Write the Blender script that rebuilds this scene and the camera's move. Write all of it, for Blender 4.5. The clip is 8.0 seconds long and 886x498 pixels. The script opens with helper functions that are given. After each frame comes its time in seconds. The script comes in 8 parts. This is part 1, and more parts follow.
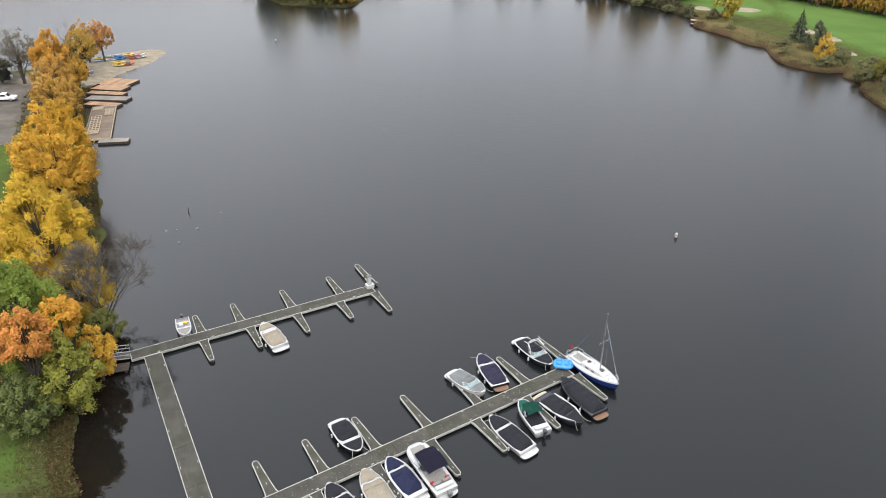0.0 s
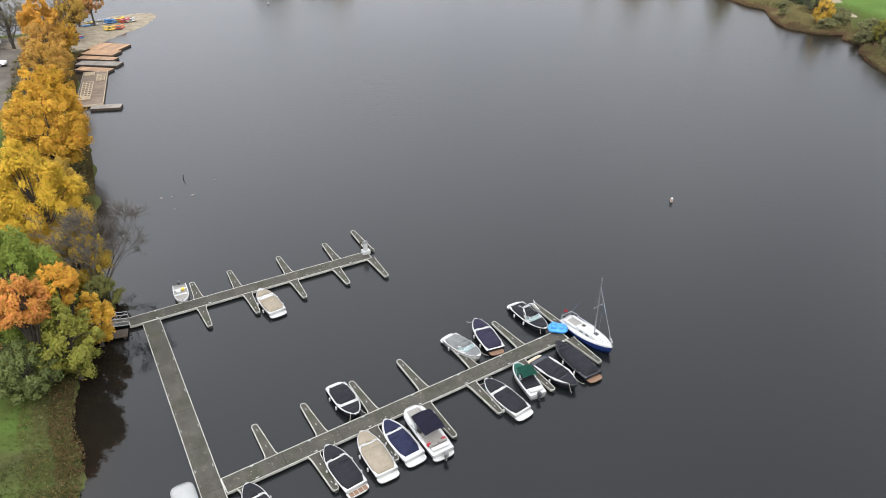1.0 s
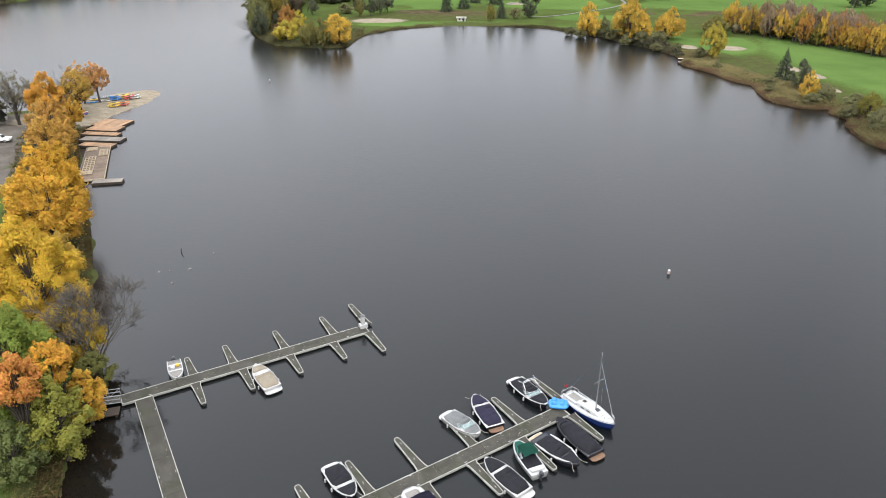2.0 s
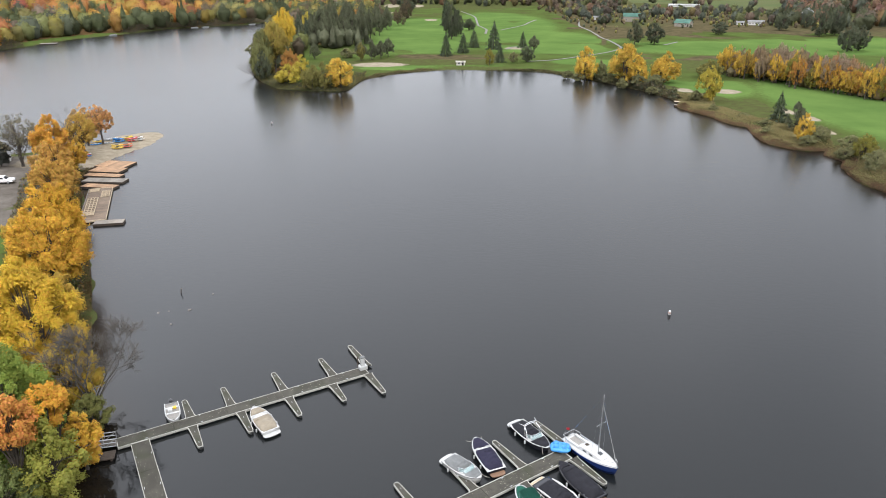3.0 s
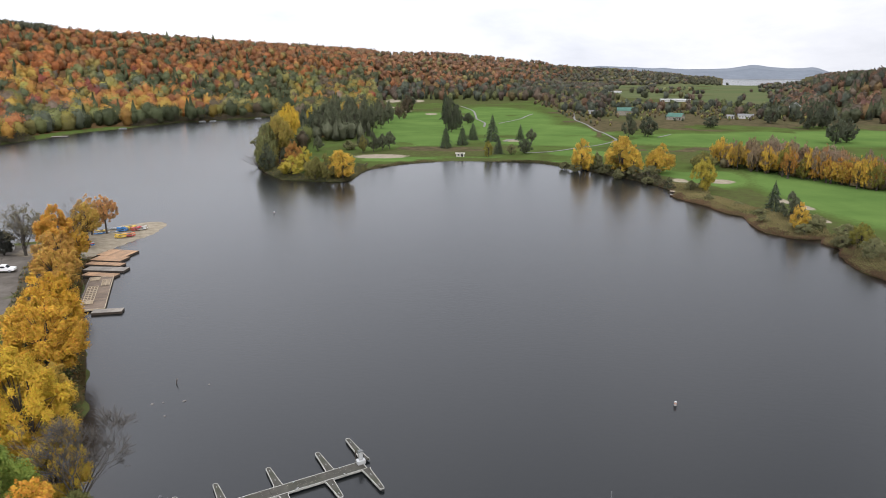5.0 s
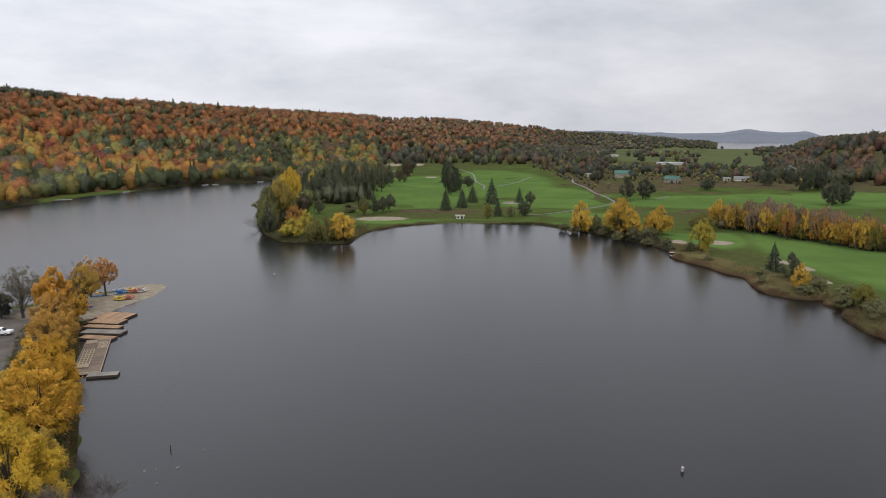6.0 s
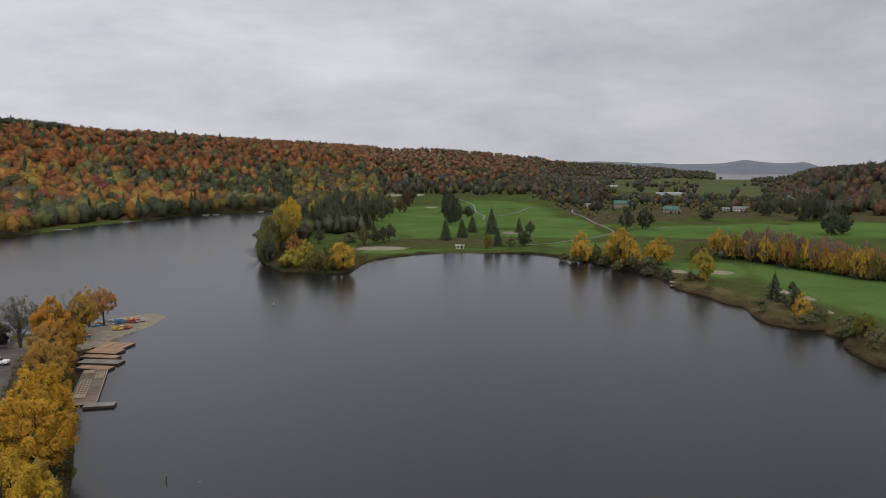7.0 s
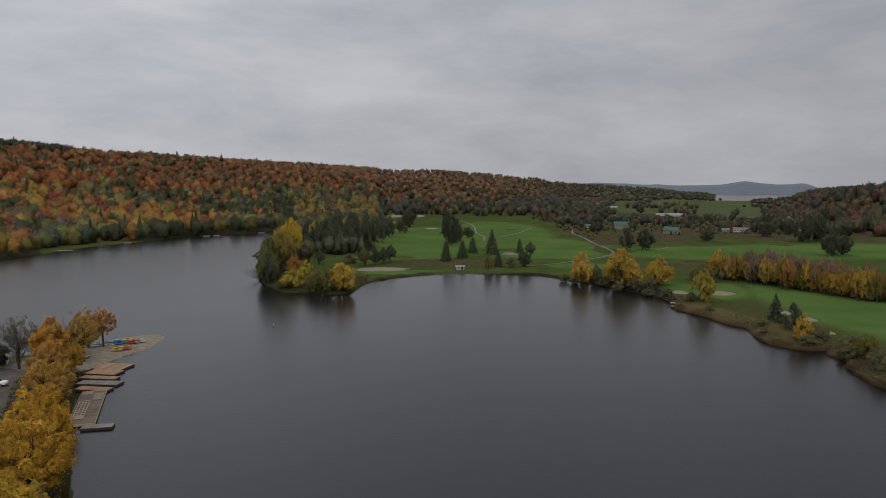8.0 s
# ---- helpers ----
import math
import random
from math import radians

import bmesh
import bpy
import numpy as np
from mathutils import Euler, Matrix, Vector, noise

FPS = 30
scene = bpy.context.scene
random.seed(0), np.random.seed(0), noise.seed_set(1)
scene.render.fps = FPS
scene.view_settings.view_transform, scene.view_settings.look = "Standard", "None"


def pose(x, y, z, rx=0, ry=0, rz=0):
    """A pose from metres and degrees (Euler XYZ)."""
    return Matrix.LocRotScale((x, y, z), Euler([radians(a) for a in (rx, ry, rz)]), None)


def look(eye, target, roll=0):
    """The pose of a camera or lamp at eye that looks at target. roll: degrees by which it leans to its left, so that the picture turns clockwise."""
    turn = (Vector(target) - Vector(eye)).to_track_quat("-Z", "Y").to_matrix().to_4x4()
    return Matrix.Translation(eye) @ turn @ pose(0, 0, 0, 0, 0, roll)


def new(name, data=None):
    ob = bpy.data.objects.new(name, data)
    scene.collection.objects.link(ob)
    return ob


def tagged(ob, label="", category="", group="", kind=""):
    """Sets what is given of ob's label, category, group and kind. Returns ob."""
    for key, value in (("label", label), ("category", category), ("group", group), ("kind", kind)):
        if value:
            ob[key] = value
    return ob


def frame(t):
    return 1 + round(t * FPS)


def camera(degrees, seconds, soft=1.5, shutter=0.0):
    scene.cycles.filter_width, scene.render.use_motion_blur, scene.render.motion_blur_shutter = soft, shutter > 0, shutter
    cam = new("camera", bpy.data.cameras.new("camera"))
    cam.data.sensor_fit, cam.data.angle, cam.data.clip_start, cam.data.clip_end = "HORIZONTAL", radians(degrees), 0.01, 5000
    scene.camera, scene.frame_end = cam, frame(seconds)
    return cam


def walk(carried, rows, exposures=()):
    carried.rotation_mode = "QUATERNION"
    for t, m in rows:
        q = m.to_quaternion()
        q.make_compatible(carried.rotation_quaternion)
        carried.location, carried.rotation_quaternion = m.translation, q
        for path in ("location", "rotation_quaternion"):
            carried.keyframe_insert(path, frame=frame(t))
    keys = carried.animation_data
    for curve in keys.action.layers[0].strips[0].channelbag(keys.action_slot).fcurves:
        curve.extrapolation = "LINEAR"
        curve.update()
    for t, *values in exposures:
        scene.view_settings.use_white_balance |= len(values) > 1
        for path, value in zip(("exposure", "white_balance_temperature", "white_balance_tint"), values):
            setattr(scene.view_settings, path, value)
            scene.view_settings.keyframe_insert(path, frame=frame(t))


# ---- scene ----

# ---------- camera: a drone hovering 50 m over the marina, tilting up ----------
cam = camera(65.7, 8.0, soft=0.95)
# seconds, x, y, z, pitch, roll, yaw
PATH = [
    (0, -0.26, 0.35, 49.63, -28.398, -0.400, 0.261),
    (0.5, -0.18, 0.14, 49.63, -30.320, -0.300, 0.033),
    (1, -0.12, 0.10, 49.73, -31.234, -0.300, -0.067),
    (1.5, -0.16, 0.28, 49.93, -30.104, -0.200, -0.199),
    (2, -0.24, 0.51, 50.17, -25.475, -0.200, -0.317),
    (2.2, -0.26, 0.50, 50.19, -24.538, -0.200, -0.324),
    (3.3, -0.35, 0.45, 50.34, -21.351, -0.200, -0.361),
    (3.5, -0.36, 0.45, 50.37, -20.827, -0.200, -0.368),
    (4, -0.37, 0.51, 50.42, -19.033, -0.200, -0.364),
    (4.5, -0.39, 0.59, 50.44, -17.003, -0.200, -0.329),
    (4.7, -0.40, 0.65, 50.39, -16.118, -0.173, -0.328),
    (5.8, -0.41, 0.97, 50.14, -10.766, -0.027, -0.321),
    (6, -0.41, 1.03, 50.09, -9.613, -0.000, -0.320),
    (6.5, -0.38, 1.10, 49.98, -8.077, -0.000, -0.318),
    (7, -0.35, 1.09, 49.87, -7.096, 0.000, -0.318),
    (7.5, -0.36, 1.02, 49.79, -5.853, 0.000, -0.288),
    (8, -0.37, 1.01, 49.75, -5.337, 0.000, -0.288),
]


def drone(x, y, z, pitch, roll, yaw):
    c, s = math.cos(radians(yaw)), math.sin(radians(yaw))
    cp, sp = math.cos(radians(pitch)), math.sin(radians(pitch))
    return look((x, y, z), (x - s * cp * 10, y + c * cp * 10, z + sp * 10), -roll)


EXPOSURES = [(0.0, 1.1, 6500, 10), (1.5, 1.16, 6500, 10), (3.5, 1.16, 6430, 11), (4.5, 1.01, 6420, 12), (6.0, 0.2, 6480, 12), (6.5, 0.01, 6500, 12), (7.0, -0.22, 6520, 12), (8.0, -0.59, 6480, 12)]
walk(cam, [(t, drone(*row)) for t, *row in PATH], EXPOSURES)

# ---------- overcast autumn sky ----------
world = bpy.data.worlds.new("overcast_sky")
scene.world = world
world.use_nodes = True
wn, wl = world.node_tree.nodes, world.node_tree.links
wn.clear()
w_out = wn.new("ShaderNodeOutputWorld")
w_bg = wn.new("ShaderNodeBackground")
w_sky = wn.new("ShaderNodeTexSky")
w_sky.sky_type = "NISHITA"
w_sky.sun_disc = False
w_sky.sun_elevation = radians(38)
w_sky.sun_rotation = radians(200)
w_sky.dust_density = 4.0
w_tc = wn.new("ShaderNodeTexCoord")
w_sep = wn.new("ShaderNodeSeparateXYZ")
wl.new(w_tc.outputs["Generated"], w_sep.inputs[0])
# soft cloud bands, flattened towards the horizon
w_map = wn.new("ShaderNodeMapping")
w_map.inputs["Scale"].default_value = (2.2, 2.2, 7.0)
w_map.inputs["Rotation"].default_value = (0.0, 0.28, 0.0)
wl.new(w_tc.outputs["Generated"], w_map.inputs[0])
w_n1 = wn.new("ShaderNodeTexNoise"); w_n1.inputs["Scale"].default_value = 1.5; w_n1.inputs["Detail"].default_value = 7
w_n1.inputs["Roughness"].default_value = 0.6; w_n1.inputs["Distortion"].default_value = 0.15
wl.new(w_map.outputs[0], w_n1.inputs[0])
w_ramp = wn.new("ShaderNodeValToRGB")
w_ramp.color_ramp.elements[0].position, w_ramp.color_ramp.elements[1].position = 0.32, 0.68
w_ramp.color_ramp.elements[0].color = (0.56, 0.585, 0.635, 1)
w_ramp.color_ramp.elements[1].color = (0.81, 0.82, 0.855, 1)
wl.new(w_n1.outputs[0], w_ramp.inputs[0])
w_scale = wn.new("ShaderNodeVectorMath"); w_scale.operation = "SCALE"; w_scale.inputs["Scale"].default_value = 0.10
wl.new(w_sky.outputs[0], w_scale.inputs[0])
w_mix = wn.new("ShaderNodeMix"); w_mix.data_type = "RGBA"; w_mix.inputs["Factor"].default_value = 0.9
wl.new(w_scale.outputs[0], w_mix.inputs["A"]); wl.new(w_ramp.outputs[0], w_mix.inputs["B"])
wl.new(w_mix.outputs["Result"], w_bg.inputs[0])
# an overcast sky: brighter overhead than at the horizon, and brighter to the west
w_up = wn.new("ShaderNodeMapRange"); w_up.interpolation_type = "SMOOTHSTEP"
w_up.inputs["From Min"].default_value, w_up.inputs["From Max"].default_value = 0.25, 0.95
w_up.inputs["To Min"].default_value, w_up.inputs["To Max"].default_value = 1.0, 1.28
wl.new(w_sep.outputs[2], w_up.inputs["Value"])
def side_light(west, east):
    q = wn.new("ShaderNodeMapRange")
    q.inputs["From Min"].default_value, q.inputs["From Max"].default_value = -0.55, 0.5
    q.inputs["To Min"].default_value, q.inputs["To Max"].default_value = west, east
    wl.new(w_sep.outputs[0], q.inputs["Value"])
    return q.outputs[0]


w_high = wn.new("ShaderNodeMapRange"); w_high.interpolation_type = "SMOOTHSTEP"
w_high.inputs["From Min"].default_value, w_high.inputs["From Max"].default_value = 0.2, 0.5
wl.new(w_sep.outputs[2], w_high.inputs["Value"])
w_west = wn.new("ShaderNodeMix")
wl.new(w_high.outputs[0], w_west.inputs["Factor"])
wl.new(side_light(1.16, 0.8), w_west.inputs["A"]); wl.new(side_light(1.9, 1.08), w_west.inputs["B"])
w_mul = wn.new("ShaderNodeMath"); w_mul.operation = "MULTIPLY"
wl.new(w_up.outputs[0], w_mul.inputs[0]); wl.new(w_west.outputs["Result"], w_mul.inputs[1])
wl.new(w_mul.outputs[0], w_bg.inputs[1])
wl.new(w_bg.outputs[0], w_out.inputs[0])

sun = new("sun", bpy.data.lights.new("sun", "SUN"))
sun.data.energy, sun.data.angle, sun.data.color = 0.9, radians(40), (1.0, 0.97, 0.92)
sun.matrix_world = look((0, 0, 100), (-30, 40, 20))

# ---------- materials ----------
def shader(name):
    m = bpy.data.materials.new(name)
    m.use_nodes = True
    nodes, links = m.node_tree.nodes, m.node_tree.links
    return m, nodes, links, nodes["Principled BSDF"]


def surface(name, colour, rough=0.6, metal=0.0, grain=6.0, vary=0.18, bump=0.15, fine=60.0, stain=None, stain_amount=0.3, random=0.0, coords="Object", gloss=0.5):
    """A painted, wooden, woven or stony surface: colour varied at two scales, with fine relief and optional stains."""
    m, n, l, b = shader(name)
    b.inputs["Roughness"].default_value, b.inputs["Metallic"].default_value = rough, metal
    b.inputs["Specular IOR Level"].default_value = gloss
    tc = n.new("ShaderNodeTexCoord")
    big, small = n.new("ShaderNodeTexNoise"), n.new("ShaderNodeTexNoise")
    big.inputs["Scale"].default_value, big.inputs["Detail"].default_value = grain, 4
    small.inputs["Scale"].default_value, small.inputs["Detail"].default_value = fine, 2
    l.new(tc.outputs[coords], big.inputs["Vector"]); l.new(tc.outputs[coords], small.inputs["Vector"])
    add = n.new("ShaderNodeMath"); add.operation = "ADD"
    l.new(big.outputs[0], add.inputs[0]); l.new(small.outputs[0], add.inputs[1])
    rmap = n.new("ShaderNodeMapRange")
    rmap.inputs["From Min"].default_value, rmap.inputs["From Max"].default_value = 0.7, 1.3
    rmap.inputs["To Min"].default_value, rmap.inputs["To Max"].default_value = 1 - vary, 1 + vary
    l.new(add.outputs[0], rmap.inputs["Value"])
    sc = n.new("ShaderNodeVectorMath"); sc.operation = "SCALE"
    sc.inputs[0].default_value = colour
    if random:
        oi = n.new("ShaderNodeObjectInfo")
        rr = n.new("ShaderNodeMapRange")
        rr.inputs["To Min"].default_value, rr.inputs["To Max"].default_value = 1 - random, 1 + random
        mul = n.new("ShaderNodeMath"); mul.operation = "MULTIPLY"
        l.new(oi.outputs["Random"], rr.inputs["Value"]); l.new(rr.outputs[0], mul.inputs[0]); l.new(rmap.outputs[0], mul.inputs[1])
        l.new(mul.outputs[0], sc.inputs["Scale"])
    else:
        l.new(rmap.outputs[0], sc.inputs["Scale"])
    last = sc.outputs[0]
    if stain:
        sn = n.new("ShaderNodeTexNoise"); sn.inputs["Scale"].default_value = grain * 0.6; sn.inputs["Detail"].default_value = 6
        l.new(tc.outputs[coords], sn.inputs["Vector"])
        sr = n.new("ShaderNodeMapRange"); sr.inputs["From Min"].default_value, sr.inputs["From Max"].default_value = 0.5, 0.7
        sr.inputs["To Max"].default_value = stain_amount
        l.new(sn.outputs[0], sr.inputs["Value"])
        mix = n.new("ShaderNodeMix"); mix.data_type = "RGBA"
        mix.inputs["B"].default_value = (*stain, 1)
        l.new(sr.outputs[0], mix.inputs["Factor"]); l.new(last, mix.inputs["A"])
        last = mix.outputs["Result"]
    l.new(last, b.inputs["Base Color"])
    if bump:
        bp = n.new("ShaderNodeBump"); bp.inputs["Strength"].default_value = bump; bp.inputs["Distance"].default_value = 0.02
        l.new(add.outputs[0], bp.inputs["Height"]); l.new(bp.outputs[0], b.inputs["Normal"])
    return m


def leaf_material(name, source, low=0.92, high=1.14, patch=0.45, sheen=0.015, hue=0.022, thin=0.38, round_off=0.75):
    """Thin leaves that let some light through; source: the object's own colour, or a tint kept per tree."""
    m, n, l, b = shader(name)
    out = n["Material Output"]
    n.remove(b)
    if source == "object":
        col = n.new("ShaderNodeObjectInfo").outputs["Color"]
    else:
        at = n.new("ShaderNodeAttribute"); at.attribute_name = source
        col = at.outputs["Color"]
    geo = n.new("ShaderNodeNewGeometry")
    hsv = n.new("ShaderNodeHueSaturation")
    hr, vr = n.new("ShaderNodeMapRange"), n.new("ShaderNodeMapRange")
    hr.inputs["To Min"].default_value, hr.inputs["To Max"].default_value = 0.5 - hue, 0.5 + hue
    vr.inputs["To Min"].default_value, vr.inputs["To Max"].default_value = low, high
    l.new(geo.outputs["Random Per Island"], hr.inputs["Value"])
    mul = n.new("ShaderNodeMath"); mul.operation = "MULTIPLY"; mul.inputs[1].default_value = 7.31
    fr = n.new("ShaderNodeMath"); fr.operation = "FRACT"
    l.new(geo.outputs["Random Per Island"], mul.inputs[0]); l.new(mul.outputs[0], fr.inputs[0]); l.new(fr.outputs[0], vr.inputs["Value"])
    # whole sprays turn earlier or later than their neighbours
    tc, pn, pm, vm = n.new("ShaderNodeTexCoord"), n.new("ShaderNodeTexNoise"), n.new("ShaderNodeMapRange"), n.new("ShaderNodeMath")
    pn.inputs["Scale"].default_value, pn.inputs["Detail"].default_value = patch, 3
    pm.inputs["From Min"].default_value, pm.inputs["From Max"].default_value = 0.3, 0.7
    pm.inputs["To Min"].default_value, pm.inputs["To Max"].default_value = 0.72, 1.2
    vm.operation = "MULTIPLY"
    l.new(tc.outputs["Object"], pn.inputs["Vector"]); l.new(pn.outputs[0], pm.inputs["Value"])
    l.new(vr.outputs[0], vm.inputs[0]); l.new(pm.outputs[0], vm.inputs[1])
    l.new(hr.outputs[0], hsv.inputs["Hue"]); l.new(vm.outputs[0], hsv.inputs["Value"]); l.new(col, hsv.inputs["Color"])
    d, t, mx = n.new("ShaderNodeBsdfDiffuse"), n.new("ShaderNodeBsdfTranslucent"), n.new("ShaderNodeMixShader")
    mx.inputs[0].default_value = thin
    # sprays lean with the swell of their crown
    ca, vt, rs, gs, va = n.new("ShaderNodeAttribute"), n.new("ShaderNodeVectorTransform"), n.new("ShaderNodeVectorMath"), n.new("ShaderNodeVectorMath"), n.new("ShaderNodeVectorMath")
    ca.attribute_name = "crown_normal"
    vt.vector_type, vt.convert_from, vt.convert_to = "NORMAL", "OBJECT", "WORLD"
    rs.operation = gs.operation = "SCALE"
    rs.inputs["Scale"].default_value, gs.inputs["Scale"].default_value = round_off, 1 - round_off
    va.operation = "ADD"
    vn = n.new("ShaderNodeVectorMath"); vn.operation = "NORMALIZE"
    l.new(ca.outputs["Vector"], vt.inputs[0]); l.new(vt.outputs[0], rs.inputs[0]); l.new(geo.outputs["Normal"], gs.inputs[0])
    l.new(rs.outputs[0], va.inputs[0]); l.new(gs.outputs[0], va.inputs[1]); l.new(va.outputs[0], vn.inputs[0])
    l.new(vn.outputs[0], d.inputs["Normal"]); l.new(vn.outputs[0], t.inputs["Normal"])
    l.new(hsv.outputs[0], d.inputs[0]); l.new(hsv.outputs[0], t.inputs[0])
    l.new(d.outputs[0], mx.inputs[1]); l.new(t.outputs[0], mx.inputs[2])
    # the waxy sheen of leaves under a pale sky
    wax, mg = n.new("ShaderNodeBsdfGlossy"), n.new("ShaderNodeMixShader")
    wax.inputs["Roughness"].default_value = 0.55
    mg.inputs[0].default_value = sheen
    l.new(mx.outputs[0], mg.inputs[1]); l.new(wax.outputs[0], mg.inputs[2]); l.new(mg.outputs[0], out.inputs[0])
    return m


LEAF = leaf_material("autumn_leaves", "object")
LEAF_TINT = leaf_material("forest_leaves", "tint", 0.94, 1.06, 0.02, 0.018, 0.007, 0.22, 0.8)
BARK = surface("bark", (0.06, 0.048, 0.038), 0.9, grain=2.0, vary=0.4, bump=0.6, fine=18)
BARK_GREY = surface("grey_bark", (0.08, 0.071, 0.061), 0.9, grain=2.0, vary=0.35, bump=0.5, fine=18)
GELCOAT = surface("white_gelcoat", (0.395, 0.4, 0.395), 0.25, grain=1.2, vary=0.05, bump=0.0, stain=(0.27, 0.26, 0.235), stain_amount=0.35)
HULL_DARK = surface("black_gelcoat", (0.012, 0.013, 0.018), 0.2, grain=1.5, vary=0.15, bump=0.0)
HULL_BLUE = surface("blue_gelcoat", (0.01, 0.026, 0.11), 0.25, grain=1.5, vary=0.12, bump=0.0)
CANVAS_BLACK = surface("black_canvas", (0.0075, 0.0075, 0.011), 0.75, grain=1.6, vary=0.3, bump=0.5, fine=7, gloss=0.25)
CANVAS_NAVY = surface("navy_canvas", (0.006, 0.008, 0.03), 0.75, grain=1.6, vary=0.3, bump=0.5, fine=7, gloss=0.25)
CANVAS_PLUM = surface("dark_indigo_canvas", (0.011, 0.01, 0.026), 0.75, grain=1.6, vary=0.3, bump=0.5, fine=7, gloss=0.25)
CANVAS_TAN = surface("tan_canvas", (0.2, 0.172, 0.13), 0.8, grain=1.3, vary=0.16, bump=0.5, fine=7, stain=(0.2, 0.15, 0.1), stain_amount=0.3, gloss=0.25)
CANVAS_GREY = surface("grey_canvas", (0.12, 0.125, 0.125), 0.8, grain=1.4, vary=0.2, bump=0.5, fine=7, stain=(0.22, 0.225, 0.225), stain_amount=0.4, gloss=0.25)
CANVAS_GREEN = surface("green_canvas", (0.005, 0.06, 0.04), 0.75, grain=1.6, vary=0.2, bump=0.5, fine=7, gloss=0.25)
TARP_BLUE = surface("blue_tarpaulin", (0.03, 0.2, 0.5), 0.45, grain=2.2, vary=0.3, bump=0.6, fine=9)
TEAK = surface("teak", (0.15, 0.085, 0.05), 0.6, grain=4, vary=0.25, bump=0.2, fine=40)
VINYL_RED = surface("red_vinyl", (0.3, 0.012, 0.02), 0.5, grain=4, vary=0.2, bump=0.1)
FLOOR_GREY = surface("cockpit_floor", (0.19, 0.18, 0.165), 0.7, grain=4, vary=0.2, bump=0.1)
STEEL = surface("stainless_steel", (0.62, 0.62, 0.62), 0.25, 1.0, grain=3, vary=0.08, bump=0.0)
ALU = surface("mill_aluminium", (0.42, 0.43, 0.44), 0.4, 0.8, grain=3, vary=0.12, bump=0.05)
MOTOR = surface("outboard_cowl", (0.035, 0.036, 0.04), 0.35, grain=4, vary=0.2, bump=0.0)
RUBBER = surface("black_rubber", (0.02, 0.02, 0.02), 0.8, grain=6, vary=0.3, bump=0.1)
ROPE = surface("dock_rope", (0.3, 0.28, 0.24), 0.9, grain=8, vary=0.2, bump=0.1)
DECK = surface("weathered_dock_deck", (0.047, 0.044, 0.036), 0.85, grain=0.9, vary=0.4, bump=0.4, fine=9, stain=(0.03, 0.034, 0.018), stain_amount=0.6, gloss=0.25)
DECK_EDGE = surface("pale_dock_edging", (0.33, 0.325, 0.295), 0.7, grain=1.1, vary=0.25, bump=0.15, fine=12, stain=(0.14, 0.135, 0.11), stain_amount=0.5)
FLOAT = surface("dock_float", (0.03, 0.03, 0.03), 0.7, grain=2, vary=0.3, bump=0.1)
PLY = surface("tan_plywood_deck", (0.27, 0.16, 0.085), 0.8, grain=0.9, vary=0.25, bump=0.3, fine=14, stain=(0.12, 0.085, 0.055), stain_amount=0.5, random=0.25)
GREY_WOOD = surface("grey_weathered_wood", (0.155, 0.137, 0.115), 0.85, grain=1.2, vary=0.3, bump=0.4, fine=14, random=0.15)
DECK_WOOD = surface("brown_weathered_wood", (0.125, 0.09, 0.062), 0.85, grain=1.0, vary=0.3, bump=0.4, fine=14, random=0.18)
PALE_WOOD = surface("pale_lumber", (0.36, 0.29, 0.2), 0.8, grain=2, vary=0.2, bump=0.2, fine=20)
DARK_TIMBER = surface("dark_timber", (0.045, 0.033, 0.024), 0.9, grain=2, vary=0.3, bump=0.4, fine=14)
ROOF_GREEN = surface("green_metal_roof", (0.09, 0.22, 0.17), 0.5, grain=0.4, vary=0.15, bump=0.1)
ROOF_GREY = surface("grey_roof", (0.3, 0.3, 0.3), 0.7, grain=0.4, vary=0.15, bump=0.1)
WALL_TAN = surface("tan_siding", (0.24, 0.215, 0.175), 0.8, grain=0.5, vary=0.12, bump=0.1)
WALL_WHITE = surface("white_siding", (0.5, 0.5, 0.49), 0.8, grain=0.5, vary=0.08, bump=0.1)
WINDOW_DARK = surface("dark_window_glass", (0.03, 0.035, 0.04), 0.1, grain=1, vary=0.1, bump=0.0)
CAR_WHITE = surface("white_car_paint", (0.8, 0.8, 0.8), 0.2, grain=1, vary=0.03, bump=0.0)
CONCRETE = surface("pale_stone", (0.5, 0.48, 0.43), 0.85, grain=0.8, vary=0.15, bump=0.2)
ROCK = surface("wet_rock", (0.12, 0.11, 0.1), 0.6, grain=3, vary=0.35, bump=0.6)
PATH_GRAVEL = surface("cart_path", (0.115, 0.112, 0.098), 0.9, grain=0.3, vary=0.18, bump=0.2, fine=3)
KAYAK = {k: surface(f"{k}_kayak_plastic", c, 0.35, grain=2, vary=0.12, bump=0.05) for k, c in
         dict(blue=(0.01, 0.15, 0.42), yellow=(0.55, 0.36, 0.03), red=(0.36, 0.03, 0.03), white=(0.45, 0.45, 0.43), orange=(0.5, 0.13, 0.03), grey=(0.25, 0.27, 0.3)).items()}


def glass_material():
    m, n, l, b = shader("windshield_glass")
    b.inputs["Base Color"].default_value = (0.55, 0.68, 0.68, 1)
    b.inputs["Transmission Weight"].default_value, b.inputs["Roughness"].default_value, b.inputs["IOR"].default_value = 0.75, 0.05, 1.45
    return m


GLASS = glass_material()


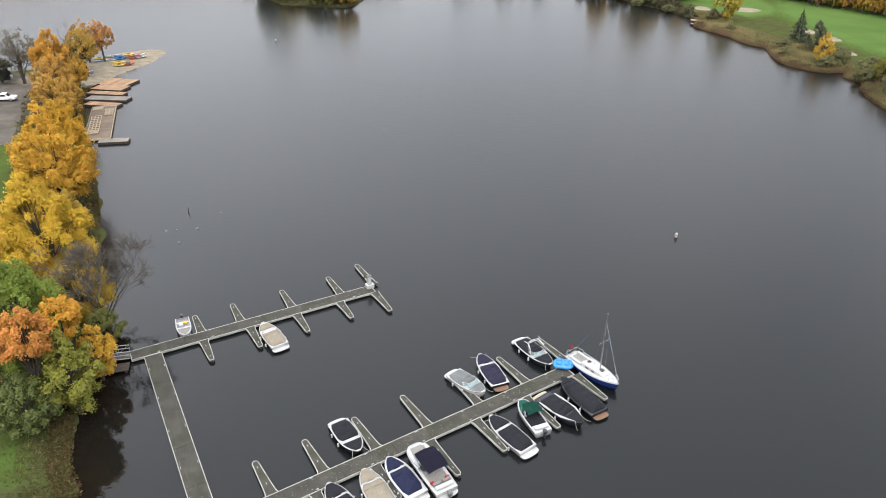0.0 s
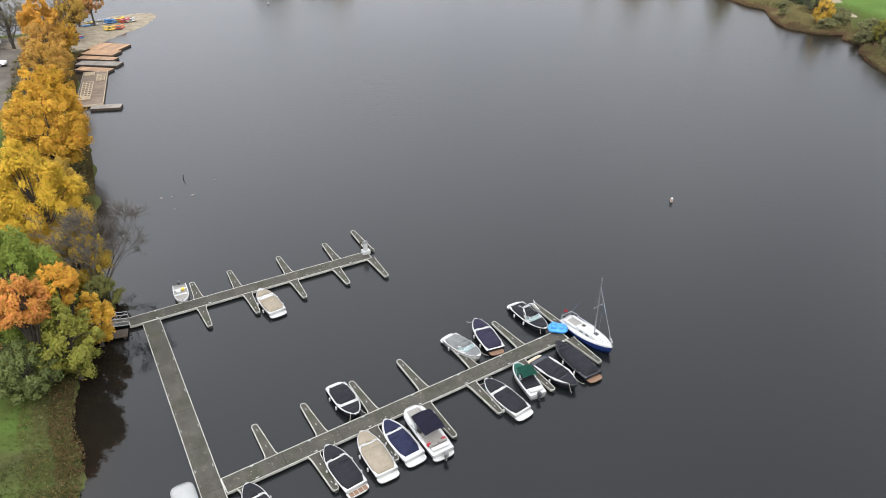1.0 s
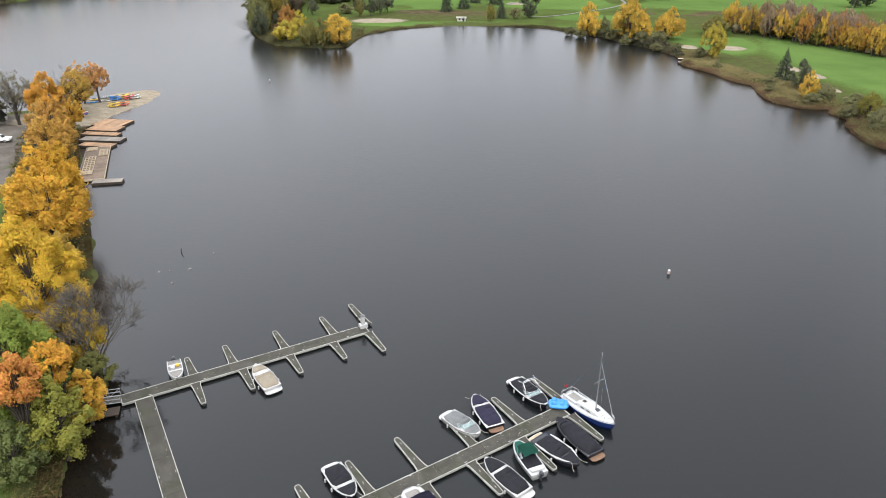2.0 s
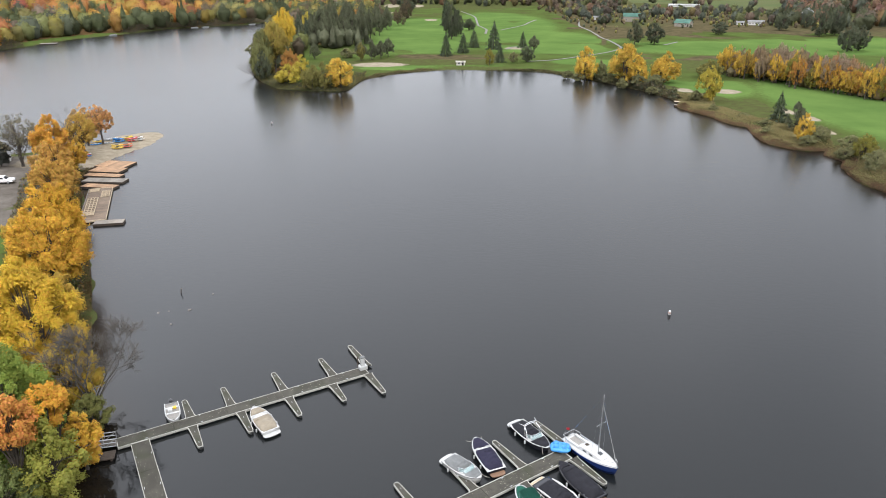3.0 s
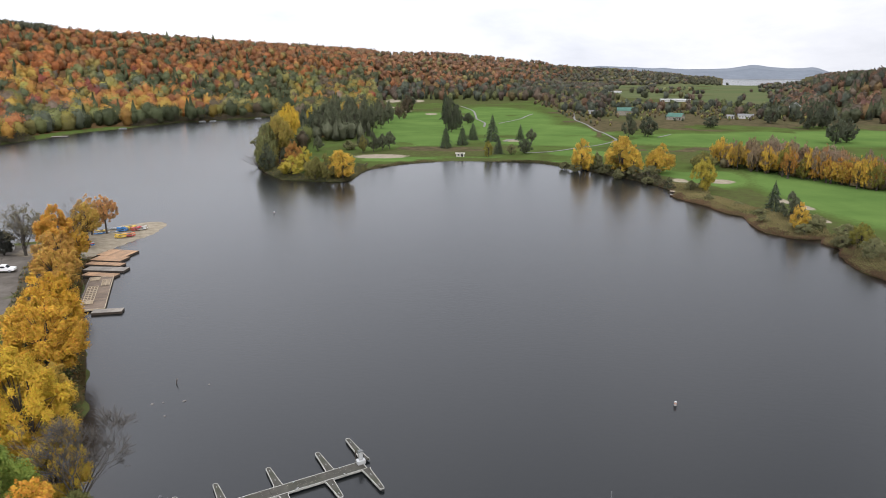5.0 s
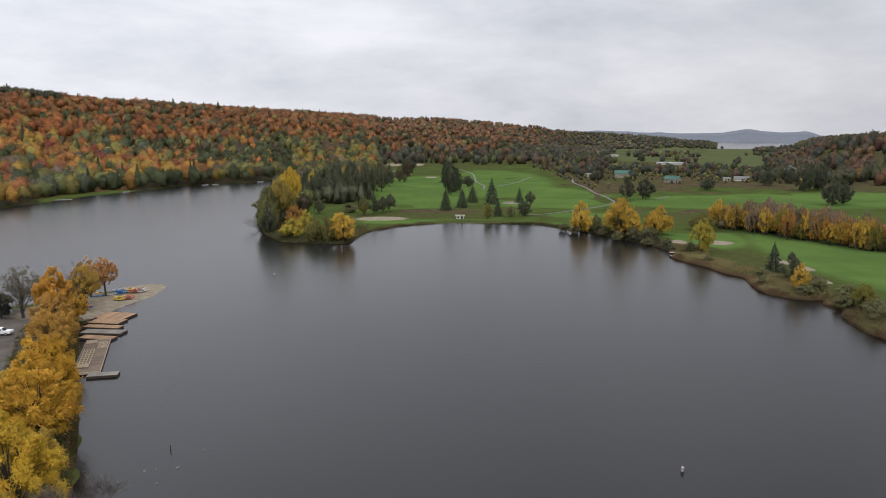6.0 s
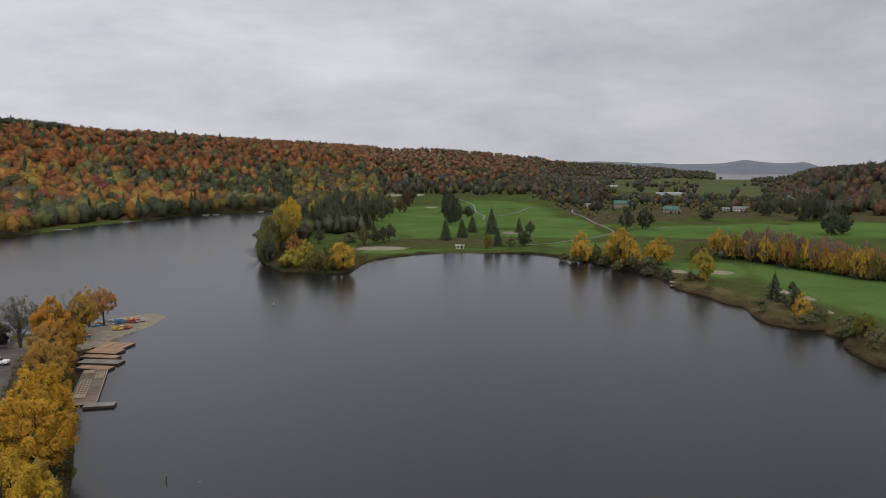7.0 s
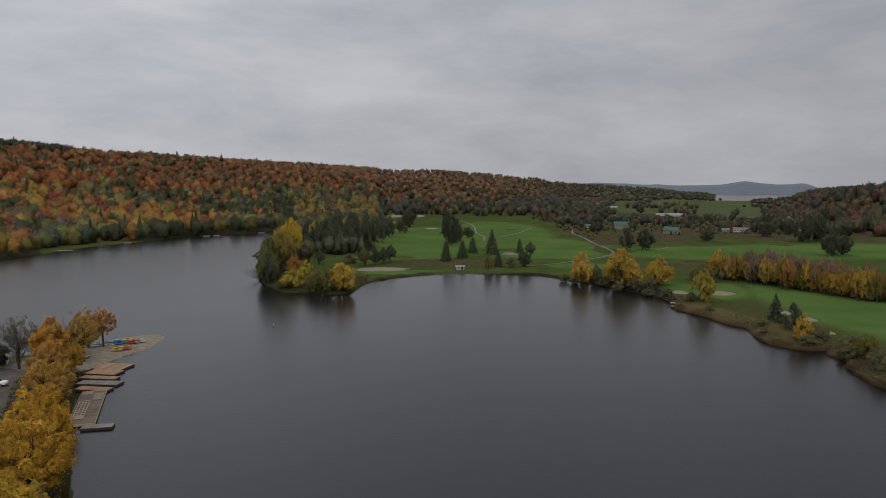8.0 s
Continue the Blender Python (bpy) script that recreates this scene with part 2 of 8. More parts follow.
def water_material():
    m, n, l, b = shader("lake_water")
    bed = n.new("ShaderNodeMix"); bed.data_type = "RGBA"
    bed.inputs["A"].default_value, bed.inputs["B"].default_value = (0.0054, 0.0064, 0.0068, 1), (0.009, 0.0064, 0.004, 1)
    sh = n.new("ShaderNodeAttribute"); sh.attribute_name = "shallow"
    l.new(sh.outputs["Fac"], bed.inputs["Factor"]); l.new(bed.outputs["Result"], b.inputs["Base Color"])
    b.inputs["IOR"].default_value = 1.33
    calm = n.new("ShaderNodeAttribute"); calm.attribute_name = "sheltered"
    rg = n.new("ShaderNodeMapRange"); rg.inputs["To Min"].default_value, rg.inputs["To Max"].default_value = 0.21, 0.05
    l.new(calm.outputs["Fac"], rg.inputs["Value"]); l.new(rg.outputs[0], b.inputs["Roughness"])
    tc = n.new("ShaderNodeTexCoord")
    mp = n.new("ShaderNodeMapping"); mp.inputs["Scale"].default_value = (0.55, 1.0, 1.0); mp.inputs["Rotation"].default_value = (0, 0, 0.5)
    l.new(tc.outputs["Object"], mp.inputs[0])
    n1, n2, n3 = (n.new("ShaderNodeTexNoise") for _ in range(3))
    n1.inputs["Scale"].default_value, n1.inputs["Detail"].default_value = 1.3, 3
    n2.inputs["Scale"].default_value, n2.inputs["Detail"].default_value = 5.0, 2
    n3.inputs["Scale"].default_value, n3.inputs["Detail"].default_value = 0.012, 4
    for q in (n1, n2):
        l.new(mp.outputs[0], q.inputs["Vector"])
    l.new(tc.outputs["Object"], n3.inputs["Vector"])
    ad = n.new("ShaderNodeMath"); ad.operation = "MULTIPLY_ADD"; ad.inputs[1].default_value = 0.1
    l.new(n2.outputs[0], ad.inputs[0]); l.new(n1.outputs[0], ad.inputs[2])
    # calmer and more ruffled patches
    st = n.new("ShaderNodeMapRange"); st.inputs["From Min"].default_value, st.inputs["From Max"].default_value = 0.35, 0.65
    st.inputs["To Min"].default_value, st.inputs["To Max"].default_value = 0.2, 0.4
    l.new(n3.outputs[0], st.inputs["Value"])
    bp = n.new("ShaderNodeBump"); bp.inputs["Distance"].default_value = 0.12
    lull = n.new("ShaderNodeMapRange"); lull.inputs["To Min"].default_value, lull.inputs["To Max"].default_value = 1.0, 0.35
    ease = n.new("ShaderNodeMath"); ease.operation = "MULTIPLY"
    l.new(calm.outputs["Fac"], lull.inputs["Value"]); l.new(lull.outputs[0], ease.inputs[0]); l.new(st.outputs[0], ease.inputs[1])
    l.new(ease.outputs[0], bp.inputs["Strength"]); l.new(ad.outputs[0], bp.inputs["Height"]); l.new(bp.outputs[0], b.inputs["Normal"])
    return m


WATER = water_material()


def ground_material():
    """Land: rough grass, mown fairway, sand, gravel and leaf litter, mixed by where each of them lies."""
    m, n, l, b = shader("land")
    b.inputs["Roughness"].default_value = 0.95
    b.inputs["Specular IOR Level"].default_value = 0.0
    tc = n.new("ShaderNodeTexCoord")

    def tone(scale, detail, low, high):
        q = n.new("ShaderNodeTexNoise"); q.inputs["Scale"].default_value, q.inputs["Detail"].default_value = scale, detail
        q.inputs["Roughness"].default_value = 0.65
        l.new(tc.outputs["Object"], q.inputs["Vector"])
        rp = n.new("ShaderNodeValToRGB")
        rp.color_ramp.elements[0].position, rp.color_ramp.elements[1].position = 0.34, 0.66
        rp.color_ramp.elements[0].color, rp.color_ramp.elements[1].color = (*low, 1), (*high, 1)
        l.new(q.outputs[0], rp.inputs[0])
        return rp.outputs[0], q.outputs[0]

    rough, h1 = tone(0.35, 6, (0.05, 0.05, 0.022), (0.06, 0.075, 0.024))
    layers = [("litter", tone(0.5, 6, (0.06, 0.042, 0.022), (0.12, 0.07, 0.03))[0]),
              ("scrub", tone(0.16, 6, (0.045, 0.042, 0.022), (0.085, 0.068, 0.038))[0]),
              ("pasture", tone(0.008, 7, (0.06, 0.082, 0.034), (0.088, 0.09, 0.046))[0]),
              ("lawn", tone(0.3, 5, (0.05, 0.06, 0.018), (0.058, 0.092, 0.022))[0]),
              ("green", tone(0.045, 7, (0.046, 0.054, 0.018), (0.06, 0.09, 0.024))[0]),
              ("fairway", tone(0.025, 6, (0.058, 0.1, 0.027), (0.084, 0.134, 0.036))[0]),
              ("gravel", tone(0.25, 6, (0.075, 0.066, 0.056), (0.125, 0.112, 0.098))[0]),
              ("sand", tone(0.5, 5, (0.17, 0.145, 0.108), (0.26, 0.225, 0.17))[0])]
    last = rough
    edge = n.new("ShaderNodeTexNoise"); edge.inputs["Scale"].default_value, edge.inputs["Detail"].default_value = 0.6, 4
    l.new(tc.outputs["Object"], edge.inputs["Vector"])
    for name, colour in layers:
        at = n.new("ShaderNodeAttribute"); at.attribute_name = name
        ad = n.new("ShaderNodeMath"); ad.operation = "MULTIPLY_ADD"; ad.inputs[1].default_value = 0.5
        l.new(edge.outputs[0], ad.inputs[0]); l.new(at.outputs["Fac"], ad.inputs[2])
        rm = n.new("ShaderNodeMapRange"); rm.inputs["From Min"].default_value, rm.inputs["From Max"].default_value = 0.62, 0.88
        l.new(ad.outputs[0], rm.inputs["Value"])
        mx = n.new("ShaderNodeMix"); mx.data_type = "RGBA"
        l.new(rm.outputs[0], mx.inputs["Factor"]); l.new(last, mx.inputs["A"]); l.new(colour, mx.inputs["B"])
        last = mx.outputs["Result"]
    l.new(last, b.inputs["Base Color"])
    bp = n.new("ShaderNodeBump"); bp.inputs["Strength"].default_value, bp.inputs["Distance"].default_value = 0.5, 0.2
    l.new(h1, bp.inputs["Height"]); l.new(bp.outputs[0], b.inputs["Normal"])
    return m


LAND = ground_material()

# ---------- shape of the land ----------
NEAR_SHORE = [(-28, 10), (-32, 40), (-36, 48), (-39, 55), (-41.5, 63), (-46, 77), (-53, 92), (-62, 111), (-71, 128), (-79, 142),
              (-86, 158), (-91.5, 168), (-94.5, 178), (-94.5, 188), (-93, 195), (-91.5, 201), (-90, 206.6), (-89.0, 212), (-89.4, 219.5), (-91.6, 224.6), (-95.6, 227),
              (-101.4, 224), (-107, 217.6), (-111, 211), (-117.5, 203), (-126, 196.5), (-160, 185), (-230, 190)]
FAR_SHORE = [(-330, 260), (-340, 340), (-310, 410), (-293, 463), (-290, 488), (-286.5, 512), (-283, 549), (-272.5, 576), (-262, 601), (-245, 655), (-223, 671),
             (-208, 691), (-190, 705), (-181, 731), (-166, 748), (-148, 722), (-144, 610), (-134, 510), (-117, 445)]
GOLF_SHORE = [(-99.4, 377), (-90.5, 350), (-81.6, 331.5), (-73.1, 318), (-61.8, 313), (-50, 310), (-42.8, 313.5), (-41, 330), (-38.5, 346), (-29.4, 361),
              (-15, 375), (6.7, 384), (25.6, 382.5), (44.3, 380), (55.7, 375), (66, 361.5), (75.5, 348), (83, 332.5), (90.3, 318), (96, 303)]
EAST_SHORE = [(98.6, 292), (97.5, 280), (94.8, 273), (97.6, 263.5), (101, 253.5), (103, 241), (107, 235.5), (105.5, 228.5), (103.2, 213.5), (106.5, 206.5), (111, 202.8), (118.4, 203.6),
              (114, 197), (115.8, 190.5), (111.5, 183), (109, 171.5), (109.2, 162.8), (113, 148), (128, 128), (165, 100), (235, 60), (300, -60), (210, -220), (40, -250),
              (-22, -120), (-26, -40)]


def smooth_loop(points, steps=6):
    """A closed Catmull-Rom loop through the points."""
    p = np.array(points, float)
    out = []
    for i in range(len(p)):
        a, b, c, d = p[i - 1], p[i], p[(i + 1) % len(p)], p[(i + 2) % len(p)]
        for k in range(steps):
            t = k / steps
            out.append(0.5 * (2 * b + (c - a) * t + (2 * a - 5 * b + 4 * c - d) * t * t + (3 * b - a - 3 * c + d) * t ** 3))
    return np.array(out)


LAKE = smooth_loop(NEAR_SHORE + FAR_SHORE + GOLF_SHORE + EAST_SHORE)


def hashed(ix, iy, seed):
    v = np.sin(ix * 127.1 + iy * 311.7 + seed * 74.7) * 43758.5453
    return v - np.floor(v)


def vnoise(x, y, size, seed=0):
    """Smooth value noise from 0 to 1."""
    x, y = np.asarray(x, float) / size, np.asarray(y, float) / size
    ix, iy = np.floor(x), np.floor(y)
    fx, fy = x - ix, y - iy
    fx, fy = fx * fx * (3 - 2 * fx), fy * fy * (3 - 2 * fy)
    a, b = hashed(ix, iy, seed), hashed(ix + 1, iy, seed)
    c, d = hashed(ix, iy + 1, seed), hashed(ix + 1, iy + 1, seed)
    return (a * (1 - fx) + b * fx) * (1 - fy) + (c * (1 - fx) + d * fx) * fy


def shore_distance(x, y):
    """Metres to the lake's edge: positive on land, negative on water."""
    x, y = np.asarray(x, float).ravel(), np.asarray(y, float).ravel()
    out = np.empty(len(x))
    a, b = LAKE, np.roll(LAKE, -1, 0)
    e = b - a
    ee = (e * e).sum(1)
    for s in range(0, len(x), 4000):
        px, py = x[s:s + 4000, None], y[s:s + 4000, None]
        t = np.clip(((px - a[:, 0]) * e[:, 0] + (py - a[:, 1]) * e[:, 1]) / ee, 0, 1)
        d = np.sqrt(((px - a[:, 0] - t * e[:, 0]) ** 2 + (py - a[:, 1] - t * e[:, 1]) ** 2).min(1))
        cross = (a[:, 1] > py) != (b[:, 1] > py)
        hit = px < e[:, 0] * (py - a[:, 1]) / np.where(e[:, 1] == 0, 1e-9, e[:, 1]) + a[:, 0]
        inside = (cross & hit).sum(1) % 2 == 1
        out[s:s + 4000] = np.where(inside, -d, d)
    return out


def ramp(v, lo, hi):
    t = np.clip((v - lo) / (hi - lo), 0, 1)
    return t * t * (3 - 2 * t)


# the hills by compass angle from the marina: height of the ridge, where it starts to rise, where it stands
RIDGE_AZ = [-180, -70, -33, -26, -20, -13, -8, -4, 1, 5.5, 8, 10, 13, 17, 19.5, 22, 26, 29, 33, 40, 70, 180]
RIDGE_H = [60, 112, 114, 98, 91, 85, 83, 79, 71, 61, 51, 47, 40, 22, 7, 2, 4, 19, 35, 48, 64, 60]
RIDGE_R0 = [500, 400, 540, 640, 740, 800, 850, 900, 950, 1000, 1500, 2700, 2700, 1900, 1500, 1400, 900, 780, 700, 600, 500, 500]
RIDGE_R1 = [1200, 1300, 1450, 1500, 1550, 1650, 1800, 1900, 2000, 2150, 2700, 3500, 3500, 2800, 2200, 1900, 1400, 1250, 1100, 1000, 1000, 1200]


def far_lake(az, r):
    """How deep a place lies in one of the two distant waters (0 to 1)."""
    a = ramp(az, 21.3, 22.3) * ramp(-az, -28.2, -26.8) * ramp(r, 2050, 2250) * ramp(-r, -4000, -3930)
    b = ramp(az, 10.4, 11.0) * ramp(-az, -12.9, -12.3) * ramp(r, 2100, 2200) * ramp(-r, -2650, -2550)
    return np.maximum(a, b)


def land_height(x, y, d=None):
    x, y = np.asarray(x, float), np.asarray(y, float)
    if d is None:
        d = shore_distance(x, y).reshape(x.shape)
    r, az = np.hypot(x, y), np.degrees(np.arctan2(x, y))
    dd = d + (vnoise(x, y, 6, 1) - 0.5) * 1.6 + (vnoise(x, y, 2.2, 2) - 0.5) * 0.7
    bank = np.where(dd > 0, 0.9 * ramp(dd, 0, 4) + 0.05, -2.5 * ramp(-dd, 0, 9) - 0.02)
    spit = ramp(y, 170, 190) * ramp(-y, -245, -232) * ramp(x, -150, -125) * ramp(-x, 60, 80)
    bank = np.where(dd > 0, bank * (1 - 0.55 * spit), bank)
    inland = np.clip(d - 4, 0, 900)
    low = ramp(az, 8, 11) * ramp(-az, -30, -27) * ramp(r, 700, 1000)
    golf = 0.011 * np.minimum(inland, 700) * (1 - 0.7 * low) + 2.2 * (vnoise(x, y, 70, 3) - 0.4) * ramp(inland, 5, 60) + 0.8 * (vnoise(x, y, 26, 4) - 0.5) * ramp(inland, 5, 40)
    ridge = np.interp(az, RIDGE_AZ, RIDGE_H)
    ridge = ridge + 9 * (vnoise(x, y, 260, 5) - 0.5) * np.minimum(ridge / 40, 1)
    r0, r1 = np.interp(az, RIDGE_AZ, RIDGE_R0), np.interp(az, RIDGE_AZ, RIDGE_R1)
    hill = ridge * ramp(r, r0, r0 + (r1 - r0) * 1.15) * (1 - 0.25 * ramp(r, r1 * 1.15, r1 * 1.9))
    hill = hill + 14 * (vnoise(x, y, 170, 6) - 0.5) * ramp(r, r0 + 60, r1) * (1 - 0.9 * low)
    h = np.where(d > 0, bank + golf + hill * ramp(d, 5, 60), bank)
    return h * (1 - far_lake(az, r)) - 3 * far_lake(az, r)

# ---------- land and water ----------
AZ = np.concatenate([np.arange(-180, -56, 4.0), np.arange(-56, 56.01, 0.35), np.arange(60, 180, 4.0)])
RR = np.concatenate([[6, 12], np.geomspace(20, 4900, 350)])


def ellipses(x, y, spots):
    """The larger of the soft ellipses (x, y, half width, half depth) at a place."""
    v = np.zeros_like(x)
    for ex, ey, a, b in spots:
        v = np.maximum(v, np.clip(1.7 - np.sqrt(((x - ex) / a) ** 2 + ((y - ey) / b) ** 2), 0, 1))
    return v


BUNKERS = [(-34, 396.5, 13, 8), (126, 305, 5, 5), (109, 309, 3, 4), (130.5, 257, 2.2, 4), (133, 245.5, 2.4, 4), (128, 224.5, 1.6, 3.5),
           (-65, 990, 9, 22), (-31, 985, 8, 22), (-59, 860, 5, 10), (-45, 790, 11, 12), (-9, 746, 6, 9), (49, 475, 5, 6)]


def build_land():
    az, r = np.meshgrid(np.radians(AZ), RR)
    x, y = r * np.sin(az), r * np.cos(az)
    d = shore_distance(x, y).reshape(x.shape)
    z = land_height(x, y, d)
    n_az, n_r = len(AZ), len(RR)
    deg = np.degrees(az)
    verts = np.stack([x, y, z], -1).reshape(-1, 3)
    i, j = np.meshgrid(np.arange(n_r - 1), np.arange(n_az), indexing="ij")
    jn = (j + 1) % n_az
    faces = np.stack([i * n_az + j, i * n_az + jn, (i + 1) * n_az + jn, (i + 1) * n_az + j], -1).reshape(-1, 4)[:, ::-1]
    me = bpy.data.meshes.new("ground")
    me.from_pydata([tuple(v) for v in verts], [], [tuple(f) for f in faces.tolist()] + [tuple(range(n_az))[::-1]])
    noise_a, noise_b = vnoise(x, y, 24, 11), vnoise(x, y, 60, 12)
    green_r = np.interp(deg, [-8, -7, 7.8, 10, 12.8, 18, 23, 33, 44], [520, 880, 1000, 720, 520, 600, 640, 640, 560])
    golf = ramp(d, 2.5, 5) * (r < green_r + 80 * (noise_b - 0.5)) * (deg > -12.5) * (deg < 46) * (y > 120)
    strip = np.where((x > 60) & (y < 345), 8 + 10 * noise_a, 1.5)
    golf = golf * ramp(d, strip, strip + 5)
    golf = golf * (1 - ramp(r, 398, 408) * ramp(-r, -452, -438) * ramp(deg, -5, -2) * ramp(-deg, -9, -6) * ramp(noise_a, 0.3, 0.7) * 0.8)
    golf = np.where((x < -42) & (y < 420), golf * ramp(noise_a, 0.3, 0.5) * 0.9, golf)
    field = ramp(deg + 2.2 * (noise_b - 0.5) + 1.2 * (vnoise(x, y, 150, 16) - 0.5), 13.6, 14.4) * ramp(-deg + 2 * (noise_b - 0.5), -26, -24.5) * ramp(r, 900, 960) * ramp(-r, -2150, -2050) * ramp(noise_b, 0.1, 0.3)
    sand = ellipses(x, y, BUNKERS)
    beach = ramp(y, 176, 184) * ramp(-y, -240, -232) * ramp(x, -122, -112) * ramp(-x, 60, 80) * (d > -2.5)
    sand = np.maximum(sand, beach)
    road = np.abs((x + 94) + 0.565 * (136 - y)) < 4.5
    lot = ellipses(x, y, [(-112, 165, 13, 14), (-104, 152, 8, 12), (-114, 184, 13, 11)])
    gravel = np.maximum(np.where(road & (y < 160) & (y > 20) & (x < -50), 1.0, 0), lot) * (d > 3)
    near_left = (x < -20) & (x > -140) & (y < 180) & (d > 0)
    lawn = np.where(near_left, ramp(d, 2.0, 4.5) * (0.05 + 0.95 * vnoise(x, y, 6, 14)), 0)
    lawn = np.where((x < -250) & (y > 500) & (y < 600) & (d > 0.8), ramp(-d, -17, -12), lawn)
    scrub = ramp(deg, 7, 9) * (r > 430) * (0.35 + 0.7 * noise_b)
    scrub = np.maximum(scrub, 0.9 * ellipses(x, y, [(16, 430, 20, 9), (-8, 436, 16, 10), (140, 446, 16, 9), (45, 446, 9, 8)]) * (0.4 + noise_a))
    litter = ((deg < -6) | (r > 1100)) * (r > 260) * ramp(d, 4, 9) * ((x < -75) | (r > 640))
    litter = np.where((deg > 8) & (deg < 33), 0, litter)
    fairway = golf * ellipses(x, y, [(-12, 560, 34, 110), (20, 383, 75, 9), (75, 520, 45, 75), (60, 700, 40, 130), (160, 262, 22, 60), (120, 320, 18, 26),
                                   (190, 470, 60, 34), (290, 480, 90, 45), (70, 398, 30, 16), (-20, 690, 40, 70), (225, 215, 40, 60)])
    fairway = fairway * ramp(noise_a * 0.6 + noise_b * 0.6, 0.22, 0.4)
    golf = golf * (1 - 0.8 * ramp(noise_a * 0.7 + vnoise(x, y, 11, 15) * 0.4, 0.52, 0.72) * (fairway < 0.3))
    for name, v in dict(fairway=fairway, green=golf, sand=sand, gravel=gravel, lawn=lawn, scrub=scrub, litter=litter, pasture=field).items():
        me.attributes.new(name, "FLOAT", "POINT").data.foreach_set("value", v.astype(np.float32).ravel())
    me.polygons.foreach_set("use_smooth", [True] * len(me.polygons))
    me.materials.append(LAND)
    return tagged(new("ground", me), "grassy lakeside land rising to wooded hills", "ground", kind="structure")


ground = build_land()


def build_water():
    """The lake's flat surface, with how shallow it is kept at each place."""
    az, r = np.meshgrid(np.radians(np.concatenate([np.arange(-180, -60, 6.0), np.arange(-60, 60, 0.8), np.arange(60, 180, 6.0)])),
                        np.concatenate([np.geomspace(12, 700, 130), [1500, 4850]]))
    x, y = r * np.sin(az), r * np.cos(az)
    d = shore_distance(x, y).reshape(x.shape)
    shallow = ramp(d + 4 * (vnoise(x, y, 7, 71) - 0.5), -9, 0) * (0.55 + 0.45 * vnoise(x, y, 3, 72))
    n_r, n_az = x.shape
    i, j = np.meshgrid(np.arange(n_r - 1), np.arange(n_az), indexing="ij")
    jn = (j + 1) % n_az
    faces = np.stack([i * n_az + j, (i + 1) * n_az + j, (i + 1) * n_az + jn, i * n_az + jn], -1).reshape(-1, 4)[:, ::-1]
    me = bpy.data.meshes.new("water")
    me.from_pydata(np.stack([x, y, x * 0], -1).reshape(-1, 3).tolist(), [], faces.tolist() + [tuple(range(n_az))[::-1]])
    me.attributes.new("shallow", "FLOAT", "POINT").data.foreach_set("value", shallow.astype(np.float32).ravel())
    sheltered = ramp(-np.hypot(x + 38, (y - 52) * 0.6), -26, -10) * ramp(d, -24, -6)
    me.attributes.new("sheltered", "FLOAT", "POINT").data.foreach_set("value", sheltered.astype(np.float32).ravel())
    me.materials.append(WATER)
    return tagged(new("water", me), "calm grey lake water with faint ripples", "water", kind="structure")


water = build_water()

# ---------- trees ----------
def part(name, bm, material, parent, label=""):
    me = bpy.data.meshes.new(name)
    bm.to_mesh(me)
    bm.free()
    me.materials.append(material)
    ob = new(name, me)
    ob.parent = parent
    return tagged(ob, label)


def quads_mesh(name, centres, normals, sizes, material, rng, aspect=0.7, tint=None, swell=None, core=None):
    """One mesh of many small leaf sprays: a slightly bent quad for each."""
    n = len(centres)
    a = np.cross(normals, rng.normal(size=(n, 3)))
    a /= np.linalg.norm(a, axis=1, keepdims=True) + 1e-9
    b = np.cross(normals, a)
    a, b = a * sizes[:, None] * 0.5, b * sizes[:, None] * 0.5 * aspect
    bend = normals * sizes[:, None] * 0.14
    v = np.stack([centres - a - b * 0.55, centres + a * 0.25 - b + bend, centres + a + b * 0.4, centres - a * 0.3 + b + bend], 1).reshape(-1, 3)
    swell = None if swell is None else np.repeat(swell, 4, 0)
    if core is not None:
        # the dense inner mass of the crowns, behind the sprays
        v = np.concatenate([v, core[0].reshape(-1, 3)])
        swell = np.concatenate([swell, core[1].reshape(-1, 3)])
        tint = None if tint is None else np.concatenate([tint, core[2]])
        n = len(v) // 4
    me = bpy.data.meshes.new(name)
    me.vertices.add(4 * n)
    me.vertices.foreach_set("co", v.astype(np.float32).ravel())
    me.loops.add(4 * n)
    me.loops.foreach_set("vertex_index", np.arange(4 * n, dtype=np.int32))
    me.polygons.add(n)
    me.polygons.foreach_set("loop_start", np.arange(0, 4 * n, 4, dtype=np.int32))
    me.update(calc_edges=True)
    if tint is not None:
        col = np.ones((n, 4, 4), np.float32)
        col[:, :, :3] = tint[:, None, :]
        me.attributes.new("tint", "FLOAT_COLOR", "POINT").data.foreach_set("color", col.ravel())
    if swell is not None:
        me.attributes.new("crown_normal", "FLOAT_VECTOR", "POINT").data.foreach_set("vector", swell.astype(np.float32).ravel())
    me.materials.append(material)
    return me


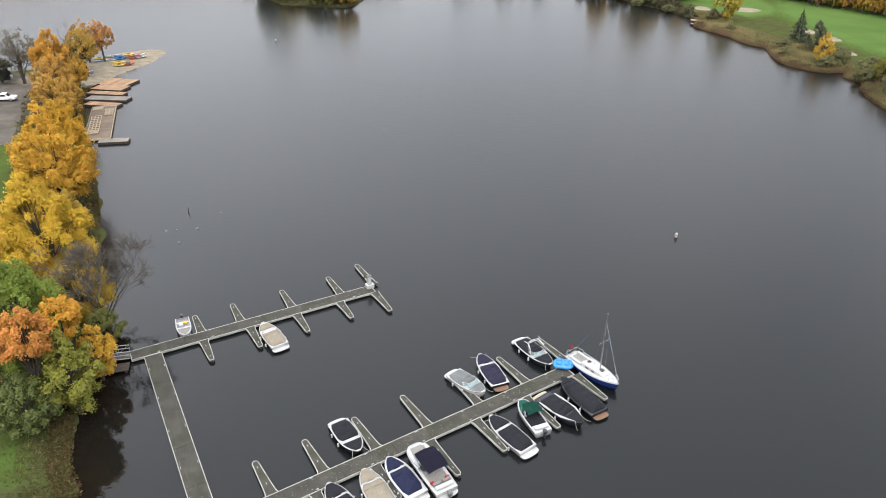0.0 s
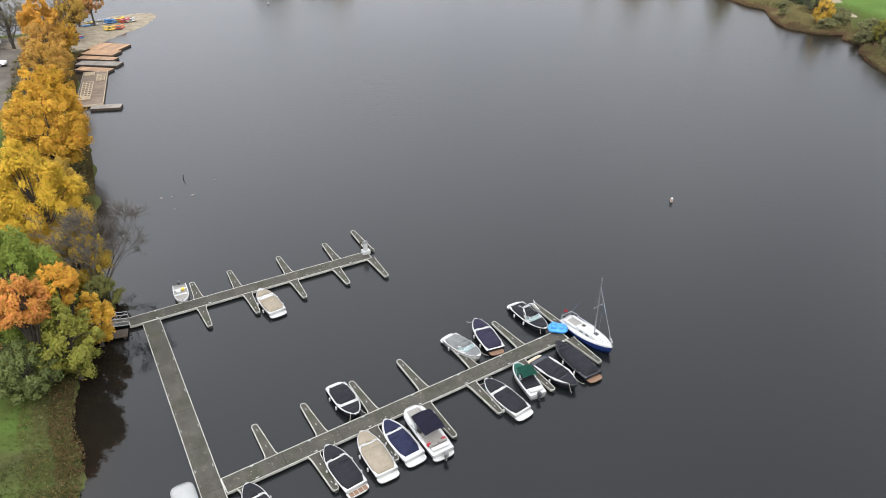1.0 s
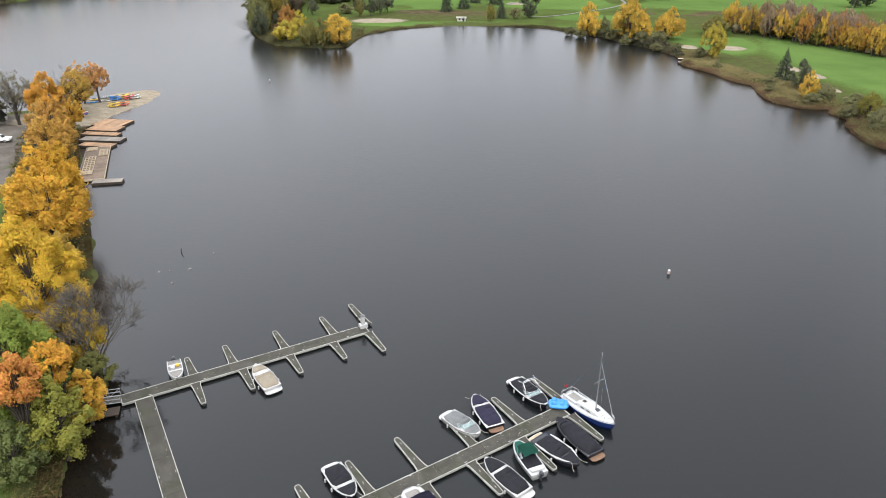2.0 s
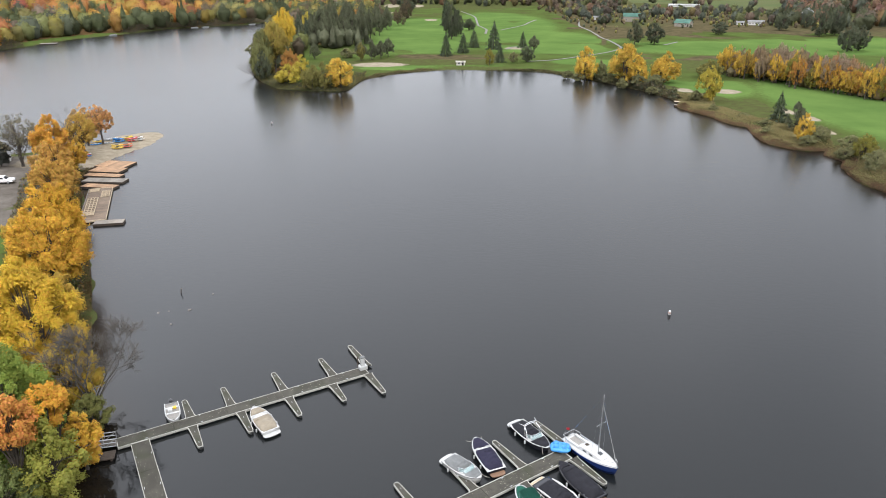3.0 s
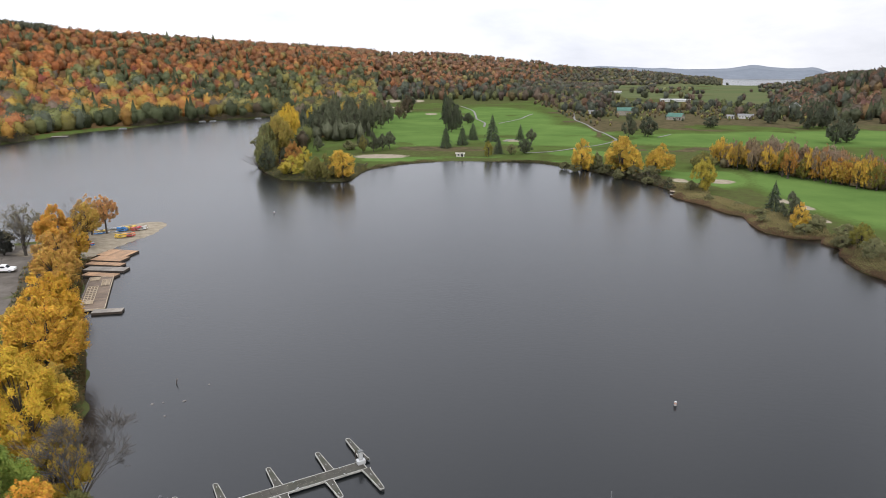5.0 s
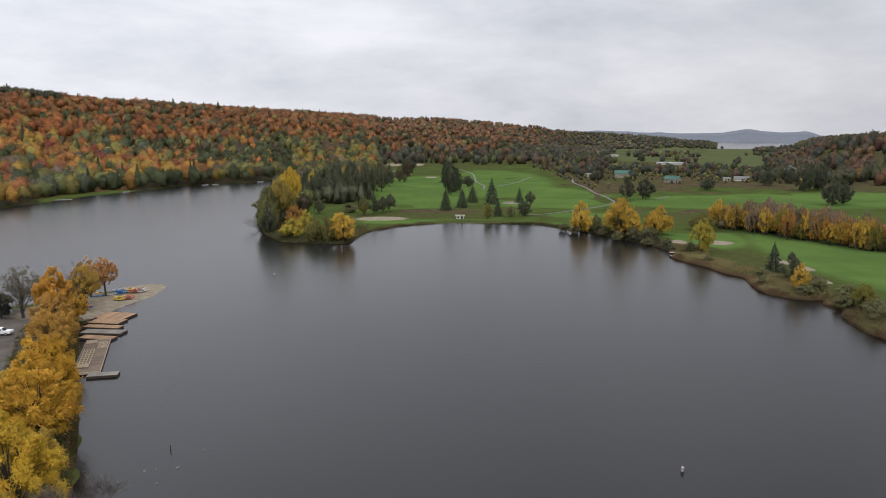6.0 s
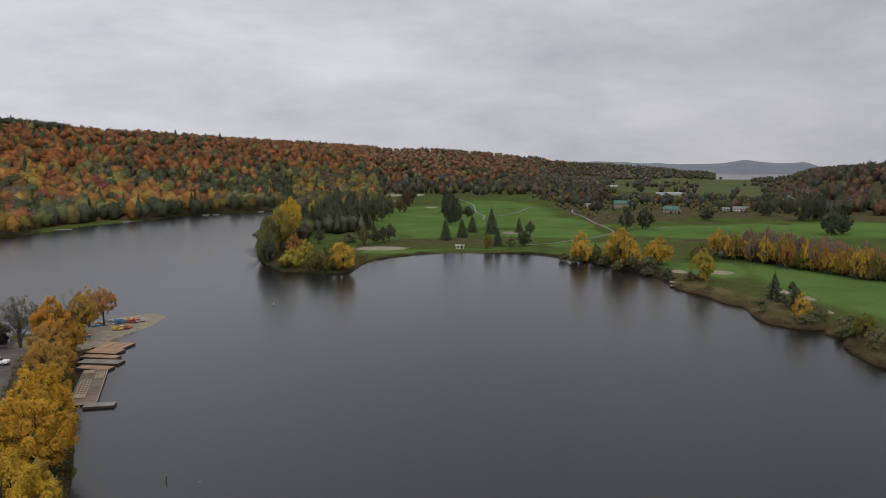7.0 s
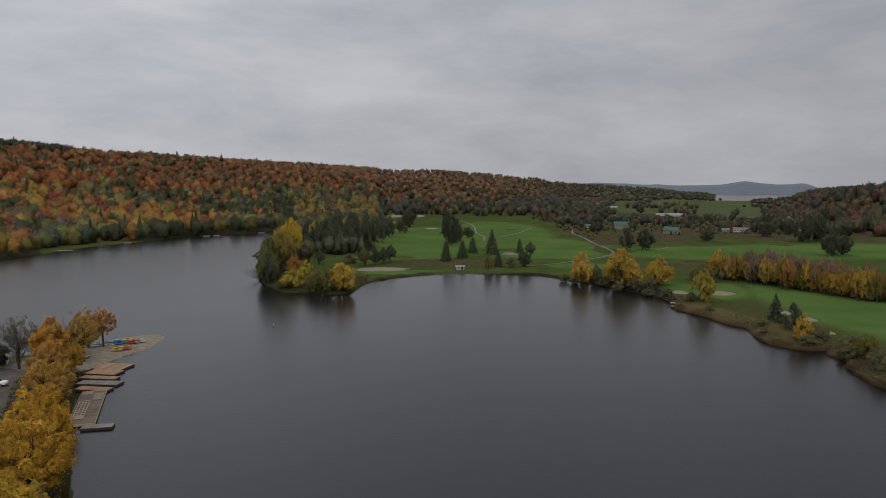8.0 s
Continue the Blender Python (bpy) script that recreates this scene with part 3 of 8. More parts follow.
def tube(bm, points, radii, sides=6):
    """A tapered limb through the points."""
    rings = []
    for k, p in enumerate(points):
        p = Vector(p)
        ahead = (Vector(points[min(k + 1, len(points) - 1)]) - Vector(points[max(k - 1, 0)])).normalized()
        side = ahead.cross(Vector((0.31, 0.83, 0.46))).normalized()
        up = ahead.cross(side)
        rings.append([bm.verts.new(p + (side * math.cos(q * math.tau / sides) + up * math.sin(q * math.tau / sides)) * radii[k]) for q in range(sides)])
    for r0, r1 in zip(rings, rings[1:]):
        for q in range(sides):
            bm.faces.new((r0[q], r0[(q + 1) % sides], r1[(q + 1) % sides], r1[q]))
    bm.faces.new(rings[0][::-1])
    bm.faces.new(rings[-1])


def broadleaf(seed, h, w, leaves, size, bare=0.22, blobs=18, trunks=1, open_crown=0.0, limbs=1.0, point=0.5, small=1.0, fan=0.0, dense=0.0, shell=0.3):
    """The two meshes of a broad-leaved tree: trunk with limbs, and a crown of leaf sprays on clumps with gaps between them."""
    rng = np.random.default_rng(seed)
    zc, hz, hw = h * (1 + bare) / 2, h * (1 - bare) / 2, w / 2
    cs, rs = [], []
    while len(cs) < blobs:
        p = rng.uniform(-1, 1, 3)
        q = np.linalg.norm(p)
        if q > 1 or q < shell:
            continue
        taper = 1.0 - point * max(p[2], -0.15)
        rad = rng.uniform(0.16, 0.36) * (16 / blobs) ** 0.33 * small
        p = p * (1 - rad * 0.6)
        cs.append((p[0] * hw * taper, p[1] * hw * taper, zc + p[2] * hz))
        rs.append(rad * (hw * hz * hw) ** (1 / 3) * (1.15 if p[2] < 0.3 else 0.85))
    cs, rs = np.array(cs), np.array(rs)
    pick = rng.choice(blobs, leaves, p=rs ** 2 / (rs ** 2).sum())
    n = rng.normal(size=(leaves, 3))
    n /= np.linalg.norm(n, axis=1, keepdims=True)
    n[:, 2] = np.where(n[:, 2] < -0.55, -n[:, 2], n[:, 2])
    depth = rng.uniform(0.25 if open_crown else 0.5, 1.0, leaves) + np.abs(rng.normal(size=leaves)) * 0.14

    def place(n, pick, depth):
        """Where sprays lie that grow in the directions n of their clumps."""
        lump = 1 + 0.3 * np.sin(n[:, 0] * 7 + pick) * np.sin(n[:, 1] * 6 + pick * 2) * np.sin(n[:, 2] * 7)
        off = n * (rs[pick] * depth * lump)[:, None] * np.array([1.0, 1.0, 1.15])
        if fan:
            # tufts drawn out along the limbs and narrowing to their tips
            axis = cs - (0, 0, zc - hz * 0.9)
            axis = (axis / np.linalg.norm(axis, axis=1, keepdims=True))[pick]
            along = (off * axis).sum(1, keepdims=True)
            across = off - axis * along
            tip = np.clip(along / rs[pick][:, None], -1, 1.3)
            off = across * (1 - fan * 0.25 - fan * 0.42 * tip) + axis * along * (1 + 0.6 * fan)
        return cs[pick] + off

    def swell_of(n, c):
        out = n * 0.45 + (c - (0, 0, zc - hz * 0.4)) / (hw, hw, hz) * 0.75 + (0, 0, 0.25)
        return out / np.linalg.norm(out, axis=1, keepdims=True)

    c = place(n, pick, depth)
    core = None
    if dense:
        corner = [(math.cos(q * math.tau / 5) * math.sqrt(1 - e * e), math.sin(q * math.tau / 5) * math.sqrt(1 - e * e), e)
                  for e0, e1 in ((-0.8, 0.05), (0.05, 0.85)) for k in range(5) for e, q in ((e0, k), (e0, k + 1), (e1, k + 1), (e1, k))]
        cn = np.tile(np.array(corner), (blobs, 1))
        cc = place(cn, np.repeat(np.arange(blobs), len(corner)), np.full(len(cn), dense))
        core = (cc, swell_of(cn, cc), None)
    nn = n * 0.6 + (0, 0, 0.4) + rng.normal(size=(leaves, 3)) * 0.42
    nn /= np.linalg.norm(nn, axis=1, keepdims=True)
    crown = quads_mesh("crown", c, nn, size * rng.uniform(0.6, 1.35, leaves), LEAF, rng, swell=swell_of(n, c), core=core)
    bm = bmesh.new()
    r0 = 0.018 * h + 0.05
    for s in range(trunks):
        ox, oy = rng.normal(size=2) * 0.05 * w * (trunks > 1)
        lean = rng.normal(size=2) * 0.03 * w
        tube(bm, [(ox, oy, -0.4), (ox + lean[0], oy + lean[1], h * 0.3), (ox + lean[0] * 2, oy + lean[1] * 2, h * 0.62), (ox + lean[0] * 2, oy, h * 0.9)],
             [r0 * 1.25, r0 * 0.85, r0 * 0.45, r0 * 0.12], 7)
    for k in range(min(blobs, 44)):
        z0 = min(h * rng.uniform(0.22, 0.5), cs[k][2] - 0.1)
        mid = cs[k] * (0.5, 0.5, 0) + np.array([0, 0, (z0 + cs[k][2]) * 0.52])
        tube(bm, [(0, 0, z0), mid, cs[k]], [r0 * 0.3, r0 * 0.17, r0 * 0.05], 4)
    tm = bpy.data.meshes.new("trunk")
    bm.to_mesh(tm)
    bm.free()
    tm.materials.append(BARK)
    return tm, crown


def conifer(seed, h, w, sprays, size, slim=0.85):
    """Trunk and crown meshes of a spruce or pine: whorls of drooping boughs."""
    rng = np.random.default_rng(seed)
    t = 1 - np.sqrt(rng.uniform(0, 1, sprays))
    t = 0.06 + 0.94 * t
    whorl = np.round(t * 15) / 15
    t = t * 0.45 + whorl * 0.55
    a = rng.uniform(0, math.tau, sprays)
    a = a * 0.4 + np.round(a * 9 / math.tau) * math.tau / 9 * 0.6 + whorl * 11
    reach = (1 - t) ** slim * (0.8 + 0.35 * np.sin(a * 3 + whorl * 40)) * w / 2
    q = rng.uniform(0.25, 1, sprays) ** 0.6
    c = np.stack([np.cos(a) * reach * q, np.sin(a) * reach * q, t * h - 0.12 * reach * q * 2 + rng.normal(size=sprays) * 0.12], -1)
    n = np.stack([np.cos(a) * 0.5, np.sin(a) * 0.5, np.full(sprays, 0.9)], -1) + rng.normal(size=(sprays, 3)) * 0.4
    n /= np.linalg.norm(n, axis=1, keepdims=True)
    crown = quads_mesh("crown", c, n, size * rng.uniform(0.6, 1.3, sprays), LEAF, rng, 0.6, swell=n)
    bm = bmesh.new()
    r0 = 0.014 * h + 0.04
    tube(bm, [(0, 0, -0.4), (0, 0, h * 0.5), (0, 0, h * 0.97)], [r0, r0 * 0.6, r0 * 0.1], 6)
    tm = bpy.data.meshes.new("trunk")
    bm.to_mesh(tm)
    bm.free()
    tm.materials.append(BARK)
    return tm, crown


def plant(meshes, x, y, scale_w, scale_h, colour, label, category="tree", group="", turn=0.0, name="tree", z=None):
    if z is None:
        z = float(land_height(np.array([x]), np.array([y]))[0])
    top = tagged(new(name), label, category, group)
    top.matrix_world = Matrix.Translation((x, y, max(z, -0.3))) @ Matrix.Rotation(turn, 4, "Z") @ Matrix.Diagonal((scale_w, scale_w, scale_h, 1))
    for nm, me in zip(("trunk", "crown"), meshes):
        ob = new(nm, me)
        ob.parent = top
        ob.color = (*colour, 1)
    return top


YELLOW, GOLD = (0.66, 0.45, 0.055), (0.6, 0.385, 0.06)
OLIVE, GREEN, DARKGREEN, LIME = (0.21, 0.19, 0.055), (0.17, 0.185, 0.06), (0.085, 0.097, 0.058), (0.25, 0.225, 0.045)
# SPRUCE and PINE lifted paler: haze over distance put into their colour
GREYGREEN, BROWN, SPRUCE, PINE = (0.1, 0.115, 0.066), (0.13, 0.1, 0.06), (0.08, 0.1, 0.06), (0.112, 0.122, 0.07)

# the row of big trees on the near bank
NEAR_TREES = [  # x, y, height, width, colour, leaves, height of the crown's foot, label
    (-50.5, 75.5, 17.5, 13.0, (0.58, 0.385, 0.026), 52000, 0.04, "large bright yellow maple on the lake bank"),
    (-45.2, 72.0, 9.5, 7.5, (0.47, 0.33, 0.03), 17000, 0.02, "yellow-olive maple beside the taller yellow maple"),
    (-44.3, 58.6, 16.0, 11.0, (0.19, 0.25, 0.03), 36000, 0.06, "broad green maple just starting to turn"),
    (-39.4, 57.8, 13.2, 4.6, (0.62, 0.33, 0.03), 9500, 0.58, "maple with bright orange-gold leaves by the gangway"),
    (-40.9, 54.0, 13.2, 5.4, (0.56, 0.25, 0.045), 10500, 0.55, "maple with red-orange leaves on the bank"),
    (-38.4, 55.2, 10.4, 7.0, (0.26, 0.265, 0.034), 13000, 0.04, "yellow-green tree leaning over the water"),
    (-41.4, 51.8, 6.6, 6.5, (0.13, 0.16, 0.036), 10500, 0.0, "low green tree above the grassy bank"),
    (-38.4, 60.6, 7.6, 4.4, (0.55, 0.33, 0.028), 7000, 0.1, "small golden maple beside the gangway"),
    (-41.0, 67.4, 5.0, 4.8, (0.16, 0.165, 0.032), 5500, 0.02, "small green willow at the water's edge"),
    (-48.5, 66.0, 10.5, 8.0, (0.17, 0.21, 0.03), 15000, 0.02, "green tree below the yellow maple"),
    (-62.5, 102.0, 15.0, 12.5, (0.575, 0.35, 0.026), 32000, 0.06, "broad golden maple on the lake bank"),
    (-67.5, 112.5, 16.5, 10.5, (0.585, 0.355, 0.024), 25000, 0.1, "tall golden maple by the gravel road"),
    (-57.0, 92.0, 8.5, 7.0, (0.40, 0.28, 0.035), 10500, 0.05, "olive-yellow maple with thinning leaves"),
    (-75.0, 117.0, 9.0, 8.0, (0.45, 0.31, 0.035), 8000, 0.08, "half-bare yellow tree by the gravel road"),
    (-84.5, 146.0, 12.5, 10.5, (0.5, 0.31, 0.05), 15000, 0.1, "golden maple thinning in its crown"),
    (-90.5, 157.0, 13.0, 9.0, (0.5, 0.295, 0.05), 13000, 0.12, "copper-gold maple on the bank"),
    (-98.5, 171.5, 16.0, 9.5, (0.63, 0.352, 0.04), 18050, 0.12, "tall orange-gold maple near the beach"),
    (-96.0, 176.5, 9.0, 7.3, (0.56, 0.347, 0.034), 10450, 0.1, "low golden maple at the edge of the beach"),
    (-103.3, 208.0, 12.5, 8.5, (0.56, 0.314, 0.095), 6840, 0.22, "slender russet maple on the sand"),
    (-107.2, 206.5, 12.5, 8.5, (0.54, 0.325, 0.101), 6080, 0.22, "thin rusty maple on the sand"),
    (-100.0, 190.0, 13.5, 8.4, (0.48, 0.325, 0.050), 6840, 0.2, "olive-gold maple with a thinning crown by the beach"),
    (-104.5, 198.0, 13.0, 7.8, (0.40, 0.280, 0.078), 3800, 0.2, "half-bare brownish maple by the beach"),
    (-96.0, 164.0, 10.5, 8.4, (0.42, 0.27, 0.06), 5500, 0.1, "copper maple leaning over the stored docks"),
    (-112.5, 181.0, 15.0, 11.2, (0.16, 0.150, 0.070), 2850, 0.16, "sparse olive leaves on a large old tree by the lot"),
    (-111.0, 188.0, 10.0, 7.8, (0.20, 0.165, 0.070), 2280, 0.16, "thin olive-brown tree by the gravel lot"),
    (-118.5, 181.0, 7.0, 6.7, (0.06, 0.066, 0.038), 7980, 0.05, "dark green cedar by the gravel lot"),
]
for k, (x, y, h, w, colour, count, foot, label) in enumerate(NEAR_TREES):
    size = 0.2 if y < 90 else 0.26 if y < 130 else 0.33
    meshes = broadleaf(100 + k, h, w, int(count * 1.15), size, bare=foot, blobs=int(46 + w * 9), point=0.42 if y < 80 else 0.12, small=0.8 if y > 190 else 1.0, dense=0.45 if y < 130 else 0.0, fan=0.22,
                       open_crown=1.0 if y > 140 else 0.0, shell=0.5 if y < 140 else 0.3)
    plant(meshes, x, y, 1, 1, (colour[0] * 1.12, colour[1] * (1.1 if y < 90 else 1.05), colour[2] * 1.1 + 0.016), label, group="trees along the near bank")


def bare_tree(seed, x, y, h, lean, spread, label, levels=4, stems=3):
    """A leafless tree: limbs that fork again and again into twigs."""
    rng = random.Random(seed)
    top = tagged(new("bare_tree"), label, "tree")
    z = float(land_height(np.array([x]), np.array([y]))[0])
    top.matrix_world = Matrix.Translation((x, y, z))

    def grow(wood, fine, p, way, length, r, level):
        bend = Vector((rng.gauss(0, 0.12), rng.gauss(0, 0.12), rng.gauss(0.04, 0.1)))
        mid = p + way * length * 0.5
        end = mid + (way + bend).normalized() * length * 0.5
        tube(wood if level < 3 else fine, [p, mid, end], [r, r * 0.8, r * 0.55], 6 if level < 2 else 3)
        if level >= levels:
            return
        for _ in range(3 if level < 3 else 5):
            turn = Vector((rng.gauss(0, 1), rng.gauss(0, 1), rng.gauss(0.35, 0.7))).normalized()
            start = p.lerp(end, rng.uniform(0.45, 1.0))
            grow(wood, fine, start, (way + turn * spread).normalized(), length * rng.uniform(0.55, 0.75), max(r * 0.5, 0.016), level + 1)

    for _ in range(stems):
        wood, fine = bmesh.new(), bmesh.new()
        way = (Vector(lean) + Vector((rng.gauss(0, 0.25), rng.gauss(0, 0.25), 0.0))).normalized()
        grow(wood, fine, Vector((rng.gauss(0, 0.3), rng.gauss(0, 0.3), -0.3)), way, h * 0.45, 0.008 * h + 0.02, 0)
        stem = part("stem", wood, BARK_GREY, top)
        tagged(part("twig_spray", fine, BARK_GREY, stem), kind="stuff")
    return top


bare_tree(5, -42.9, 70.8, 12.8, (0.42, 0.24, 0.9), 0.72, "leafless grey tree leaning out over the water", levels=5, stems=5)
bare_tree(6, -112.5, 181.0, 15.0, (0.0, 0.0, 1.0), 0.7, "large half-bare grey tree by the gravel lot")
bare_tree(7, -104.0, 186.0, 15.0, (0.1, 0.1, 1.0), 0.6, "bare grey tree behind the golden maples")
bare_tree(8, -109.5, 192.0, 9.0, (0.1, 0.0, 1.0), 0.6, "small bare tree beside the gravel lot")
bare_tree(9, -108.0, 160.0, 7.0, (0.1, 0.0, 1.0), 0.5, "thin bare sapling beside the gravel lot", levels=3)
bare_tree(10, -92.2, 356.0, 13.0, (-1.0, -0.15, 0.6), 0.45, "dead tree fallen out over the water", levels=3)

# trees of the golf course and the peninsula: x, y, height, width
SPECIES = {
    "green": ("broad", (0.2, 0.205, 0.075), "dark green maple on the point"), "olive": ("broad", OLIVE, "olive-green tree losing its leaves"),
    "yellow": ("broad", (0.5, 0.4, 0.06), "bright yellow autumn tree by the lake"), "orange": ("broad", (0.42, 0.21, 0.055), "orange autumn maple on the point"),
    "tallyellow": ("tall", YELLOW, "tall yellow tree above the point"), "oldgold": ("tall", (0.34, 0.265, 0.06), "tall olive-gold tree on the point"),
    "gold": ("broad", GOLD, "golden autumn tree at the water's edge"), "conifer": ("spruce", SPRUCE, "dark spruce on the golf course"),
    "pine": ("pine", PINE, "dark pine on the golf course"), "bush": ("shrub", (0.185, 0.182, 0.082), "dark green bush on the golf course"),
    "brown": ("broad", BROWN, "brown half-bare tree on the golf course"), "darkgreen": ("broad", DARKGREEN, "dark green tree on the golf course"),
    "greygreen": ("broad", GREYGREEN, "grey-green willow beside the fairway"), "lime": ("broad", LIME, "yellow-green young tree by the fairway")}
GOLF_TREES = {
    "green": [(-87.6, 346.5, 20.0, 11.0), (-89, 356, 22.5, 12)],
    "darkgreen": [(-85.5, 341.0, 14.0, 9.0), (-92, 366, 16, 10), (8.8, 537.8, 30.0, 13.0), (13.3, 561.7, 21.0, 11.0), (-39.0, 882.6, 17.9, 20.4), (25.2, 614.6, 10.4, 12.2), (146.6, 488.0, 15.1, 14.4), (256.9, 447.8, 18.3, 12.8),
                  (267.7, 453.7, 16.0, 13.1), (219.0, 561.6, 10.7, 14.0), (281.9, 591.8, 16.0, 13.0), (292.2, 550.5, 23.7, 15.5), (306.0, 555.1, 21.9, 15.7), (312.2, 612.0, 13.9, 11.4)],
    "oldgold": [(-84.5, 363.0, 24.8, 15.5), (-88.5, 380, 25, 14)],
    "olive": [(-57.2, 312.8, 11.8, 8.0), (-51.8, 312.2, 12.5, 8.0), (-45.8, 410.8, 11.0, 5.2), (131.3, 341.4, 9.0, 13.7), (-61, 318, 8, 6)],
    "yellow": [(-69.7, 324.3, 9.6, 13.5), (-65.5, 334.5, 12.6, 9.2), (-105.5, 571.4, 20.0, 8.5), (108.6, 280.9, 14.6, 10.5)],
    "tallyellow": [(-95.5, 441.0, 27.5, 15.0), (-92, 420, 23.0, 14.0)],
    "orange": [(-74.5, 351.0, 13.5, 10.5)],
    "gold": [(-44.8, 315.0, 14.4, 14.5), (71.7, 346.2, 17.0, 13), (87.7, 330.3, 18.5, 17.5), (106.1, 331.0, 14.5, 14.5), (92, 327, 13, 10), (103, 328, 12, 9), (113.0, 211.5, 9.1, 6.1)],
    "conifer": [(-99.3, 505.2, 22.5, 8.5), (-92.0, 498.0, 19, 9.0), (5.4, 671.1, 31.1, 10.0), (3.8, 437.8, 14.1, 8.8), (14.7, 449.6, 12.6, 9.2),
                (22.8, 479.0, 12.2, 9.0), (35.4, 468.6, 17.9, 11.0), (34.4, 406.3, 10.7, 7.0), (55.5, 478.0, 10.6, 6.6), (119.0, 241.1, 10.8, 6.6)],
    "pine": [(-84.8, 490.6, 17.5, 11.5), (-77.0, 485.2, 19.0, 11.5), (-70.9, 484.4, 20.5, 11.5), (-65.2, 486.9, 22.0, 11.5), (-60.7, 499.3, 22.0, 11.5), (-55.7, 510.2, 23.5, 11.5),
             (-51.4, 531.9, 23.0, 12.0), (-47.5, 563.8, 21.5, 12.0), (-45.6, 621.9, 21.5, 12.0), (-89.4, 536.0, 22.5, 12.0), (-79.1, 541.3, 24.5, 12.0), (-70.4, 561.4, 25.0, 12.5),
             (-62.9, 591.7, 24.0, 12.5), (-58.3, 655.0, 21.0, 12.5), (-92.8, 602.0, 23.0, 12.5), (-80.5, 622.6, 24.5, 13.0), (-69.1, 645.0, 22.0, 13.0), (-70.2, 508.4, 19.0, 11.5),
             (-59.3, 523.9, 21.0, 11.5), (-93.3, 520.6, 21.0, 11.0), (-81.0, 508.0, 21.5, 11.5), (-66.0, 535.0, 24.0, 12.0), (-86.0, 566.0, 24.0, 12.0), (-76.0, 590.0, 25.0, 12.0),
             (-74.6, 422.6, 9.8, 7.5), (-46.1, 413.7, 11.8, 7.4), (-40.4, 418.6, 12.1, 8.6), (-35.5, 426.0, 10.5, 8.0), (-31.5, 432.3, 11.5, 8.6), (59.2, 449.0, 10.7, 7.0), (131.2, 481.8, 16.5, 11.8), (116.6, 224.1, 10.2, 7.6)],
    "bush": [(-55.8, 428.3, 5.9, 10.8), (-33.8, 672.6, 8.0, 6.7), (41.8, 402.9, 6.5, 6.1), (79.1, 345.8, 9.6, 7.1), (104.1, 282.6, 4.6, 5.5),
             (116.7, 209.5, 5.6, 6.1), (119, 212, 5.0, 6.1), (114.3, 175.2, 6.0, 7.1), (118, 181, 5.0, 7.0), (64, 352, 4.5, 6), (81, 336, 6, 7), (97, 318, 6, 7), (68, 344, 5, 7),
             (84, 322, 5, 7), (91, 322, 6, 8), (101, 324, 5, 7), (93, 305, 4, 6), (110, 285, 4, 5), (104, 262, 2.6, 5), (109, 247, 2.4, 5), (111, 233, 2.8, 5), (107, 222, 3.2, 5), (112, 206, 3.6, 6), (122, 201, 4.5, 7),
             (116, 192, 4.2, 6), (121, 175, 4, 7), (117, 160, 4, 7), (-104, 412, 9, 11), (-112, 432, 10, 12), (-100, 392, 9, 10)],
    "brown": [(-38.7, 672.3, 16.0, 10.0), (-35.2, 764.3, 20.0, 14.0)],
    "greygreen": [(50.2, 406.1, 9.7, 9.5)],
    "lime": [(27.5, 394.6, 9.4, 5.9), (119.8, 189.7, 7.5, 6.8)],
}
FORMS = {"broad_big": [broadleaf(360 + k, 10, 10, 8000, 0.28, bare=-0.03, blobs=110 + 10 * k, fan=0.0, point=0.35, dense=0.5, shell=0.45) for k in range(3)],
         "broad": [broadleaf(300 + k, 10, 10, 5200, 0.33, bare=-0.04 + 0.04 * (k % 3), blobs=85 + 8 * k, fan=0.0, point=0.35, dense=0.5, shell=0.45) for k in range(5)],
         "grove": [broadleaf(380 + k, 10, 10, 2600, 0.4, bare=0.03 + 0.05 * (k % 3), blobs=60 + 5 * k, fan=0.2, point=0.45, open_crown=0.8, trunks=2, dense=0.45, shell=0.3) for k in range(6)],
         "tall": [broadleaf(370 + k, 10, 10, 8000, 0.28, bare=0.26, blobs=100, fan=0.0, point=0.35, dense=0.5, shell=0.45) for k in range(2)],
         "spruce": [conifer(320 + k, 10, 10, 2600, 0.6) for k in range(3)],
         "pine": [broadleaf(330 + k, 10, 10, 3000, 0.44, bare=0.06, blobs=46 + 6 * k, point=0.8, dense=0.48, shell=0.4) for k in range(4)],
         "shrub": [broadleaf(340 + k, 10, 10, 3000, 0.46, bare=0.0, blobs=44, dense=0.55, shell=0.4) for k in range(3)]}
tree_rng = random.Random(77)


def golf_tree(form, x, y, h, w, colour, label, group=""):
    shade = tree_rng.uniform(0.85, 1.15)
    w = w * 1.2 if form == "spruce" else w
    meshes = tree_rng.choice(FORMS["broad_big" if form == "broad" and h > 17 else form])
    return plant(meshes, x, y, w / 10, h / 10, tuple(c * shade for c in colour), label, "bush" if form == "shrub" else "tree", group,
                 tree_rng.uniform(0, 6.28), "bush" if form == "shrub" else "tree")


for kind, spots in GOLF_TREES.items():
    form, colour, label = SPECIES[kind]
    for x, y, h, w in spots:
        golf_tree(form, x, y, h, w, colour, label, "golf course trees")

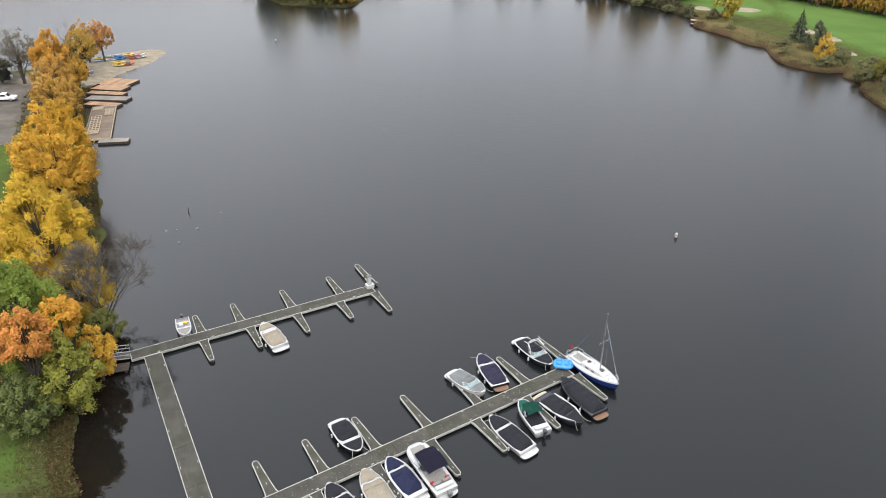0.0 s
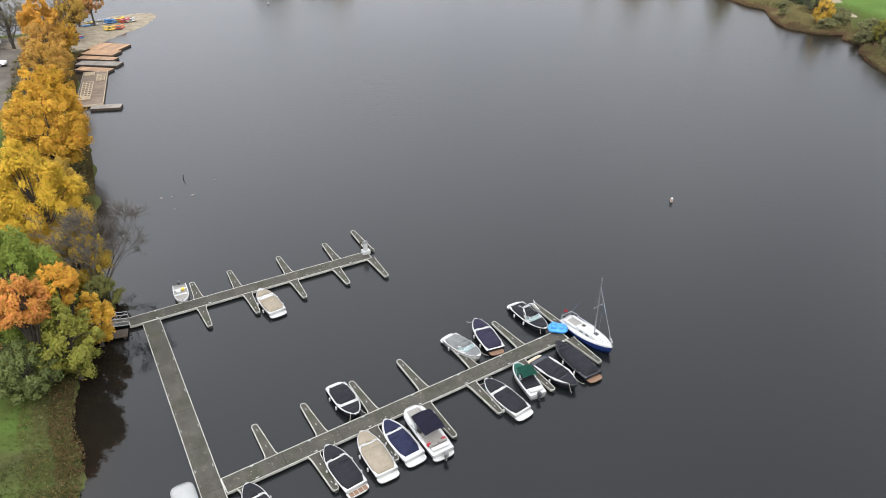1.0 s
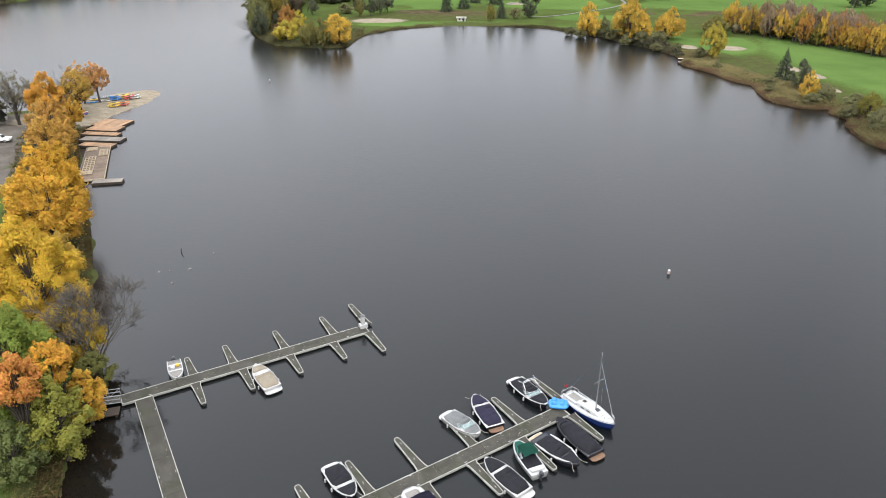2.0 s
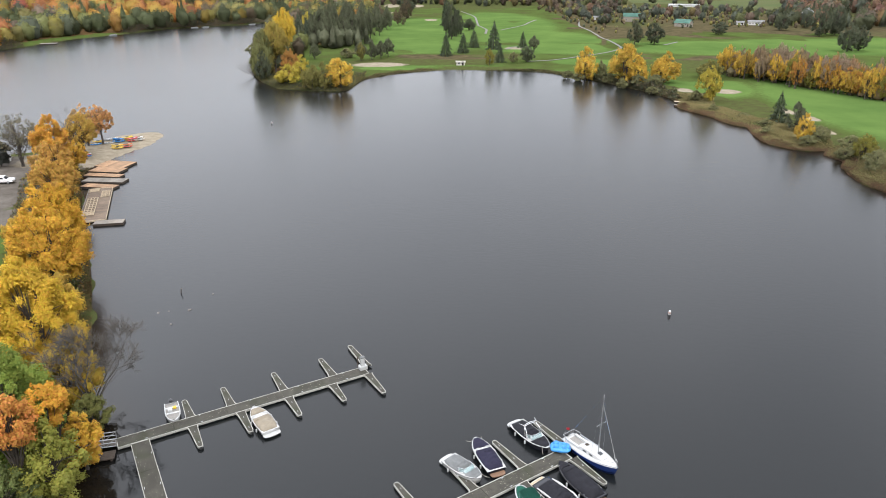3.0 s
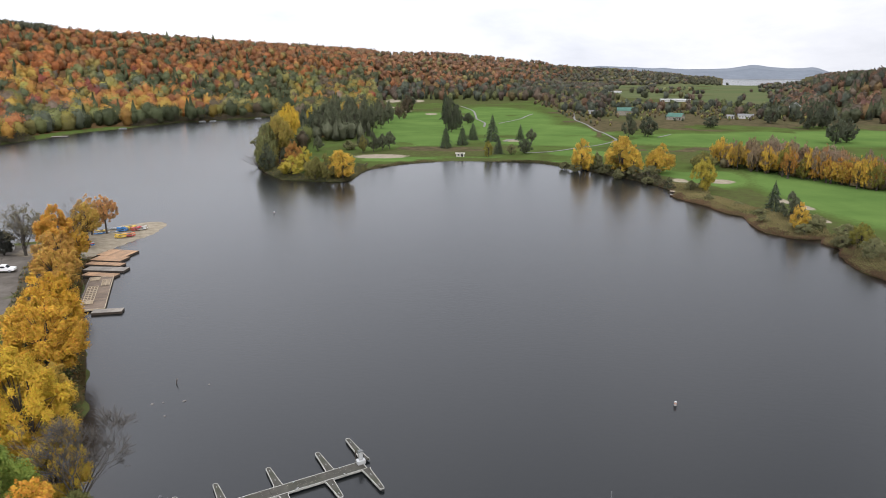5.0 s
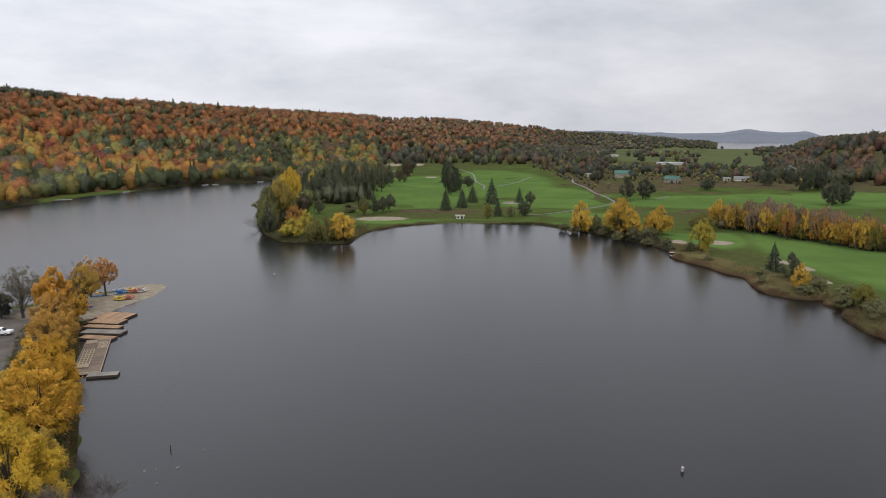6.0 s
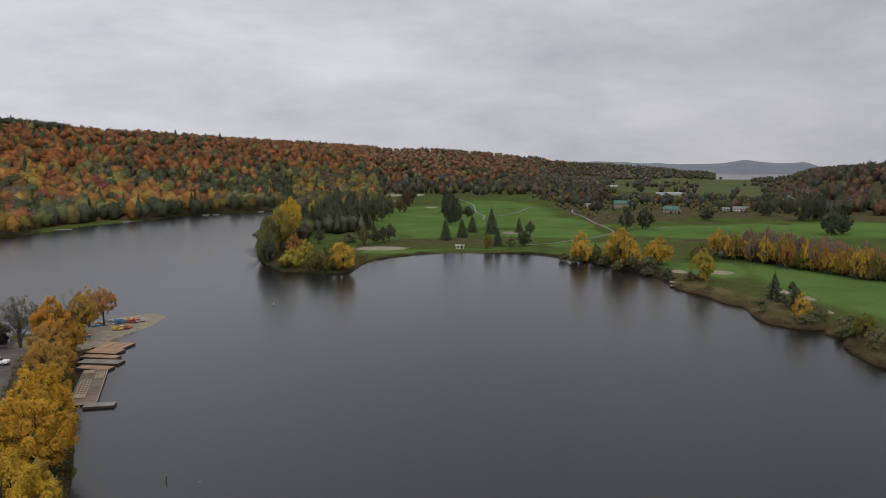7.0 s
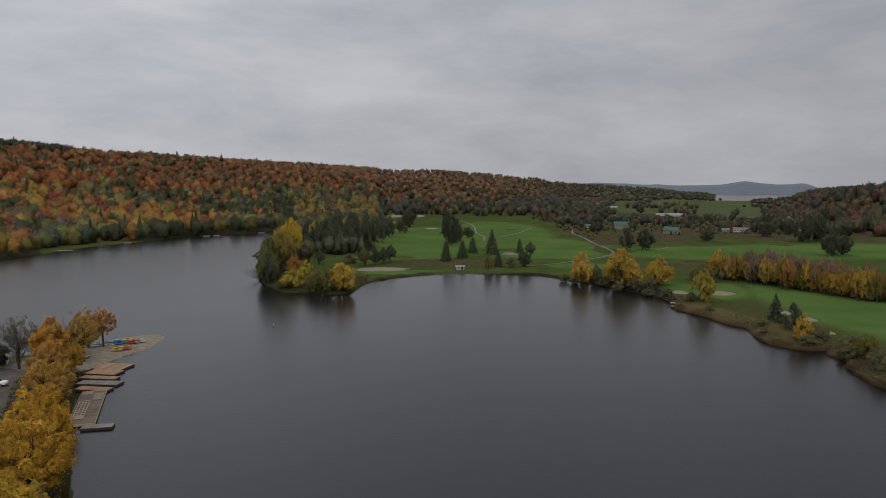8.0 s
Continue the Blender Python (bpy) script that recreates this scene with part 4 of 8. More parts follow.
# the grove of turning trees between the two fairways
for k in range(150):
    u = tree_rng.random()
    back = tree_rng.random() ** 1.3
    a, b = Vector((136, 345)), Vector((205, 236))
    p = a.lerp(b, u) + Vector((0.78, 0.55)) * (3 + back * 26) + Vector((tree_rng.gauss(0, 2), tree_rng.gauss(0, 2)))
    warm = u + tree_rng.gauss(0, 0.25)
    front = [GOLD, GOLD, GOLD, GOLD, (0.42, 0.28, 0.06), LIME, (0.27, 0.2, 0.12)] if warm < 0.5 else [(0.46, 0.23, 0.05), (0.5, 0.27, 0.05), GOLD, LIME, (0.34, 0.24, 0.06), (0.26, 0.19, 0.13)]
    colour = tree_rng.choice(front) if back < 0.3 else tree_rng.choice([(0.38, 0.12, 0.07) if u > 0.55 else (0.33, 0.22, 0.13), (0.38, 0.19, 0.08), (0.31, 0.235, 0.165), (0.3, 0.22, 0.155), (0.29, 0.2, 0.14), (0.33, 0.235, 0.12)])
    golf_tree("grove", p.x, p.y, tree_rng.uniform(10, 16), tree_rng.uniform(5.5, 9), colour,
              "turning autumn tree in the grove between the fairways", "grove between the fairways")


# ---------- woods ----------
def shrink(x, y):
    """Smaller growth on the open farmland beyond the fairways."""
    r, deg = np.hypot(x, y), np.degrees(np.arctan2(x, y))
    return (1 - 0.35 * ramp(deg, 8, 10) * ramp(-deg, -27, -24) * ramp(-r, -1300, -900)) * (1 - 0.3 * ramp(deg, 18, 19.5) * ramp(-deg, -28.5, -27.5) * ramp(r, 1000, 1200))


def woods(name, label, seed, deg0, deg1, r_from, r_to, spacing, tall, chooser, far_quads=(170, 95, 44), leaf=1.0):
    """One object of many far trees: each a crown of leaf sprays. chooser gives, place by place, the chance of a tree and its colours."""
    rng = np.random.default_rng(seed)
    pts = []
    r = r_from
    while r < r_to:
        s = spacing * (0.75 + r / 1700) if r < 2600 else spacing * 2.6
        n = int(radians(deg1 - deg0) * r / s)
        a = np.radians(np.linspace(deg0, deg1, n)) + rng.normal(size=n) * 0.35 * s / r
        q = r + rng.normal(size=n) * s * 0.35
        pts.append(np.stack([q * np.sin(a), q * np.cos(a)], -1))
        r += s
    p = np.concatenate(pts)
    d = shore_distance(p[:, 0], p[:, 1])
    z = land_height(p[:, 0], p[:, 1], d)
    keep, colour, pointed = chooser(p[:, 0], p[:, 1], z, d, rng)
    ok = keep & (z > 0.2) & (d > 4)
    p, z, colour, pointed = p[ok], z[ok], colour[ok], pointed[ok]
    rr = np.hypot(p[:, 0], p[:, 1])
    grow = rng.uniform(0.72, 1.22, len(p)) * np.interp(rr, [400, 1500, 3000], [1.0, 1.0, 1.2])
    grow = grow * shrink(p[:, 0], p[:, 1])
    deg = np.degrees(np.arctan2(p[:, 0], p[:, 1]))
    grow = grow * (1 + 0.45 * ((deg > 19.8) & (deg < 22.2) & (rr > 2020) & (rr < 2420)))
    far = ramp(rr, 1000, 1700)
    h = np.where(pointed, 1.12 - 0.2 * far, 1.0 - 0.2 * far) * tall * grow
    w = np.where(pointed, 0.5 + 0.3 * far, 0.84 + 0.3 * far) * tall * grow
    # distance haze put into the leaf colours: evener and greyer farther out
    far_haze = 0.35 * ramp(rr, 900, 1900)[:, None]
    colour = colour * (1 - far_haze) + (0.5 * colour.mean(0) + 0.5 * colour.mean(1, keepdims=True)) * far_haze
    cs, ns, ss, ts, ws, cores = [], [], [], [], [], []
    for lo, hi, quads, size, lobes, stacks, turns in ((0, 800, far_quads[0], 1.25, 17, 7, 11), (800, 1300, far_quads[1], 1.9, 11, 5, 9), (1300, 9999, far_quads[2], 3.0, 6, 4, 7)):
        m = (rr >= lo) & (rr < hi)
        k = m.sum()
        if not k:
            continue
        point, wide, high = pointed[m][:, None], w[m][:, None] / 2, h[m][:, None]
        # boughs swell the crown in their own directions
        way = rng.normal(size=(k, lobes, 3))
        way[..., 2] = way[..., 2] * 0.8 + 0.3
        way /= np.linalg.norm(way, axis=2, keepdims=True)
        swing = rng.uniform(0.6, 1.0, (k, lobes))
        tone = rng.uniform(0.88, 1.12, (k, lobes))
        row = np.arange(k)[:, None]

        def crown_at(n, scale):
            """Points of the crowns in the directions n, their outward swell and the tone of their bough."""
            reach = np.einsum("kqc,klc->kql", n, way)
            bump = swing[:, None, :] * np.exp((reach - 1) * 11.0)
            best = bump.argmax(2)
            rad = (0.56 + 0.46 * bump.max(2)) * scale
            el = n[..., 2]
            up = (el + 1) / 2
            flat = 1.0 / np.sqrt(np.maximum(1 - el ** 2, 0.04))
            side = np.where(point, flat * np.maximum(1.02 - up, 0.02) * (0.7 + 0.5 * bump.max(2)), rad * np.where(el < 0, np.minimum(flat, 3.0) * np.maximum(np.sqrt(np.maximum(1 - el ** 2, 0)), 0.86), 1.0))
            cz = np.where(point, 0.04 + 0.96 * up, 0.5 + 0.5 * el * np.where(el > 0, rad * 1.05, 1.0)) * high
            c = np.stack([n[..., 0] * side * wide + p[m][:, 0:1], n[..., 1] * side * wide + p[m][:, 1:2], cz + z[m][:, None]], -1)
            out = n * 0.55 + np.take_along_axis(way, best[..., None], 1) * 0.5 * np.where(point, 0.0, 1.0)[..., None] + (n - np.take_along_axis(way, best[..., None], 1)) * 0.9 + (0, 0, 0.3)
            out /= np.linalg.norm(out, axis=2, keepdims=True) + 1e-9
            return c, out, np.take_along_axis(tone, best, 1)

        n = rng.normal(size=(k, quads, 3))
        n /= np.linalg.norm(n, axis=2, keepdims=True)
        n[..., 2] = np.where(n[..., 2] < -0.88, -n[..., 2], n[..., 2])
        c, out, t = crown_at(n, rng.uniform(0.84, 1.16, (k, quads)))
        corner = []
        rings = np.sin(np.linspace(-1.35, 1.45, stacks + 1))
        for e0, e1 in zip(rings, rings[1:]):
            for q in range(turns):
                for el, qq in ((e0, q), (e0, q + 1), (e1, q + 1), (e1, q)):
                    a, r0 = qq * math.tau / turns, math.sqrt(1 - el * el)
                    corner.append((math.cos(a) * r0, math.sin(a) * r0, el))
        inner, inner_out, inner_t = crown_at(np.tile(np.array(corner), (k, 1, 1)), 0.8)
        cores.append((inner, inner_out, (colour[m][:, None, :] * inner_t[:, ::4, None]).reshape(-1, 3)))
        nn = out + rng.normal(size=n.shape) * 0.3
        nn /= np.linalg.norm(nn, axis=2, keepdims=True)
        cs.append(c.reshape(-1, 3)); ns.append(nn.reshape(-1, 3)); ws.append(out.reshape(-1, 3))
        ss.append((size * leaf * rng.uniform(0.6, 1.3, k * quads)) * np.repeat(np.where(pointed[m], 0.8, 1.0), quads))
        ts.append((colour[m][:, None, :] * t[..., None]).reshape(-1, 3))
    me = quads_mesh(name, np.concatenate(cs), np.concatenate(ns), np.concatenate(ss), LEAF_TINT, rng, 0.8, np.concatenate(ts), np.concatenate(ws),
                    [np.concatenate([core[i].reshape(-1, 3) for core in cores]) for i in range(3)] if cores else None)
    return tagged(new(name, me), label, "forest", kind="stuff")


def pick_colours(palette, weights, n, rng):
    c = np.array(palette)[rng.choice(len(palette), n, p=np.array(weights) / sum(weights))]
    return c * rng.uniform(0.75, 1.25, (n, 1))


def hillside(x, y, z, d, rng):
    n = len(x)
    high = ramp(z + 14 * (vnoise(x, y, 130, 21) - 0.5), 22, 50)
    # stands of the same kind grow together
    stand = vnoise(x, y, 55, 23) + rng.normal(size=n) * 0.16
    warm_c = pick_colours([(0.36, 0.2, 0.034), (0.33, 0.15, 0.034), (0.3, 0.12, 0.036), (0.24, 0.07, 0.036), (0.34, 0.23, 0.038)], [5, 4, 2.5, 1, 2.5], n, rng)
    mid_c = pick_colours([OLIVE, (0.26, 0.21, 0.042), LIME, BROWN, (0.16, 0.12, 0.08)], [5, 4, 2.5, 3, 2.5], n, rng)
    green_c = pick_colours([GREEN, OLIVE, (0.085, 0.095, 0.05), GREYGREEN], [5, 3, 4, 2], n, rng)
    low_c = np.where((stand < 0.5)[:, None], warm_c, np.where((stand < 0.66)[:, None], mid_c, green_c))
    high_c = pick_colours([(0.30, 0.125, 0.034), (0.24, 0.115, 0.042), (0.26, 0.115, 0.036), (0.17, 0.11, 0.05), (0.27, 0.15, 0.034), OLIVE], [4.5, 4, 5, 3, 2.5, 1.5], n, rng)
    # tones tuned, plus a faint blue-grey lift painted in for haze
    low_c, high_c = low_c * (1.13, 1.1, 1.05) + (0.008, 0.01, 0.02), high_c * (1.38, 1.16, 1.05) + (0, 0.004, 0.01)
    # towards the golf course the slope is browner and greener
    duller = (rng.random(n) < 0.75 * ramp(np.degrees(np.arctan2(x, y)), -20, -11))[:, None]
    dull_c = pick_colours([OLIVE, GREEN, BROWN, (0.26, 0.19, 0.04), (0.09, 0.1, 0.05), (0.28, 0.14, 0.035)], [5, 4, 4, 3.5, 4, 2], n, rng)
    low_c = np.where(duller, dull_c, low_c)
    c = np.where((rng.random(n) < high)[:, None], high_c, low_c)
    dark = rng.random(n) < 0.05 + 0.7 * ramp(0.6 * vnoise(x, y, 130, 22) + 0.4 * vnoise(x, y, 48, 25), 0.5, 0.62) * (1 - 0.7 * high)
    c = np.where(dark[:, None], np.array((0.085, 0.1, 0.046)) * rng.uniform(0.75, 1.25, (n, 1)), c)
    r, deg = np.hypot(x, y), np.degrees(np.arctan2(x, y))
    crest = (deg < -28.3) & (r > 1330) & (rng.random(n) < 0.9)
    c = np.where(crest[:, None], np.array(SPRUCE) * 0.7, c)
    lawn = (x < -250) & (y > 497) & (y < 604) & (d < 15) & (rng.random(n) < 0.9)
    keep = ~lawn & ((deg < -15.5) | (r > 640)) & (r < np.interp(deg, RIDGE_AZ, RIDGE_R1) * 1.1)
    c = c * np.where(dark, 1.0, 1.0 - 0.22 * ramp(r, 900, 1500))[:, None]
    return keep, c, dark & (rng.random(n) < 0.3)


def behind_golf(x, y, z, d, rng):
    n = len(x)
    r, deg = np.hypot(x, y), np.degrees(np.arctan2(x, y))
    green_r = np.interp(deg, [-8, -7, 7.8, 10, 12.8, 18, 23, 33, 44], [560, 1000, 1010, 760, 660, 720, 700, 690, 600])
    chance = np.full(n, 0.85)
    open_land = (deg > 8) & (deg < 26)
    chance = np.where(open_land & (r < 1700), np.where(r < 900, 0.62, 0.7), chance)
    chance = np.where((deg > 19.0) & (deg < 28) & (r > 1150), np.where(r > 1650, 0.8, 0.35) * ((r < 2050) | (deg < 21.3 + 0.3 * rng.normal(size=n)) | (deg > 27.6 + 0.4 * rng.normal(size=n))), chance)
    chance = np.where((deg > 9.8) & (deg < 13.5) & (r > 1500) & (r < 2680), 0.7 * (r < 2050), chance)
    chance = np.where((deg > 13.3) & (deg < 16.9) & (r < 705), 0.16, chance)
    chance = np.where((deg > 17.3) & (deg < 25) & (r < 660), 0.12, chance)
    edge = 1.6 * (vnoise(x, y, 90, 34) - 0.5)
    field = (deg + edge > 13.9) & (deg + edge < 25.0) & (r > 930 + 60 * edge) & (r < 2060 + 60 * edge)
    clump = ellipses(x, y, [(530, 1520, 26, 34), (775, 1930, 60, 26), (880, 1910, 70, 30), (640, 1400, 34, 12), (790, 1460, 60, 22)])
    hedge = (np.abs(r - 1180 - 14 * np.sin(deg * 2.1)) < 16) & (deg > 17)
    hedge = hedge | ((np.abs(r - 1430 - 30 * np.sin(deg * 0.9)) < 20) & (deg < 21)) | ((np.abs(deg - 16.2 - (r - 1500) * 0.0016) < 0.22) & (r > 1250))
    chance = np.where(field, np.maximum(0.01 + 0.8 * (clump > 0.6), 0.6 * hedge), chance)
    # the farm's open yard and paddocks in front of the field
    chance = np.where((deg > 13.3) & (deg < 24.5) & (r > 640) & (r < 930), 0.1 + 0.5 * ramp(vnoise(x, y, 60, 33), 0.5, 0.66), chance)
    chance = np.where((deg > 13.3) & (deg < 24.5) & (np.abs(r - 935 - 16 * np.sin(deg * 1.3)) < 26), 0.62, chance)
    headland = (deg > 19.4) & (deg < 21.9 + 0.12 * rng.normal(size=n)) & (r > 2020) & (r < 2420)
    chance = np.where(headland, 0.97, chance)
    keep = (r > green_r) & (rng.random(n) < chance) & (r < np.maximum(np.interp(deg, RIDGE_AZ, RIDGE_R1) * 1.1, np.where((deg > 16) & (deg < 32), 3750, 2000))) & (far_lake(deg, r) < np.where(headland, 0.6, 0.05))
    east = ramp(deg, 24, 28)
    c1 = pick_colours([DARKGREEN, BROWN, OLIVE, GREEN, (0.14, 0.1, 0.06), (0.18, 0.14, 0.045), (0.17, 0.1, 0.045), GREYGREEN], [9, 5, 1.5, 3, 3, 0.6, 1.6, 3], n, rng)
    c2 = pick_colours([(0.19, 0.115, 0.06), (0.2, 0.11, 0.05), (0.15, 0.08, 0.05), BROWN, DARKGREEN, (0.2, 0.13, 0.045)], [4, 2.5, 1.5, 4, 5, 1], n, rng)
    c3 = pick_colours([(0.36, 0.15, 0.046), (0.3, 0.14, 0.055), (0.31, 0.135, 0.048), (0.22, 0.125, 0.06), (0.3, 0.17, 0.048), OLIVE], [3, 4, 4, 4, 2.5, 2.5], n, rng)
    c1 = np.where((rng.random(n) < ramp(-deg, -14, -3) * ramp(z, 8, 26))[:, None], c3, c1)
    # a touch of blue added to the leaves as haze over the valley
    c = np.where((rng.random(n) < east)[:, None], c2, c1) * 0.92 + (0, 0, 0.012)
    dark = headland | (rng.random(n) < 0.05 + 0.45 * ramp(vnoise(x, y, 120, 31), 0.6, 0.75))
    c = np.where(dark[:, None], np.array((0.085, 0.095, 0.048)) * rng.uniform(0.65, 1.05, (n, 1)), c)
    return keep, c, dark & (rng.random(n) < 0.35)


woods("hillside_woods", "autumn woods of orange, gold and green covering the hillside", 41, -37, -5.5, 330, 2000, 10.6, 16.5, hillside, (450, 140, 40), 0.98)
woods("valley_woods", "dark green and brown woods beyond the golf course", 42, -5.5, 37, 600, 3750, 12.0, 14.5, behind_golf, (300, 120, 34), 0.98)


def underwood(x, y, z, d, rng):
    n = len(x)
    c = pick_colours([OLIVE, BROWN, DARKGREEN, GREEN], [3, 2, 4, 3], n, rng)
    pines = (y > 470)
    c = np.where(pines[:, None], np.array((0.095, 0.102, 0.06)) * rng.uniform(0.85, 1.25, (n, 1)), c)
    return (x < -42) & (x > -150) & (y > 330) & (rng.random(n) < np.where(pines, 0.6, np.where(x < -84, 0.45, 0.0))), c, pines & (rng.random(n) < 0.75)


woods("point_woods", "mixed trees filling the wooded point", 43, -17.5, -6.5, 330, 690, 8.0, 13.0, underwood, (420, 260, 100), 0.75)


def farm_scrub(x, y, z, d, rng):
    n = len(x)
    r = np.hypot(x, y)
    c = pick_colours([OLIVE, BROWN, DARKGREEN, GREEN, (0.19, 0.14, 0.06)], [3, 4, 4, 2, 1], n, rng)
    edge = np.interp(np.degrees(np.arctan2(x, y)), [8, 10, 12.8, 18, 23, 29], [900, 700, 570, 640, 670, 680])
    return (r > edge) & (rng.random(n) < 0.15 + 0.75 * ramp(vnoise(x, y, 45, 81), 0.4, 0.7)), c, rng.random(n) < 0.05


woods("farm_scrub", "low olive and brown bushes round the farm buildings", 44, 8, 29, 560, 1000, 7.0, 5.0, farm_scrub, (80, 50, 20), 0.55)


def grove_brush(x, y, z, d, rng):
    n = len(x)
    c = pick_colours([(0.2, 0.17, 0.09), (0.22, 0.165, 0.11), (0.24, 0.18, 0.125), (0.25, 0.18, 0.09), (0.22, 0.11, 0.08)], [3, 5, 5, 2, 1.5], n, rng)
    along = ((x - 136) * 69 + (y - 345) * -109) / (69 ** 2 + 109 ** 2)
    off = (x - 136) * 0.845 + (y - 345) * 0.535
    return (along > -0.05) & (along < 1.4) & (off > 4) & (off < 36) & (rng.random(n) < 0.8), c, rng.random(n) < 0.02


woods("grove_brush", "brown brush and saplings filling the grove", 45, 17, 50, 240, 420, 6.5, 7.5, grove_brush, (420, 40, 20), 0.5)


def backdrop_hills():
    """Hills beyond the distant lake, their blue-grey haze put into the base colour."""
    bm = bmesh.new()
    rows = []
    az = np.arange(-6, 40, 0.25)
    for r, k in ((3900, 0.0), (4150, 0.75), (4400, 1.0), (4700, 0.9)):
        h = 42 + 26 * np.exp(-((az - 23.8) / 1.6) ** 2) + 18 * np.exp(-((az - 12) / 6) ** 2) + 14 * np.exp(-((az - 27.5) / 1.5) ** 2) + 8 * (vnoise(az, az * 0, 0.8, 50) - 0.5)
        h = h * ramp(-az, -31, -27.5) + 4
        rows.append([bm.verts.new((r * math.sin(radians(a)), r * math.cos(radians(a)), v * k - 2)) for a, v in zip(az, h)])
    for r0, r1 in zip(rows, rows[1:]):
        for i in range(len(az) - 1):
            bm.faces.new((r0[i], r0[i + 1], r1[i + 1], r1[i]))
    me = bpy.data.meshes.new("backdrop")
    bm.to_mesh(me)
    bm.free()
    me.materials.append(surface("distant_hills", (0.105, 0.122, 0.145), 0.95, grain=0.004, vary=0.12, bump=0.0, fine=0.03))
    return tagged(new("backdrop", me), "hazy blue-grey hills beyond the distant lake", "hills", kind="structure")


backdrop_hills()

# ---------- docks ----------
def box(bm, x0, y0, z0, x1, y1, z1):
    v = [bm.verts.new(p) for p in ((x0, y0, z0), (x1, y0, z0), (x1, y1, z0), (x0, y1, z0), (x0, y0, z1), (x1, y0, z1), (x1, y1, z1), (x0, y1, z1))]
    for f in ((3, 2, 1, 0), (4, 5, 6, 7), (0, 1, 5, 4), (1, 2, 6, 5), (2, 3, 7, 6), (3, 0, 4, 7)):
        bm.faces.new([v[i] for i in f])
    return v


def slab(bm, outline, z0, z1):
    """A flat piece of the given outline (counter-clockwise) with thickness."""
    lo = [bm.verts.new((x, y, z0)) for x, y in outline]
    hi = [bm.verts.new((x, y, z1)) for x, y in outline]
    bm.faces.new(lo[::-1])
    bm.faces.new(hi)
    for i in range(len(outline)):
        k = (i + 1) % len(outline)
        bm.faces.new((lo[i], lo[k], hi[k], hi[i]))


def rail(bm, pts, w, h, z, close=False):
    """A square-section strip along points in plan, with its top at z + h."""
    pts = [Vector((*p, 0)) for p in pts]
    rows = []
    for i, p in enumerate(pts):
        a = pts[i - 1] if i or close else p
        b = pts[(i + 1) % len(pts)] if i + 1 < len(pts) or close else p
        side = (b - a).normalized().cross(Vector((0, 0, 1))) * w / 2
        rows.append([bm.verts.new(q) for q in (p - side + Vector((0, 0, z)), p + side + Vector((0, 0, z)), p + side + Vector((0, 0, z + h)), p - side + Vector((0, 0, z + h)))])
    n = len(rows)
    for i in range(n if close else n - 1):
        r0, r1 = rows[i], rows[(i + 1) % n]
        for q in range(4):
            bm.faces.new((r0[q], r0[(q + 1) % 4], r1[(q + 1) % 4], r1[q]))
    if not close:
        bm.faces.new(rows[0][::-1])
        bm.faces.new(rows[-1])


DECK_Z = 0.42


def frame_on(x, y, turn):
    return Matrix.Translation((x, y, 0)) @ Matrix.Rotation(turn, 4, "Z")


def main_dock(name, a, b, width, label, section=6.1):
    """A floating walkway from a to b: deck sections with open joints, pale edging, floats and cleats."""
    a, b = Vector(a), Vector(b)
    length, turn = (b - a).length, math.atan2((b - a).y, (b - a).x)
    top = tagged(new(name), label, "dock")
    top.matrix_world = frame_on(a.x, a.y, turn)
    n = max(1, round(length / section))
    step = length / n
    for k in range(n):
        bm = bmesh.new()
        box(bm, k * step + 0.015, -width / 2 + 0.07, DECK_Z - 0.14, (k + 1) * step - 0.015, width / 2 - 0.07, DECK_Z)
        part("deck_section", bm, DECK, top)
        bm = bmesh.new()
        box(bm, k * step + 0.5, -width / 2 + 0.18, -0.3, (k + 1) * step - 0.5, width / 2 - 0.18, DECK_Z - 0.144)
        part("float", bm, FLOAT, top)
        for s in (-1, 1):
            bm = bmesh.new()
            y0, y1 = sorted((s * (width / 2 - 0.07), s * width / 2))
            box(bm, k * step + 0.01, y0, DECK_Z - 0.24, (k + 1) * step - 0.01, y1, DECK_Z + 0.035)
            part("edging", bm, DECK_EDGE, top)
            bm = bmesh.new()
            cx, cy = (k + 0.5) * step, s * (width / 2 - 0.2)
            box(bm, cx - 0.04, cy - 0.03, DECK_Z, cx + 0.04, cy + 0.03, DECK_Z + 0.07)
            box(bm, cx - 0.16, cy - 0.025, DECK_Z + 0.07, cx + 0.16, cy + 0.025, DECK_Z + 0.1)
            part("cleat", bm, ALU, top)
    for s, x in ((-1, 0.0), (1, length)):
        bm = bmesh.new()
        x0, x1 = sorted((x, x - s * 0.1))
        box(bm, x0 + (0.002 if s < 0 else -0.002), -width / 2 + 0.102, DECK_Z - 0.2, x1 + (0.002 if s < 0 else -0.002), width / 2 - 0.102, DECK_Z + 0.03)
        part("end_edging", bm, DECK_EDGE, top)
    return top


